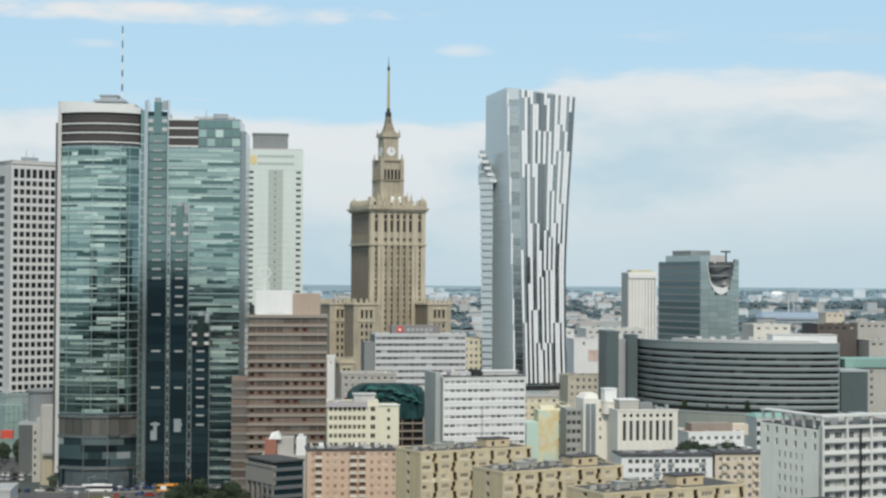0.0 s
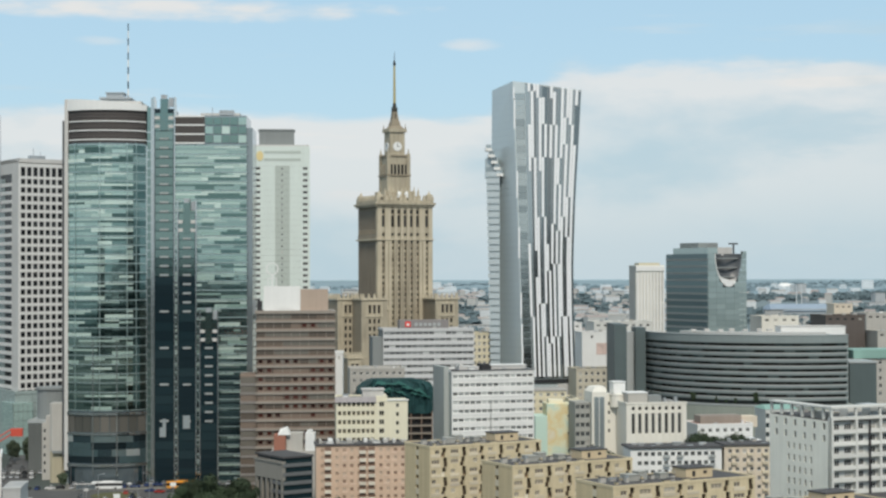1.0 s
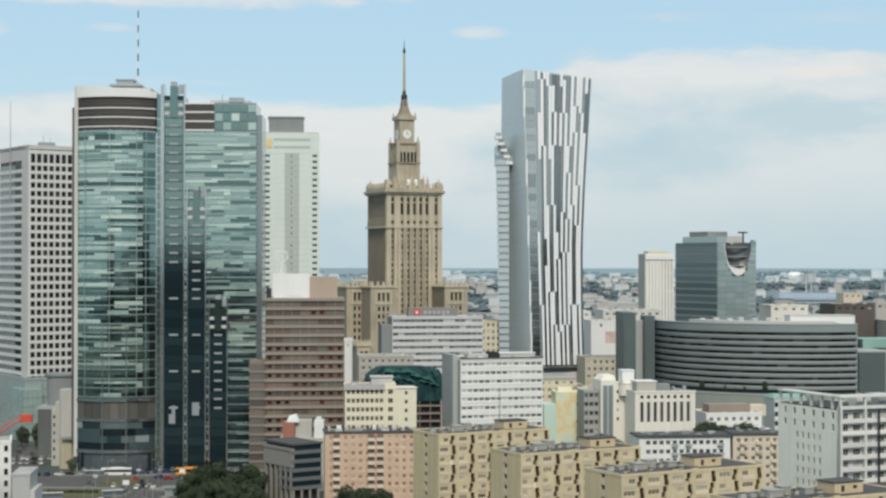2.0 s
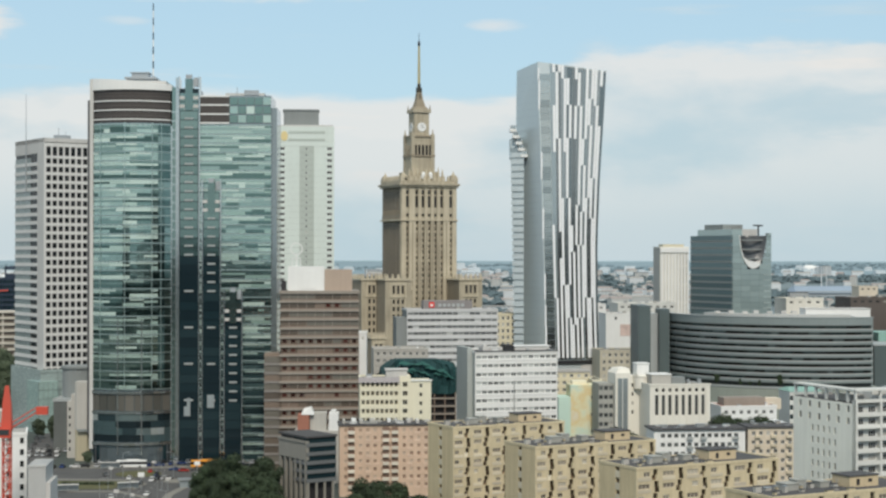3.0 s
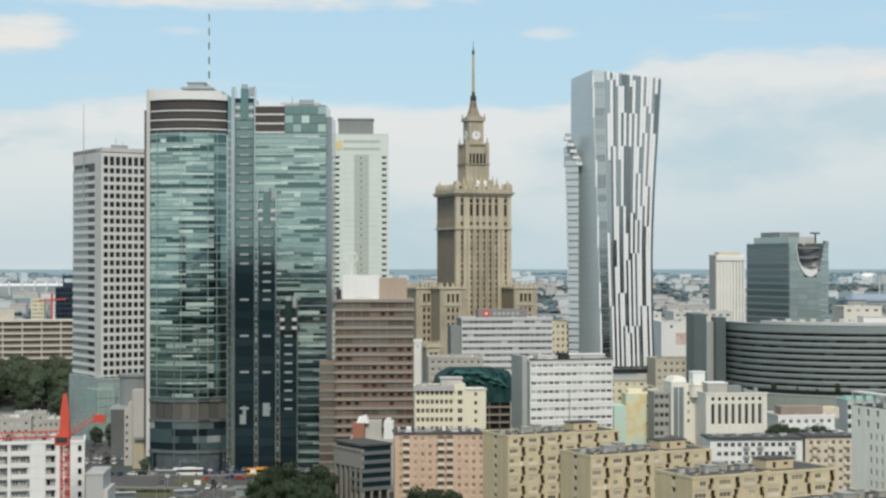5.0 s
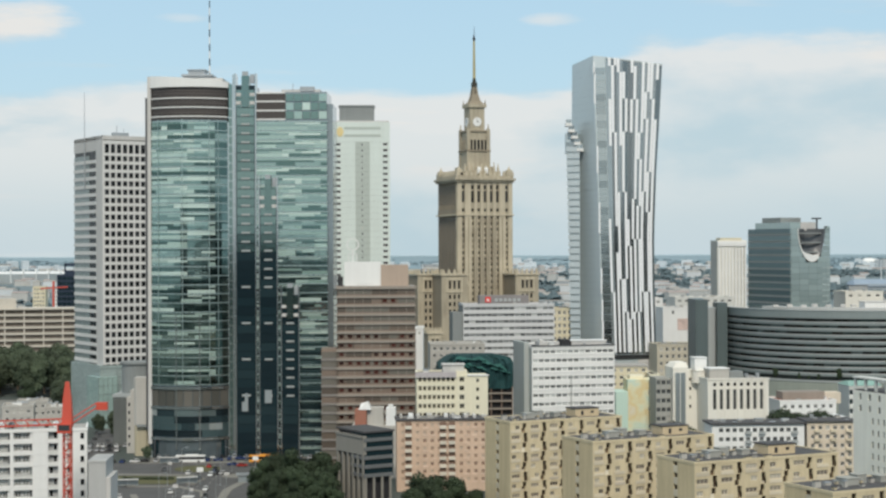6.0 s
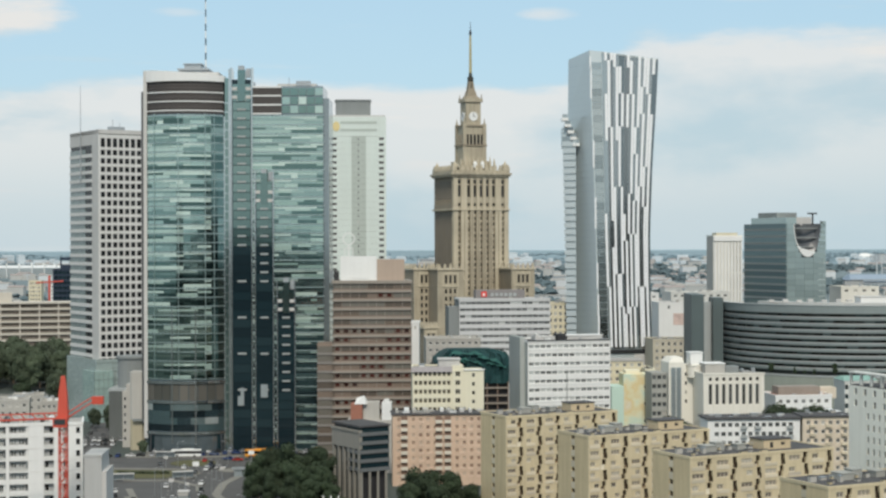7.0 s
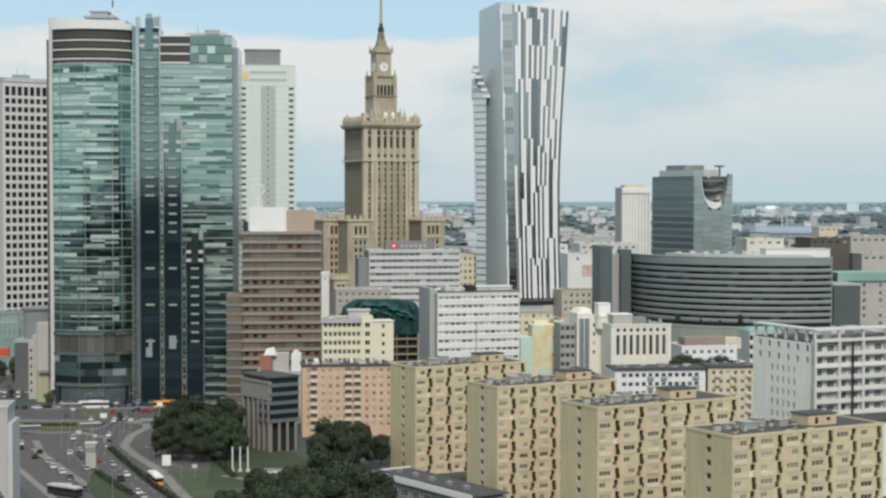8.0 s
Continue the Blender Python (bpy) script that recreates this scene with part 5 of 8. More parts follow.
DRUM_PALE = mat("pale_roof_storey", (0.44, 0.45, 0.44), 0.7, vary=0.08, streak=0.08)
DRUM_CORE = mat("dark_inner_wall", (0.03, 0.036, 0.036), 0.8, vary=0.1)
PODIUM = mat("podium_stone", (0.27, 0.30, 0.265), 0.8, vary=0.12, streak=0.12)
DRUM_DARK = mat("dark_slate_panel", (0.095, 0.125, 0.128), 0.5, 0.2, vary=0.1, streak=0.05)
DRUM_GLASS = panel_glass("band_glass", [(0.0, (0.012, 0.013, 0.012)), (0.45, (0.03, 0.036, 0.036)), (0.72, (0.06, 0.088, 0.09), 0.4), (0.92, (0.14, 0.175, 0.175), 0.3)], metal=0.05, rough=0.12, spec=0.4)
drum_block()


# ---- the bronze glass block ----
def bronze_block():
    t = thing("office_block", "brown bronze-glass office block with pale storey bands", "office block", pose(-48.6, 650, 0, 0, 0, 4))
    L, D, H, fh = 31.0, 22.0, 71.0, 3.55
    part("core", Geo().box(0.4, L - 0.4, 0.5, D, 0, H), BROWN, t)
    r = random.Random(4)
    wm = window_mesh(2.0, 1.75, PANE_RED, BROWN, 0)
    cells = 9
    for i in range(20):
        z = i * fh
        part("storey_band", Geo().box(-0.3, L + 0.3, -0.3, 0.5, z, z + 0.95), BROWN_LIGHT, t)
        part("spandrel", Geo().box(0, L, 0.0, 0.5, z + 0.95, z + 1.35), BROWN, t)
        dark_row = r.random() < 0.5
        j = 0
        while j < cells:
            k = r.choice((1, 2, 3, 4))
            k = min(k, cells - j)
            if dark_row and r.random() < 0.72 or r.random() < 0.10:
                for q in range(k):
                    part("window", wm, None, t, at=((j + q + 0.2) * L / cells, 0.25, z + 1.6))
            part("glass_panel", Geo().box(j * L / cells + 0.06, (j + k) * L / cells - 0.06, 0.34, 0.5, z + 1.35, z + fh), GLASS_BROWN, t)
            for q in range(1, k):
                part("mullion", Geo().box((j + q) * L / cells - 0.07, (j + q) * L / cells + 0.07, 0.24, 0.34, z + 1.35, z + fh), BROWN_LIGHT, t)
            j += k
        part("side_band", Geo().box(0, D, -0.3, 0.4, z, z + 0.95, 0, left_side(D)), BROWN_LIGHT, t)
    part("side_wall", Geo().box(0, D, 0, 0.4, 0, H, 0, left_side(D)), GLASS_BROWN, t)
    part("parapet", Geo().box(-0.4, L + 0.4, -0.4, D, H, H + 1.2), BROWN_LIGHT, t)
    part("plant_house", Geo().box(3, 17.5, 3, 14, H + 1, 81.8).box(8, 14, 2.8, 3, H + 2, 80), WHITE, t, "white roof house")
    part("plant_house", Geo().box(17.5, 28.5, 2.5, 14, H + 1, 80.6), BEIGE_HOUSE, t, "beige roof house")
    part("roof_door", Geo().box(0.3, 2.4, 3, 9, H + 1, 76), DARK, t)
    # lower wing at the left
    for i in range(13):
        part("storey_band", Geo().box(-6.4, 0, 0.6, 1.2, i * fh, i * fh + 0.95), WING_BAND, t)
        part("glass_panel", Geo().box(-6.2, -0.1, 0.9, 1.3, i * fh + 0.95, i * fh + fh), GLASS_BROWN, t)
    part("wing", Geo().box(-6.3, 0.3, 1.25, 18, 0, 47), BROWN, t)


t = thing("roof_sign", "round white open sign on a steel post above a roof house", "roof sign", pose(-42.6, 655, 81.8))
part("post", Geo().box(-0.25, 0.25, -0.2, 0.2, -0.1, 4.6).box(-1.8, -1.5, -0.2, 0.2, -0.1, 3.4).box(1.5, 1.8, -0.2, 0.2, -0.1, 3.4).box(-1.8, 1.8, -0.2, 0.2, 3.1, 3.4), WHITE, t)
part("ring", Geo().loft([[(2.5 * math.cos(a * 0.2618), y, 7.0 + 2.5 * math.sin(a * 0.2618)) for a in range(24)] for y in (-0.25, 0.25)], cap=False)
     .loft([[(2.1 * math.cos(a * 0.2618), y, 7.0 + 2.1 * math.sin(a * 0.2618)) for a in range(24)] for y in (0.25, -0.25)], cap=False)
     .loft([[(k * math.cos(a * 0.2618), -0.25, 7.0 + k * math.sin(a * 0.2618)) for a in range(24)] for k in (2.1, 2.5)], cap=False), WHITE, t, "white sign ring")
BEIGE_HOUSE = mat("beige_roof_house", (0.40, 0.32, 0.26), 0.85, vary=0.1, streak=0.08)
WING_BAND = mat("grey_brown_band", (0.20, 0.185, 0.172), 0.6, vary=0.1)
PANE_RED = panel_glass("dark_red_glass", [(0.0, (0.035, 0.014, 0.011)), (0.5, (0.07, 0.022, 0.017))], metal=0.1)
bronze_block()
# ---- more materials for the middle distance ----
WHITE_OFF = mat("off_white_panel", (0.72, 0.725, 0.71), 0.6, vary=0.07, streak=0.06)
END_GREY = mat("grey_end_render", (0.37, 0.40, 0.39), 0.85, vary=0.10, streak=0.10)
GLASS_OFF = panel_glass("office_blind_glass", [(0.0, (0.05, 0.058, 0.06)), (0.26, (0.13, 0.145, 0.15)), (0.52, (0.30, 0.32, 0.32)), (0.74, (0.58, 0.60, 0.59))], metal=0.25, rough=0.15)
SILVER = mat("silver_panel", (0.60, 0.61, 0.615), 0.5, 0.1, vary=0.06, streak=0.04)
NET_PALE = mat("pale_green_net", (0.02, 0.095, 0.085), 0.85, vary=0.25, scale=0.2, fine=0.8)
PALE_CREAM = mat("pale_cream_render", (0.62, 0.57, 0.42), 0.85, vary=0.07, streak=0.06)
WHITE_WARM = mat("warm_white_stone", (0.71, 0.695, 0.63), 0.75, vary=0.06, streak=0.06)
BEIGE = mat("beige_render", (0.60, 0.53, 0.43), 0.85, vary=0.08, streak=0.07)
GREY_PALE = mat("pale_grey_render", (0.60, 0.61, 0.585), 0.85, vary=0.08, streak=0.08, bump=0.2)
BALC_GREY = mat("grey_balcony_panel", (0.60, 0.61, 0.585), 0.8, vary=0.1, rnd=0.2)
BALC_WHITE = mat("white_balcony_panel", (0.62, 0.58, 0.50), 0.8, vary=0.08, rnd=0.15)
PANE_PINK = panel_glass("flat_window_glass", [(0.0, (0.27, 0.19, 0.15)), (0.3, (0.40, 0.30, 0.235)), (0.65, (0.55, 0.46, 0.38))], metal=0.1, rough=0.2)
PANE_FLAT = panel_glass("flat_glass", [(0.0, (0.07, 0.062, 0.052)), (0.10, (0.19, 0.17, 0.14)), (0.45, (0.32, 0.29, 0.235)), (0.75, (0.48, 0.45, 0.38))], metal=0.1, rough=0.2)
STONE_GREY = mat("weathered_stone", (0.24, 0.23, 0.205), 0.85, vary=0.12, streak=0.1)
ROOF_GREEN = mat("green_copper_roof", (0.22, 0.37, 0.33), 0.7, vary=0.12)
GLASS_HOTEL = panel_glass("hotel_strip_glass", [(0.0, (0.06, 0.068, 0.073)), (0.35, (0.12, 0.132, 0.138)), (0.68, (0.22, 0.235, 0.24)), (0.90, (0.54, 0.56, 0.56))], metal=0.2, rough=0.15)
BALC_PINK = mat("pale_salmon_panel", (0.60, 0.46, 0.36), 0.85, vary=0.08, rnd=0.12)
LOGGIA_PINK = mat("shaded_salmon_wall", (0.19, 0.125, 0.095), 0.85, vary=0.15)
OLIVE = mat("olive_beige_render", (0.51, 0.48, 0.39), 0.85, vary=0.1, streak=0.1)
BRICK_PALE = mat("faded_red", (0.56, 0.44, 0.40), 0.85, vary=0.3, scale=0.3)
GLASS_CREAM = panel_glass("cream_blind_glass", [(0.0, (0.36, 0.35, 0.30)), (0.5, (0.46, 0.44, 0.38))], metal=0.1, rough=0.3)
NAVY = mat("navy_panel", (0.03, 0.045, 0.075), 0.4, 0.2, vary=0.1)
BEIGE_PALE = mat("raw_pale_concrete", (0.52, 0.49, 0.43), 0.85, vary=0.1, streak=0.08)
# ---- middle distance: offices and flats ----
def slab(name, label, category, m, L, D, z_top, fh, cols, ww, wh, sill, wall, glass=None, frame_mat=None, side=None, side_cols=0, roof=ROOF, bars=1, edge=0.6,
         clutter=5, seed=1, group="", rows=None, parapet=0.9, side_label=""):
    """A plain storeyed block with real window openings in front and, if wanted, at its left end."""
    t = thing(name, label, category, m, group)
    floors = int(z_top // fh) if rows is None else rows
    z0 = z_top - floors * fh
    g = Geo()
    if z0 > 0.05:
        g.box(0, L, 0, 0.4, 0, z0)
    grid_wall(g, t, L, z0, fh, floors, cols, ww, wh, sill, t=0.4, glass=glass, frame_mat=frame_mat, bars=bars, edge=edge)
    part("wall", g, wall, t)
    gs = Geo()
    if side_cols:
        if z0 > 0.05:
            gs.box(0, D, 0, 0.4, 0, z0, 0, left_side(D))
        grid_wall(gs, t, D, z0, fh, floors, side_cols, ww, wh, sill, t=0.4, m=left_side(D), glass=glass, frame_mat=frame_mat, bars=bars, edge=edge)
    else:
        gs.box(0, D - 0.4, 0.0, 0.4, 0, z_top, 0, left_side(D))
    part("side_wall", gs, side or wall, t, side_label)
    part("core", Geo().box(0.42, L - 0.3, 0.42, D, 0, z_top - 0.1), DARK, t)
    part("end_wall", Geo().box(L - 0.3, L, 0.4, D, 0, z_top), wall, t)
    part("parapet", Geo().box(-0.15, L + 0.15, -0.15, 0.35, z_top, z_top + parapet).box(-0.15, 0.35, 0.35, D, z_top, z_top + parapet).box(L - 0.35, L + 0.15, 0.35, D, z_top, z_top + parapet)
         .box(-0.15, L + 0.15, D - 0.35, D + 0.15, z_top, z_top + parapet), wall, t)
    deck = part("roof", Geo().box(0.35, L - 0.35, 0.35, D - 0.35, z_top - 0.1, z_top + 0.25), roof, t)
    if clutter:
        roof_clutter(deck, L, D, z_top + 0.25, clutter, seed)
    return t


# white office with a grey end wall
t = slab("office_block", "white office block with ribbon windows and a blank grey end wall", "office block", pose(28.2, 640, 0, 0, 0, 14), 34.0, 20.0, 48.0, 3.42,
         14, 2.05, 1.35, 1.15, WHITE_OFF, GLASS_OFF, WHITE_OFF, side=END_GREY, rows=9, edge=0.3, clutter=9, seed=31, bars=1, side_label="blank grey end wall")
part("stair_tower", Geo().box(-2.0, 0.0, 4, 19.6, 0, 50), END_GREY, t, "grey stair tower")
part("roof_edge", Geo().box(-0.2, 34.2, -0.28, -0.17, 48.45, 49.0), DARK_STEEL, t, "dark roof edge")
part("roof_house", Geo().box(4, 12, 3, 9, 48.2, 50.2).box(4.6, 6.0, 4, 8, 50.2, 51.0), PALE_CONC, t)
part("roof_house", Geo().box(13, 16.5, 3, 9, 48.2, 51.0), DARK, t, "dark roof house")
part("roof_house", Geo().box(17.5, 32, 4, 10, 48.2, 50.2).box(17.2, 32.3, 3.7, 10.3, 50.2, 50.5, 1), [PALE_CONC, WHITE], t, "pale roof house")
for i in range(7):
    part("light_strip", Geo().box(0.2, 33.8, -0.1, 0.0, 4.0 + i * 6.84, 4.5 + i * 6.84), WHITE, t)
part("downpipe", Geo().box(15.8, 16.1, -0.15, 0, 24, 37), GREY_CONC, t)

# cream offices in front of the bronze block
LILAC = mat("lilac_grey_fascia", (0.44, 0.415, 0.425), 0.8, vary=0.1, streak=0.1)
t = slab("office_block", "cream-yellow rendered office block with small windows", "office block", pose(-16.3, 620, 0, 0, 0, 3), 15.0, 16.0, 39.0, 3.35,
         8, 1.3, 1.7, 0.9, CREAM, PANE_DARK, PALE_CREAM, edge=0.4, clutter=4, seed=12, rows=6)
g = Geo()
grid_wall(g, t, 4.2, 5.5, 3.35, 10, 1, 1.9, 1.9, 0.8, t=0.4, m=Matrix.Translation((15, -0.6, 0)), glass=PANE_DARK, frame_mat=CREAM, bars=1)
g.box(15, 19.2, -0.6, 12, 0, 5.5).box(15, 19.2, -0.2, 12, 5.5, 40.5)
part("stair_wall", g, CREAM, t, "projecting stair bay")
g = Geo()
grid_wall(g, t, 7.8, 5.0, 3.35, 10, 1, 1.2, 1.5, 1.0, t=0.4, m=Matrix.Translation((19.2, 0, 0)), glass=PANE, frame_mat=CREAM, bars=0)
g.box(19.2, 27, 0.4, 14, 0, 38.6).box(19.2, 27, 0, 0.4, 0, 5.0)
part("wall", g, CREAM, t)
part("roof_house", Geo().box(10, 18, 2, 9, 39.2, 42.6).box(9.6, 18.4, 1.6, 9.4, 42.6, 43.0), PALE_CONC, t, "pale roof house")
part("roof_edge", Geo().box(-0.5, 15.0, -0.75, -0.16, 38.2, 40.2).box(-0.5, 15.0, -0.16, 0.3, 39.9, 40.2), LILAC, t, "lilac-grey roof fascia")
part("roof_edge", Geo().box(19.2, 27.3, -0.4, 0.3, 38.7, 39.2), WHITE, t)

SIGN_WALL = mat("weathered_sign_wall", (0.24, 0.225, 0.225), 0.8, vary=0.12, streak=0.1)
# end wall paler than the front render: its daylight is put into the colour
END_PALE = mat("brightened_end_wall", (0.81, 0.81, 0.74), 0.85, vary=0.07, streak=0.08)
PANE_SIDE = panel_glass("grey_blind_glass", [(0.0, (0.12, 0.125, 0.12)), (0.4, (0.25, 0.26, 0.25)), (0.8, (0.40, 0.41, 0.39))], metal=0.1, rough=0.2)
# silver hotel with a red sign
t = slab("hotel_block", "silver-grey hotel block with strip windows and a red sign", "hotel", pose(2.0, 850, 0, 0, 0, 8), 48.0, 18.0, 57.5, 3.45,
         16, 2.86, 1.6, 1.05, SILVER, GLASS_HOTEL, SILVER, side=GREY_CONC, rows=8, edge=0.3, clutter=3, seed=5, bars=1)
sign_wall = part("sign_wall", Geo().box(9, 35, 3, 10, 57.7, 62.6), SIGN_WALL, t, "grey roof sign wall")
part("sign", Geo().box(12.0, 14.8, 2.7, 3.0, 59.0, 61.8), LOGO_RED, sign_wall, "red square sign")
part("sign_mark", Geo().box(12.7, 14.0, 2.6, 2.7, 59.6, 60.9), WHITE, sign_wall)
for i in range(6):
    part("sign_bar", Geo().box(17 + i * 2.4, 18.6 + i * 2.4, 2.8, 3.0, 59.4, 61.0), STEEL, sign_wall)
part("end_panel", Geo().box(-5.5, -0.1, 0.8, 14, 0, 54), GREY_CONC, t, "grey end panel")

# covered scaffold in dark green net over a frame of open storeys
t = thing("construction_site", "building shell under dark green netting with open storeys", "construction", pose(-10.0, 740, 0, 0, 0, 6))
r = random.Random(21)
pleat = [(r.uniform(-0.9, 0.9), r.uniform(-0.7, 0.9)) for i in range(34)]
rings = []
for z, x0, x1, y0, k in ((23.4, 0, 35, 0, 0.3), (27, 0.2, 35, 0.2, 0.8), (31, 0.6, 35, 0.1, 1.0), (34.6, 1.2, 34.8, 0.8, 1.0), (37.0, 4, 33.4, 2.2, 1.2), (38.6, 8, 27, 5, 0.6)):
    rings.append([(x0 + (x1 - x0) * i / 33, y0 + k * pleat[i][0] + 0.4 * math.sin(i * 0.9 + z), z + k * pleat[i][1] - 2.2 * max(0.0, 1 - i / 9) * (k > 0.9)) for i in range(34)] + [(x1, 18, z), (x0, 18, z)])
net = part("net", Geo().loft(rings), NET, t, "dark green sheet netting")
# loose lengths of paler net, sagging over the top
for x, z, w, fall, h in ((3.5, 34.6, 12, 1.8, 1.2), (8, 36.9, 14, 0.4, 1.4), (13, 34.3, 9, 2.6, 1.0), (20, 35.2, 11, 3.2, 1.6), (24, 32.4, 9, 2.0, 1.1)):
    edge_lo = [(x + w * i / 8, -0.9 + 0.3 * math.sin(i * 1.9), z - fall * (i / 8) ** 1.5 + 0.3 * math.sin(i * 2.3)) for i in range(9)]
    edge_hi = [(p[0] + 0.4, p[1] + 1.3, p[2] + h * (0.6 + 0.4 * math.sin(i * 1.3))) for i, p in enumerate(edge_lo)]
    part("net_fold", Geo().loft([edge_lo + [(p[0], p[1] + 0.15, p[2] - 0.1) for p in edge_lo[::-1]], edge_hi + [(p[0], p[1] + 0.15, p[2] - 0.1) for p in edge_hi[::-1]]]), NET_PALE, net)
for i in range(7):
    part("slab_edge", Geo().box(0, 35, 0, 14, i * 3.5, i * 3.5 + 0.6), BROWN_LIGHT, t)
    for j in range(8):
        part("column", Geo().box(0.2 + j * 4.8, 0.7 + j * 4.8, 0.3, 0.8, i * 3.5 + 0.6, i * 3.5 + 3.5), BROWN, t)
part("core", Geo().box(0.5, 34.5, 2, 14, 0, 24), DARK, t)

# flats with a painted end wall
t = slab("apartment_block", "cream apartment block with a yellow painted mural wall", "apartment block", pose(80.0, 690, 0, 0, 0, 3), 4.0, 20.0, 33.0, 3.0, 1, 1.2, 1.4, 0.9, CREAM, PANE, WHITE, clutter=0)
g = Geo()
grid_wall(g, t, 22, 24.2, 3.0, 4, 7, 1.5, 1.5, 0.9, t=0.4, m=Matrix.Translation((-21.5, 10, 0)), glass=PANE, frame_mat=WHITE)
g.box(-21.5, 0.5, 10.4, 24, 0, 36.2).box(-21.5, 0.5, 10, 10.4, 0, 24.2)
part("wall", g, PALE_CREAM, t, "pale cream upper wall")
part("roof", Geo().box(-21.8, 0.8, 9.8, 24, 36.2, 36.9), ROOF_PALE, t)
t = thing("apartment_block", "turquoise and yellow painted apartment block end", "apartment block", pose(63.4, 664, 0, 0, 0, 3))
part("wall", Geo().box(-0.4, 4.6, -0.8, 12, 0, 28.8), TURQ, t, "turquoise wall")
part("wall", Geo().box(4.6, 16.8, 0, 12, 0, 33.6), MURAL, t, "yellow mural wall")
part("roof_house", Geo().box(6, 12, 4, 10, 33.6, 35), CREAM, t)
for i in range(3):
    part("window", window_mesh(1.1, 1.4, PANE_DARK, WHITE), None, t, at=(13 + i * 0.0, -0.1, 14 + i * 7))

REAR_GREY = mat("dull_grey_render", (0.32, 0.325, 0.30), 0.85, vary=0.12, streak=0.12)
SLOT_GLASS = panel_glass("slot_glass", [(0.0, (0.045, 0.05, 0.052)), (0.5, (0.075, 0.082, 0.085))], metal=0.15, rough=0.15)
# white bank with tall dark slots
t = thing("office_block", "white office block with tall narrow window slots", "office block", pose(96.7, 640, 0, 0, 0, 8))
L, D, H = 24.6, 20.0, 35.2
part("core", Geo().box(0.4, L - 0.3, 0.6, D, 0, H - 0.5), PANE_DARK, t)
n = 8
pit = (L - 3.0) / n
levels = ((0, 23.6, 0), (23.6, 31.6, 1), (31.6, 32.7, 0), (32.7, 34.3, 1), (34.3, H, 0))
g = Geo()
cuts = [0.0] + [1.5 + pit * (j + 0.5) + s * 0.72 for j in range(n) for s in (-1, 1)] + [L]
for z0, z1, opened in levels:
    for q, (a, b) in enumerate(zip(cuts, cuts[1:])):
        if not (opened and q % 2 == 1):
            g.box(a, b, 0, 0.6, z0, z1)
for j in range(n):
    # rounded corners of the upper openings
    for sx in (-1, 1):
        for sz in (-1, 1):
            x, z = 1.5 + pit * (j + 0.5), 33.5
            tri = [(x + sx * 0.72, z + sz * 0.8), (x + sx * 0.24, z + sz * 0.8), (x + sx * 0.72, z + sz * 0.28)]
            g.loft([[(a, y, b) for a, b in tri] for y in (0.0, 0.3)])
g.box(L - 0.3, L, 0.6, D, 0, H)
part("wall", g, WHITE_WARM, t, "white ribbed wall")
part("side_wall", Geo().box(-0.02, 0.38, 0.6, D, 0, H), WHITE_WARM, t, "blank white end wall")
part("cornice", Geo().box(-0.25, L + 0.25, -0.25, 0.4, H, H + 0.7).box(-0.25, 0.4, 0.4, D, H, H + 0.7), WHITE_WARM, t)
for j in range(n):
    x = 1.5 + (j + 0.5) * pit
    part("window_slot", window_mesh(1.44, 8.0, SLOT_GLASS, WHITE_WARM, 0), None, t, at=(x - 0.72, 0.35, 23.6))
    part("round_window", window_mesh(1.44, 1.6, PANE_DARK, WHITE_WARM, 0), None, t, at=(x - 0.72, 0.35, 32.7))
    part("rib", Geo().box(x + pit / 2 - 0.22, x + pit / 2 + 0.22, -0.3, 0.0, 20, H), WHITE_WARM, t)
deck = part("roof", Geo().box(0.5, L - 0.5, 0.7, D - 0.5, H - 0.4, H + 0.2), ROOF_PALE, t)
part("roof_house", Geo().box(2.5, 10.5, 6, 14, H + 0.2, H + 3.8).box(2.2, 10.8, 5.7, 14.3, H + 3.8, H + 4.2, 1), [CONC, WHITE], t, "grey plant house")
part("roof_house", Geo().box(11, 16.5, 7, 13, H + 0.2, H + 2.8), GREY_CONC, t, "grey plant house")
roof_clutter(deck, L, D, H + 0.2, 10, 77, big=2.0)
part("stair_drum", Geo().tube(0.6, 14.5, H - 2, H + 2.6, 3.2, n=24).tube(0.6, 14.5, H + 2.6, H + 3.0, 3.4, n=24), WHITE_WARM, t, "round white rooftop drum")
part("roof_house", Geo().box(-0.6, 4.4, 16, 22, H - 0.4, H + 7.6).box(-0.9, 4.7, 15.7, 22.3, H + 7.6, H + 7.9), WHITE, t, "white rooftop box")
part("stair_tower", Geo().box(-10.6, -4.4, 12, 24, 0, 39.4).loft([[(-10.6, 12, 39.4), (-4.4, 12, 39.4), (-4.4, 24, 39.4), (-10.6, 24, 39.4)], [(-9.0, 13, 41.2), (-4.9, 13, 41.4), (-4.9, 23, 41.4), (-9.0, 23, 41.2)]]), WHITE_WARM, t, "white stair tower with a rounded top")
part("glass_bay", Geo().box(-9.8, -5.6, 11.8, 12.0, 14, 37.4), GLASS_PALE, t, "grey glazed bay")
part("bay_frame", Geo().box(-10.0, -9.8, 11.6, 12.0, 14, 37.6).box(-5.6, -5.4, 11.6, 12.0, 14, 37.6).box(-7.8, -7.6, 11.7, 11.8, 14, 37.4), WHITE_WARM, t)
part("side_block", Geo().box(-4.4, -0.02, 14.5, 22, 0, 38.2), WHITE_WARM, t, "white link block")
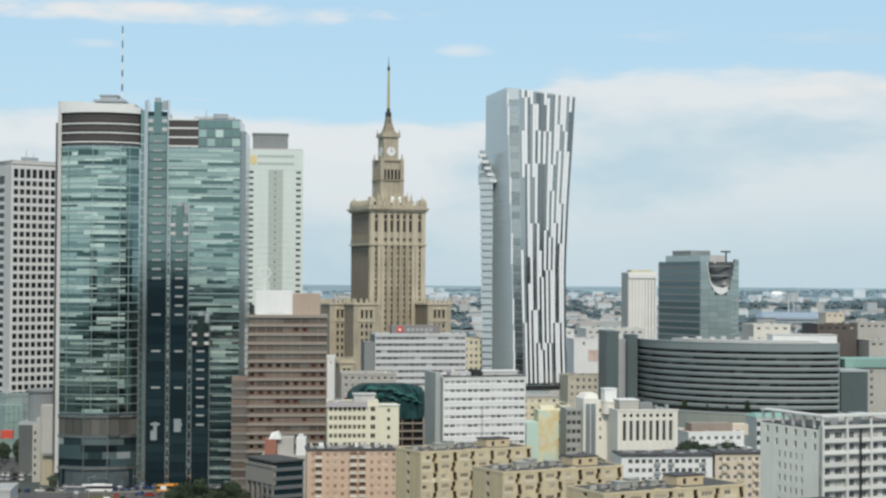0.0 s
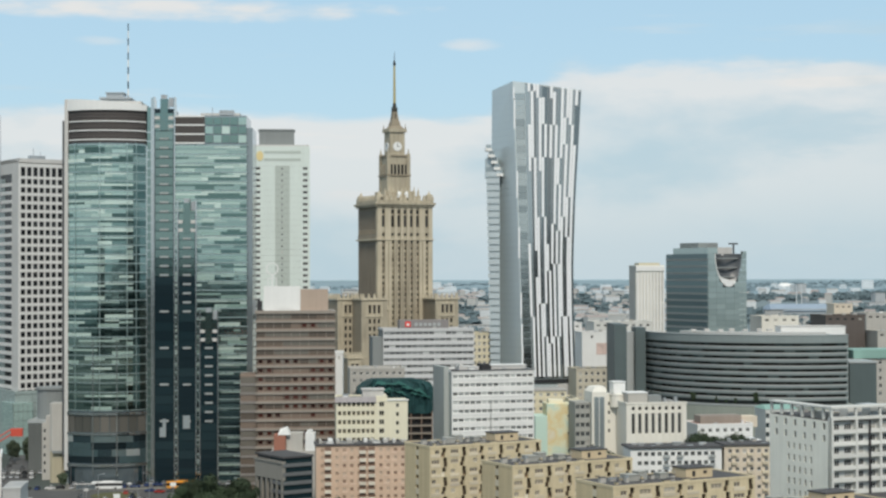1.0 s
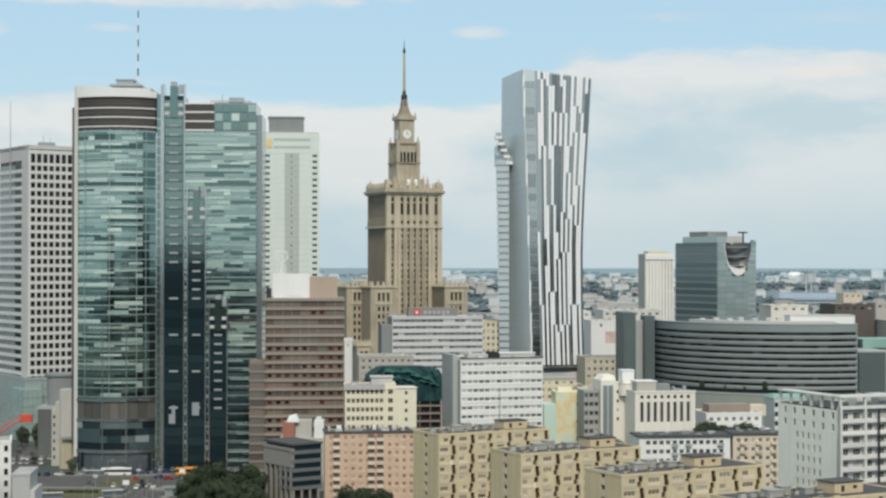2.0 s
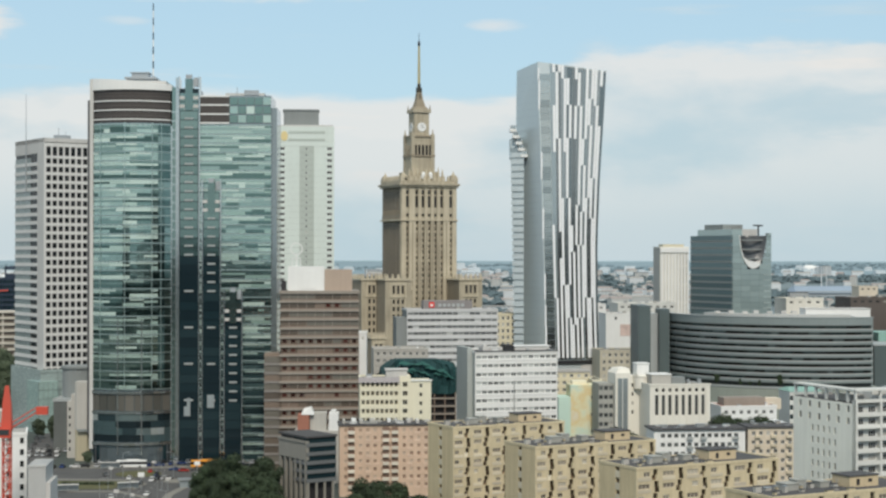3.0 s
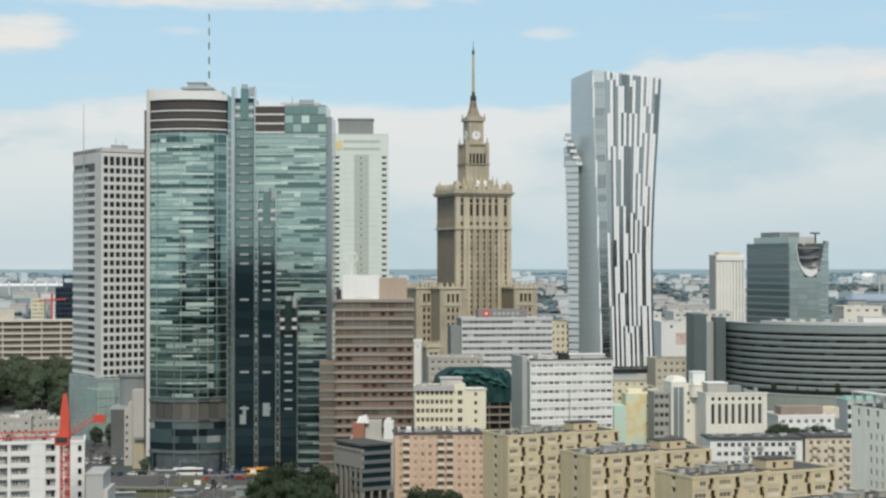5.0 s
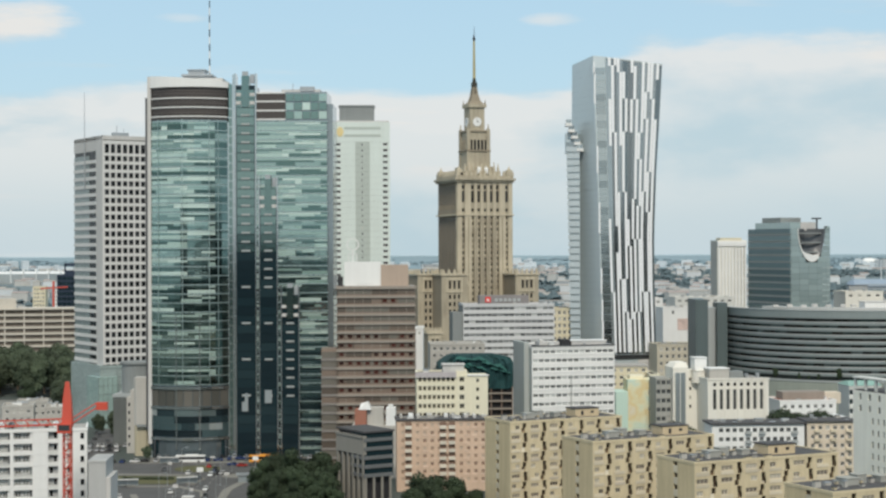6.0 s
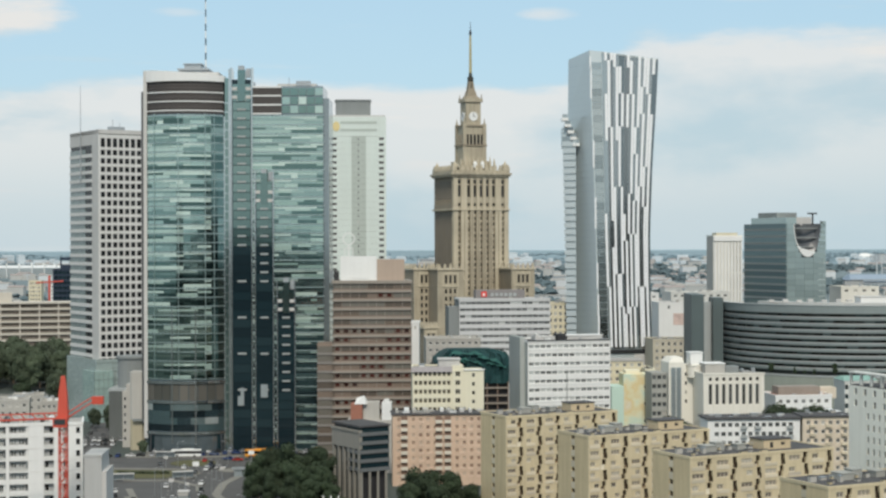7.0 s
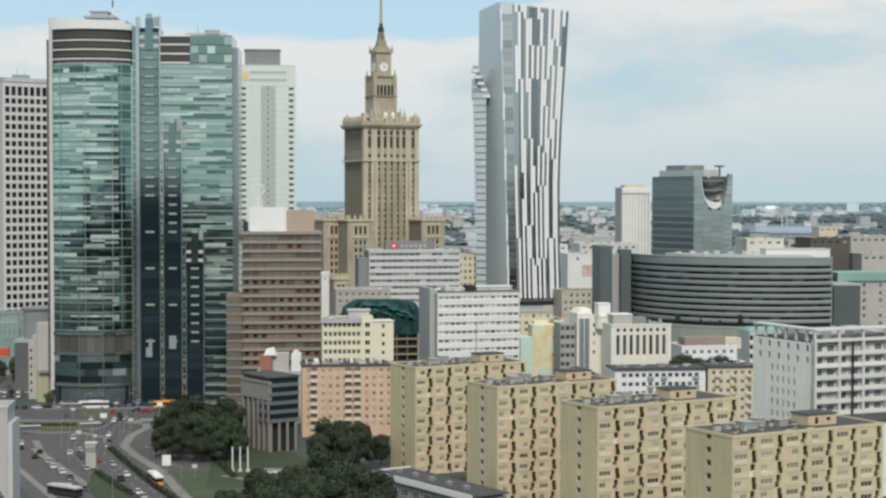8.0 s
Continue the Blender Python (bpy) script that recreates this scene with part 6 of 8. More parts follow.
for i in range(4):
    part("window", window_mesh(1.0, 1.5, PANE, WHITE_WARM, 0), None, t, at=(-3.4, 14.42, 23 + i * 3.6))
g = Geo()
grid_wall(g, t, 6.2, 6.4, 3.6, 8, 3, 1.6, 1.7, 1.0, t=0.4, m=Matrix.Translation((-17, 14, 0)), glass=PANE, frame_mat=GREY_CONC)
g.box(-17, -10.8, 14, 14.4, 0, 6.4)
part("rear_wing", g, REAR_GREY, t, "grey rear wing with windows")
part("rear_wing_body", Geo().box(-16.6, -11.0, 14.42, 26, 0, 35.2), REAR_GREY, t)
part("rear_terrace", Geo().box(-17.5, -8, 6, 13.9, 0, 15).box(-17.8, -7.8, 5.8, 13.9, 15, 15.5), CONC, t, "low grey terrace")

# long white flats and beige flats beside them
t = slab("apartment_block", "white apartment block with grouped windows and a dark roof", "apartment block", pose(86.0, 560, 0, 0, 0, 4), 32.0, 12.0, 26.0, 3.1,
         12, 1.5, 1.4, 0.9, WHITE, PANE, GREY_CONC, edge=2.0, clutter=12, seed=8, parapet=0.4)
for i in range(8):
    for x in (11.4, 16.2, 27.4):
        part("balcony", Geo().box(x, x + 2.2, -1.0, -0.05, 1.5 + i * 3.1, 2.4 + i * 3.1), STEEL, t, "grey balcony")
part("eave", Geo().box(-0.6, 32.6, -0.7, 12.5, 26.4, 27.0), ROOF, t)
t = slab("apartment_block", "beige apartment block with rows of small balconies", "apartment block", pose(118.8, 562, 0, 0, 0, 4), 17.0, 12.0, 26.6, 3.1,
         6, 1.3, 1.4, 0.9, BEIGE, PANE, WHITE, edge=0.8, clutter=5, seed=18, parapet=0.4)
for i in range(8):
    for x in (2.4, 8.0, 13.4):
        part("balcony", Geo().box(x, x + 2.0, -0.9, -0.05, 1.9 + i * 3.1, 2.8 + i * 3.1), BALC, t)
part("eave", Geo().box(-0.3, 17.5, -0.6, 12.5, 27.0, 27.5), ROOF, t)

# pale concrete block with deep loggias
t = thing("apartment_block", "pale grey concrete apartment block with long loggias", "apartment block", pose(130.6, 470, 0, 0, 0, 21))
L, D, H, fh = 44.0, 31.0, 43.5, 3.5
g = Geo()
m = left_side(D)
# six windows in each of the top storeys, five narrow ones close together below
grid_wall(g, t, D, 36.5, fh, 2, 6, 1.35, 1.9, 0.9, t=0.4, m=m, glass=PANE_SIDE, frame_mat=GREY_CONC, edge=1.2, bars=0)
grid_wall(g, t, 14.4, 5, fh, 9, 5, 1.0, 1.9, 0.9, t=0.4, m=m @ Matrix.Translation((8.2, 0, 0)), glass=PANE_SIDE, frame_mat=GREY_CONC, edge=0.2, bars=0)
for i in range(9):
    g.box(0, 8.2, 0, 0.4, 5 + i * fh, 5 + (i + 1) * fh, 0, m).box(22.6, D, 0, 0.4, 5 + i * fh, 5 + (i + 1) * fh, 0, m)
g.box(0, 8.2, 0, 0.4, 0, 5, 0, m).box(8.2, 22.6, 0, 0.4, 0, 5, 0, m).box(22.6, D, 0, 0.4, 0, 5, 0, m)
part("side_wall", g, END_PALE, t, "pale end wall with small windows, brightened as if lit")
part("core", Geo().box(0.42, L, 1.6, D, 0, H - 0.2), GREY_PALE, t)
for i in range(12):
    z = 1.5 + i * fh
    part("loggia_slab", Geo().box(0, L, 0, 1.7, z - 0.25, z), GREY_PALE, t)
    part("loggia_parapet", Geo().box(0.5, L, 0.0, 0.2, z, z + 1.0), BALC_GREY, t)
    for j in range(10):
        part("window", window_mesh(2.6, 1.9, PANE, WHITE, 2), None, t, at=(1.2 + j * 4.3, 1.5, z + 0.8))
for j in range(6):
    part("loggia_pier", Geo().box(j * 8.6, j * 8.6 + 0.7, -0.15, 1.7, 0, H + 1.0), GREY_PALE, t)
part("drainpipe", Geo().tube(13.4, -0.3, 8, H, 0.35), DARK, t)
deck = part("roof", Geo().box(0.3, L, 0.3, D - 0.3, H - 0.1, H + 0.3), ROOF, t)
# an open frame of slabs and posts round the roof terrace
for j in range(6):
    part("roof_post", Geo().box(j * 8.6, j * 8.6 + 0.7, 0.1, 0.8, H + 0.3, H + 3.9), GREY_PALE, t)
    part("roof_post", Geo().box(0.1, 0.8, 4 + j * 5.2, 4.7 + j * 5.2, H + 0.3, H + 3.8), GREY_PALE, t)
part("roof_canopy", Geo().box(-0.2, L, -0.3, 3.4, H + 3.7, H + 4.3), GREY_PALE, t, "pale slab over the roof terrace")
part("roof_canopy", Geo().box(-0.2, 3.0, 3.4, D, H + 3.7, H + 4.2), GREY_PALE, t, "pale slab over the roof terrace")
part("terrace_wall", Geo().box(0.0, L, 0.0, 0.3, H + 0.3, H + 1.3), GREY_PALE, t)
for j in range(5):
    part("roof_house", Geo().box(2 + j * 8, 7 + j * 8, 5.5, 12, H + 0.3, H + 2.3 + (j % 3) * 0.8), [CONC, GREY_PALE, STEEL][j % 3], t)
roof_clutter(deck, L, D, H + 0.3, 10, 3)
part("low_wing", Geo().box(6, 40, -13, -1, 0, 21.6).box(5.6, 40.4, -13.4, -0.6, 21.6, 22.2, 1), [WHITE, ROOF], t, "low pale wing with a dark roof")

# salmon flats
t = slab("apartment_block", "salmon-pink rendered apartment block with white balconies", "apartment block", pose(-22.6, 586, 0, 0, 0, 4), 33.2, 12.0, 25.0, 2.78,
         12, 1.25, 1.35, 0.85, PINK, PANE_PINK, PINK, edge=0.9, clutter=8, seed=6, parapet=0.35)
for i in range(8):
    for x in (3.0, 15.4, 18.6):
        part("balcony", Geo().box(x, x + 2.3, -1.1, -0.05, 3.0 + i * 2.78, 4.1 + i * 2.78), BALC_WHITE, t, "white balcony front")
        # a flat dark panel carries the loggia's shade in its colour
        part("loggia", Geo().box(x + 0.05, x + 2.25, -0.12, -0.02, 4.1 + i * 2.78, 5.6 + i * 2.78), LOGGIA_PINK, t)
part("eave", Geo().box(-0.5, 33.7, -0.5, 12.5, 25.4, 25.9), ROOF, t)
rr = random.Random(61)
for i in range(8):
    for x in (9.6, 12.6, 24.4, 27.2, 30.4):
        if rr.random() < 0.6:
            part("window_panel", Geo().box(x - 0.2, x + 1.6, -0.14, -0.01, 3.0 + i * 2.78, 3.8 + i * 2.78), BALC_PINK, t)
for i in range(10):
    x = 1.5 + i * 3.2 + rr.uniform(-0.8, 0.8)
    part("roof_chimney", Geo().box(x, x + rr.uniform(0.8, 1.8), 2 + rr.uniform(0, 5), 9, 25.9, 26.5 + rr.uniform(0, 0.9)), rr.choice((WHITE, PALE_CONC, CONC)), t)

SLATE_BAND = mat("slate_band", (0.13, 0.14, 0.145), 0.7, vary=0.12, streak=0.1)
# dark glazed corner office with a stone colonnade along its side
t = thing("office_block", "low dark glass office with a stone colonnade", "office block", pose(-32.3, 550, 0, 0, 0, 33))
D, L = 19.0, 11.5
m = left_side(D)
for i in range(5):
    part("band", Geo().box(0, L, -0.3, 9, 10.0 + i * 3.0, 11.2 + i * 3.0), SLATE_BAND, t)
    part("band_window", Geo().box(0.3, L, 0.1, 9, 11.2 + i * 3.0, 13.0 + i * 3.0), GLASS_DARK, t)
part("roof", Geo().box(-0.3, L + 0.3, -0.5, D, 25.0, 25.6), ROOF, t)
part("body", Geo().box(0.9, L, 9, D, 0, 25).box(0.9, L, 1.6, 9, 0, 10), DARK, t)
for i in range(4):
    part("column", Geo().tube(0.8 + i * 3.2, 0.2, 0, 10.0, 0.5, 0.45, 12), STONE_GREY, t, "round stone column")
part("arcade_beam", Geo().box(0, D, -0.2, 1.0, 17.6, 23.2, 0, m).box(-0.3, D + 0.1, -0.5, 1.0, 23.2, 24.0, 0, m), STONE_GREY, t, "stone beam of the colonnade")
for i in range(6):
    part("pier", Geo().box(0.2 + i * 3.5, 1.3 + i * 3.5, -0.1, 0.9, 0, 17.6, 0, m), STONE_GREY, t, "tall stone pier")
part("arcade_glazing", Geo().box(0.2, D - 0.4, 0.75, 0.9, 0, 17.6, 0, m), GLASS_DARK, t, "dark glazing behind the piers")

# stair houses behind it
t = thing("service_block", "low block with brick-red, grey and white roof houses", "service block", pose(-41, 620, 0))
part("wall", Geo().box(0, 17, 0, 14, 0, 20), CONC, t)
part("stair_house", Geo().box(1.2, 5.6, 0.4, 8, 20, 26), BRICK, t, "brick-red stair house")
part("hood", Geo().loft([[(2.6, 0.2, 26), (7.4, 0.2, 26), (7.4, 7, 26), (2.6, 7, 26)], [(3.6, 1, 28.4), (6.2, 0.6, 29.2), (6.2, 6, 28.8), (3.6, 6, 28)]]), WHITE, t, "white roof hood")
part("stair_house", Geo().box(5.8, 12.0, 2, 10, 20, 26.5), CONC, t, "grey stair house")
part("stair_house", Geo().box(13, 16.6, 0.5, 9, 20, 26.5).box(13.8, 15.6, 0.8, 6, 26.5, 27.6), WHITE, t, "white stair house")

# small buildings between the larger ones
t = slab("apartment_block", "narrow white house gable beside the bronze block", "house", pose(-18.8, 700, 0), 3.2, 14, 52.6, 3.3, 1, 0.9, 1.3, 1, WHITE, PANE, WHITE, clutter=0, rows=1)
t = slab("office_block", "low beige office with a flat pale roof", "office block", pose(-14, 780, 0, 0, 0, 4), 26, 20, 41, 3.3, 8, 1.6, 1.5, 1, CONC, PANE, WHITE, clutter=4, seed=40, rows=5, roof=ROOF_PALE)
t = slab("apartment_block", "pale yellow tenement behind the leaning tower", "tenement", pose(48, 910, 0, 0, 0, 4), 18, 20, 53, 3.6, 6, 1.5, 2.0, 1, PALE_CREAM, PANE, WHITE, clutter=2, seed=41, rows=7)
t = slab("tenement", "cream tenement with a flat roof behind the offices", "tenement", pose(106, 880, 0, 0, 0, 6), 24, 20, 34.5, 3.8, 7, 1.6, 2.0, 1, OLIVE, PANE, WHITE, clutter=3, seed=42, rows=6, roof=DARK)
t = slab("department_store", "white store block with a large blank sign wall", "store", pose(124, 1000, 0, 0, 0, 6), 24, 20, 50, 4.2, 2, 1.6, 2.0, 1, WHITE, PANE, WHITE, clutter=6, seed=43, rows=1)
part("poster", Geo().box(9, 16, -0.2, 0, 37, 44), BRICK_PALE, t, "faded red poster")
t = slab("office_block", "low white building with a red-brown roof terrace", "office block", pose(131, 672, 0, 0, 0, 8), 24, 18, 23.5, 3.6, 7, 1.6, 1.6, 1, WHITE, PANE, WHITE, clutter=4, seed=45, roof=BRICK)
part("roof_house", Geo().box(4, 22, 8, 16, 23.5, 27.0).box(22, 29, 8, 15, 22, 26.5, 1), [BROWN_LIGHT, BEIGE], t, "brick roof storey")
t = thing("market_hall", "white flat-roofed hall with a grey side wing", "hall", pose(124, 640, 0, 0, 0, 6))
part("wall", Geo().box(13, 27, 0, 12, 0, 19).box(12.5, 27.5, -0.5, 12.5, 19, 20.6), WHITE, t)
part("side_wing", Geo().box(-1, 13, 0.3, 12, 0, 18.4).box(-1.2, 12.5, 0.1, 12, 18.4, 19.2, 1), [CONC, ROOF_PALE], t, "blank grey side wing")
t = slab("office_block", "low grey hall with a green copper roof", "hall", pose(166, 700, 0, 0, 0, 6), 14, 14, 27, 4, 6, 3.2, 2.2, 1, GREY_PALE, GLASS_DARK, WHITE, clutter=0)
part("green_roof", Geo().loft([[(-0.4, -0.4, 27.9), (14.4, -0.4, 27.9), (14.4, 14.4, 27.9), (-0.4, 14.4, 27.9)], [(1, 5, 29.4), (13, 5, 29.4), (13, 9, 29.4), (1, 9, 29.4)]]), ROOF_GREEN, t, "green copper roof")
t = slab("office_block", "green-roofed grey office beside the curved block", "office block", pose(234, 800, 0, 0, 0, 6), 44, 20, 44, 3.8, 5, 1.6, 2.0, 1, CONC, PANE, WHITE, clutter=3, seed=48, rows=6)
part("green_roof", Geo().box(-0.8, 45, -0.9, 20, 44.4, 48.6), ROOF_GREEN, t, "green copper roof edge")

# low roofs in the garden quarter
for x, y, w, d, h in ((-196, 700, 13, 16, 19.5), (-182, 716, 10, 14, 17.5), (-206, 760, 14, 14, 16)):
    slab("house", "low pale house with a cluttered flat roof among trees", "house", pose(x, y, 0, 0, 0, 12), w, d, h, 3.4, 4, 1.3, 1.5, 1, CONC, PANE, WHITE, clutter=6, seed=int(-x), roof=ROOF_PALE, rows=3)
GABLE = mat("grey_gable", (0.42, 0.43, 0.425), 0.85, vary=0.08, streak=0.08, bump=0.2)
# ---- the row of ochre apartment blocks ----
def ochre_block(m, L=40.0):
    t = thing("apartment_block", "ochre-yellow apartment block with zigzag columns of dark loggias", "apartment block", m, "ochre apartment blocks in a row")
    D, H, fh, bays = 17.0, 33.0, 3.0, 6
    pitch = L / bays
    g = Geo()
    part("core", Geo().box(0.42, L - 0.4, 1.1, D, 0, H - 0.1), LOGGIA, t, "inner wall of the loggias, shade painted dark")
    r = random.Random(2)
    wide = pitch - 3.9
    win = window_mesh(wide, 1.25, PANE_FLAT, BEIGE, 2)
    win2 = window_mesh(wide * 0.55, 1.25, PANE_FLAT, BALC_WHITE, 1)
    for i in range(11):
        z = i * fh
        x = 0.0
        for j in range(bays):
            w0 = j * pitch + 0.6
            w1 = w0 + wide
            # the loggia opening steps sideways by half storeys
            base = w1 + 0.55
            steps = (0.0, 0.42, 0.85, 0.75)
            o1, o2 = steps[(2 * i + 2 * (j % 2)) % 4], steps[(2 * i + 1 + 2 * (j % 2)) % 4]
            lo, hi = base, base + 2.15
            g.box(lo + o1, lo + o1 + 1.3, 0, 0.6, z, z + 0.12)
            for o, za, zb in ((o1, z, z + fh / 2), (o2, z + fh / 2, z + fh)):
                if o > 0.01:
                    g.box(lo, lo + o, 0, 0.6, za, zb)
                g.box(lo + o + 1.3, hi, 0, 0.6, za, zb)
            g.box(x, w0, 0, 0.6, z, z + fh)
            g.box(w0, w1, 0, 0.6, z, z + 1.1).box(w0, w1, 0, 0.6, z + 2.35, z + fh)
            k = r.random()
            if k < 0.6:
                part("window", win, None, t, at=(w0, 0.16, z + 1.1))
            else:
                dx0 = 0.0 if k < 0.8 else wide * 0.45
                part("window", win2, None, t, at=(w0 + dx0, 0.16, z + 1.1))
                g.box(w0 + (wide * 0.55 if k < 0.8 else 0.0), w1 - (0.0 if k < 0.8 else wide * 0.55), 0, 0.6, z + 1.1, z + 2.35)
            g.box(w1, lo, 0, 0.6, z, z + fh)
            if r.random() < 0.8:
                h = r.choice((0.8, 0.95, 0.95))
                mt = r.choice((BALC, BALC, BALC, BALC, BALC_DULL, BALC_LIGHT))
                part("balcony_panel", Geo().box(w0 - 0.2, w1 + 0.2, -0.13, -0.01, z + 0.1, z + 0.1 + h), mt, t)
            k = r.random()
            if k < 0.30:
                part("loggia_rail", Geo().box(lo + 0.03, hi - 0.03, 0.62, 0.7, z + 0.05, z + 0.75), r.choice((BALC_DULL, BROWN_RAIL)), t)
            elif k < 0.34:
                part("loggia_screen", Geo().box(lo + o1 + 0.02, lo + o1 + 1.28, 0.2, 0.3, z + 0.02, z + fh / 2 - 0.02), BALC_LIGHT, t, "pale screen closing a loggia")
            x = hi
        g.box(x, L, 0, 0.6, z, z + fh)
    part("wall", g, YELLOW, t, "ochre rendered front")
    # the end: two blank walls with a recessed bay of small balconies
    m2 = left_side(D)
    part("end_wall", Geo().box(0, 7.6, 0, 0.4, 0, H, 0, m2), YELLOW_SIDE, t, "blank ochre end wall")
    part("end_wall", Geo().box(9.4, D - 0.6, 0, 0.4, 0, H, 0, m2), YELLOW_SIDE, t, "blank ochre end wall")
    for i in range(11):
        part("end_balcony", Geo().box(7.6, 9.4, 0.0, 0.15, i * fh + 0.25, i * fh + 1.95, 0, m2), BALC, t, "small pale end balcony")
        part("end_slab", Geo().box(7.6, 9.4, 0.1, 1.4, i * fh, i * fh + 0.2, 0, m2), YELLOW_SIDE, t)
    part("far_end_wall", Geo().box(L - 0.4, L, 0.6, D, 0, H), YELLOW, t)
    part("parapet", Geo().box(-0.1, L + 0.1, -0.1, 0.4, H, H + 0.7).box(-0.1, 0.4, 0.4, D, H, H + 0.7).box(L - 0.4, L + 0.1, 0.4, D, H, H + 0.7).box(-0.1, L + 0.1, D, D + 0.3, H, H + 0.7), YELLOW, t)
    deck = part("roof", Geo().box(0.4, L - 0.4, 0.4, D, H - 0.1, H + 0.45), ROOF, t, "dark bitumen roof")
    lift = part("lift_house", Geo().box(26, 34.5, 5, 11, H + 0.4, H + 2.9), LIFT, t, "ochre lift house")
    part("roof", Geo().box(25.8, 34.7, 4.8, 11.2, H + 2.9, H + 3.2), ROOF, lift, "dark roof of the lift house")
    part("door", Geo().box(28, 28.9, 4.9, 4.98, H + 0.9, H + 2.3), DARK, lift)
    part("window", Geo().box(31.5, 32.6, 4.9, 4.98, H + 1.5, H + 2.2), DARK, lift)
    rr = random.Random(5)
    for i in range(15):
        x, y = 1.5 + i * 1.5 + rr.uniform(-0.5, 0.5), rr.uniform(1.2, 10.5)
        w, h = rr.uniform(0.6, 1.9), rr.uniform(0.4, 1.4)
        part("roof_vent", Geo().box(x, x + w, y, y + 1.0, H + 0.45, H + 0.45 + h).box(x - 0.1, x + w + 0.1, y - 0.1, y + 1.1, H + 0.45 + h, H + 0.6 + h, 1), [rr.choice((CONC, ROOF_PALE, YELLOW, BALC_WHITE)), rr.choice((METAL, ROOF))], deck)
    for x, y, w, d, h in ((9.6, 7.2, 3.6, 3.8, 1.5), (13.6, 8.4, 2.6, 3.0, 2.0), (20.0, 8, 2.6, 3, 1.3)):
        part("duct_house", Geo().box(x, x + w, y, y + d, H + 0.4, H + 0.4 + h).box(x - 0.15, x + w + 0.15, y - 0.15, y + d + 0.15, H + 0.4 + h, H + 0.6 + h), REAR_GREY, deck, "grey duct housing")
    for i in range(4):
        part("roof_aerial", Geo().tube(5 + i * 9, 6, H, H + 2.6 + i % 2, 0.05, n=5).box(4.5 + i * 9, 5.5 + i * 9, 5.97, 6.03, H + 2.2, H + 2.3), METAL, deck)
    return t


BALC_DULL = mat("dull_grey_panel", (0.47, 0.42, 0.34), 0.85, vary=0.15, rnd=0.1)
BALC_LIGHT = mat("cream_panel", (0.66, 0.61, 0.49), 0.8, vary=0.08, rnd=0.1)
BROWN_RAIL = mat("brown_loggia_rail", (0.20, 0.14, 0.085), 0.8, vary=0.2, rnd=0.3)
LIFT = mat("ochre_lift_house", (0.54, 0.44, 0.29), 0.88, vary=0.12, streak=0.1)
# the loggias' shade is put into the dark colour of their back wall
LOGGIA = mat("loggia_shade_wall", (0.075, 0.052, 0.033), 0.85, vary=0.15)
first = ochre_block(pose(15.4, 503, 0, 0, 0, 26))
copy_thing(first, pose(36.5, 451, 0, 0, 0, 26))
longer = ochre_block(pose(58.0, 406, 0, 0, 0, 26), 44.4)
copy_thing(longer, pose(80.8, 356, 0, 0, 0, 26))


LOGGIA_GREY = mat("grey_loggia_wall", (0.36, 0.37, 0.365), 0.85, vary=0.12)


# ---- lower left: white block under repair, grey gable and a red crane ----
t = thing("apartment_block", "white apartment block with grey loggias under repair", "apartment block", pose(-108.3, 376, 0, 0, 0, 12))
L, D, H, fh, floors = 22.0, 12.0, 44.7, 2.68, 16
part("core", Geo().box(0.1, L - 0.1, 1.0, D, 0, H), LOGGIA_GREY, t, "grey back wall of the loggias")
g = Geo()
runs = ((0.0, 1.2), (4.6, 5.4), (9.6, 13.2), (15.4, 17.4), (18.7, L))
cuts = sorted({0.0, L} | {v for run in runs for v in run})
for i in range(floors):
    z = H - (i + 1) * fh
    for a, b in zip(cuts, cuts[1:]):
        g.box(a, b, 0, 1.0, z, z + 0.26)
        if (a, b) in runs:
            g.box(a, b, 0, 1.0, z + 0.26, z + fh)
g.box(0, L, 0, 1.0, 0, H - floors * fh)
part("wall", g, WHITE_OFF, t, "white wall panels")
r = random.Random(23)
for i in range(floors):
    z = H - (i + 1) * fh
    for a, b in ((1.2, 4.6), (5.4, 9.6)):
        part("loggia_front", Geo().box(a + 0.02, b - 0.02, 0.05, 0.15, z + 0.3, z + r.choice((0.9, 1.05, 1.15))), r.choice((BALC_GREY, WHITE_OFF, BALC_GREY)), t, "pale loggia front")
        w = (b - a) / 3
        for q in range(2):
            part("window", window_mesh(w, 1.35, PANE_SIDE, WHITE, 1), None, t, at=(a + 0.25 + q * (w + 0.35), 0.9, z + 1.0))
        part("loggia_screen", Geo().box(b - 0.5, b - 0.08, 0.2, 0.3, z + 0.3, z + fh - 0.04), r.choice((DARK_STEEL, DARK_STEEL, GREY_CONC, WHITE)), t)
    part("loggia_front", Geo().box(13.22, 15.38, 0.05, 0.15, z + 0.3, z + 1.0), r.choice((BALC_GREY, WHITE_OFF)), t, "pale loggia front")
    part("window", window_mesh(0.9, 1.5, PANE_DARK, WHITE, 0), None, t, at=(13.4 + r.choice((0, 0.9)), 0.9, z + 0.9))
    part("panel", Geo().box(9.8, 13.0, -0.10, 0.0, z + 0.12, z + fh - 0.06), WHITE, t, "white wall panel")
    part("window", window_mesh(1.0, 1.5, PANE_DARK, WHITE, 0), None, t, at=(20.4, -0.09, z + 0.8))
    part("window", window_mesh(1.1, 1.4, PANE, WHITE, 1), None, t, at=(17.5, 0.9, z + 0.9))
part("roof", Geo().box(0, L, 0, D, H, H + 0.5), ROOF_PALE, t)
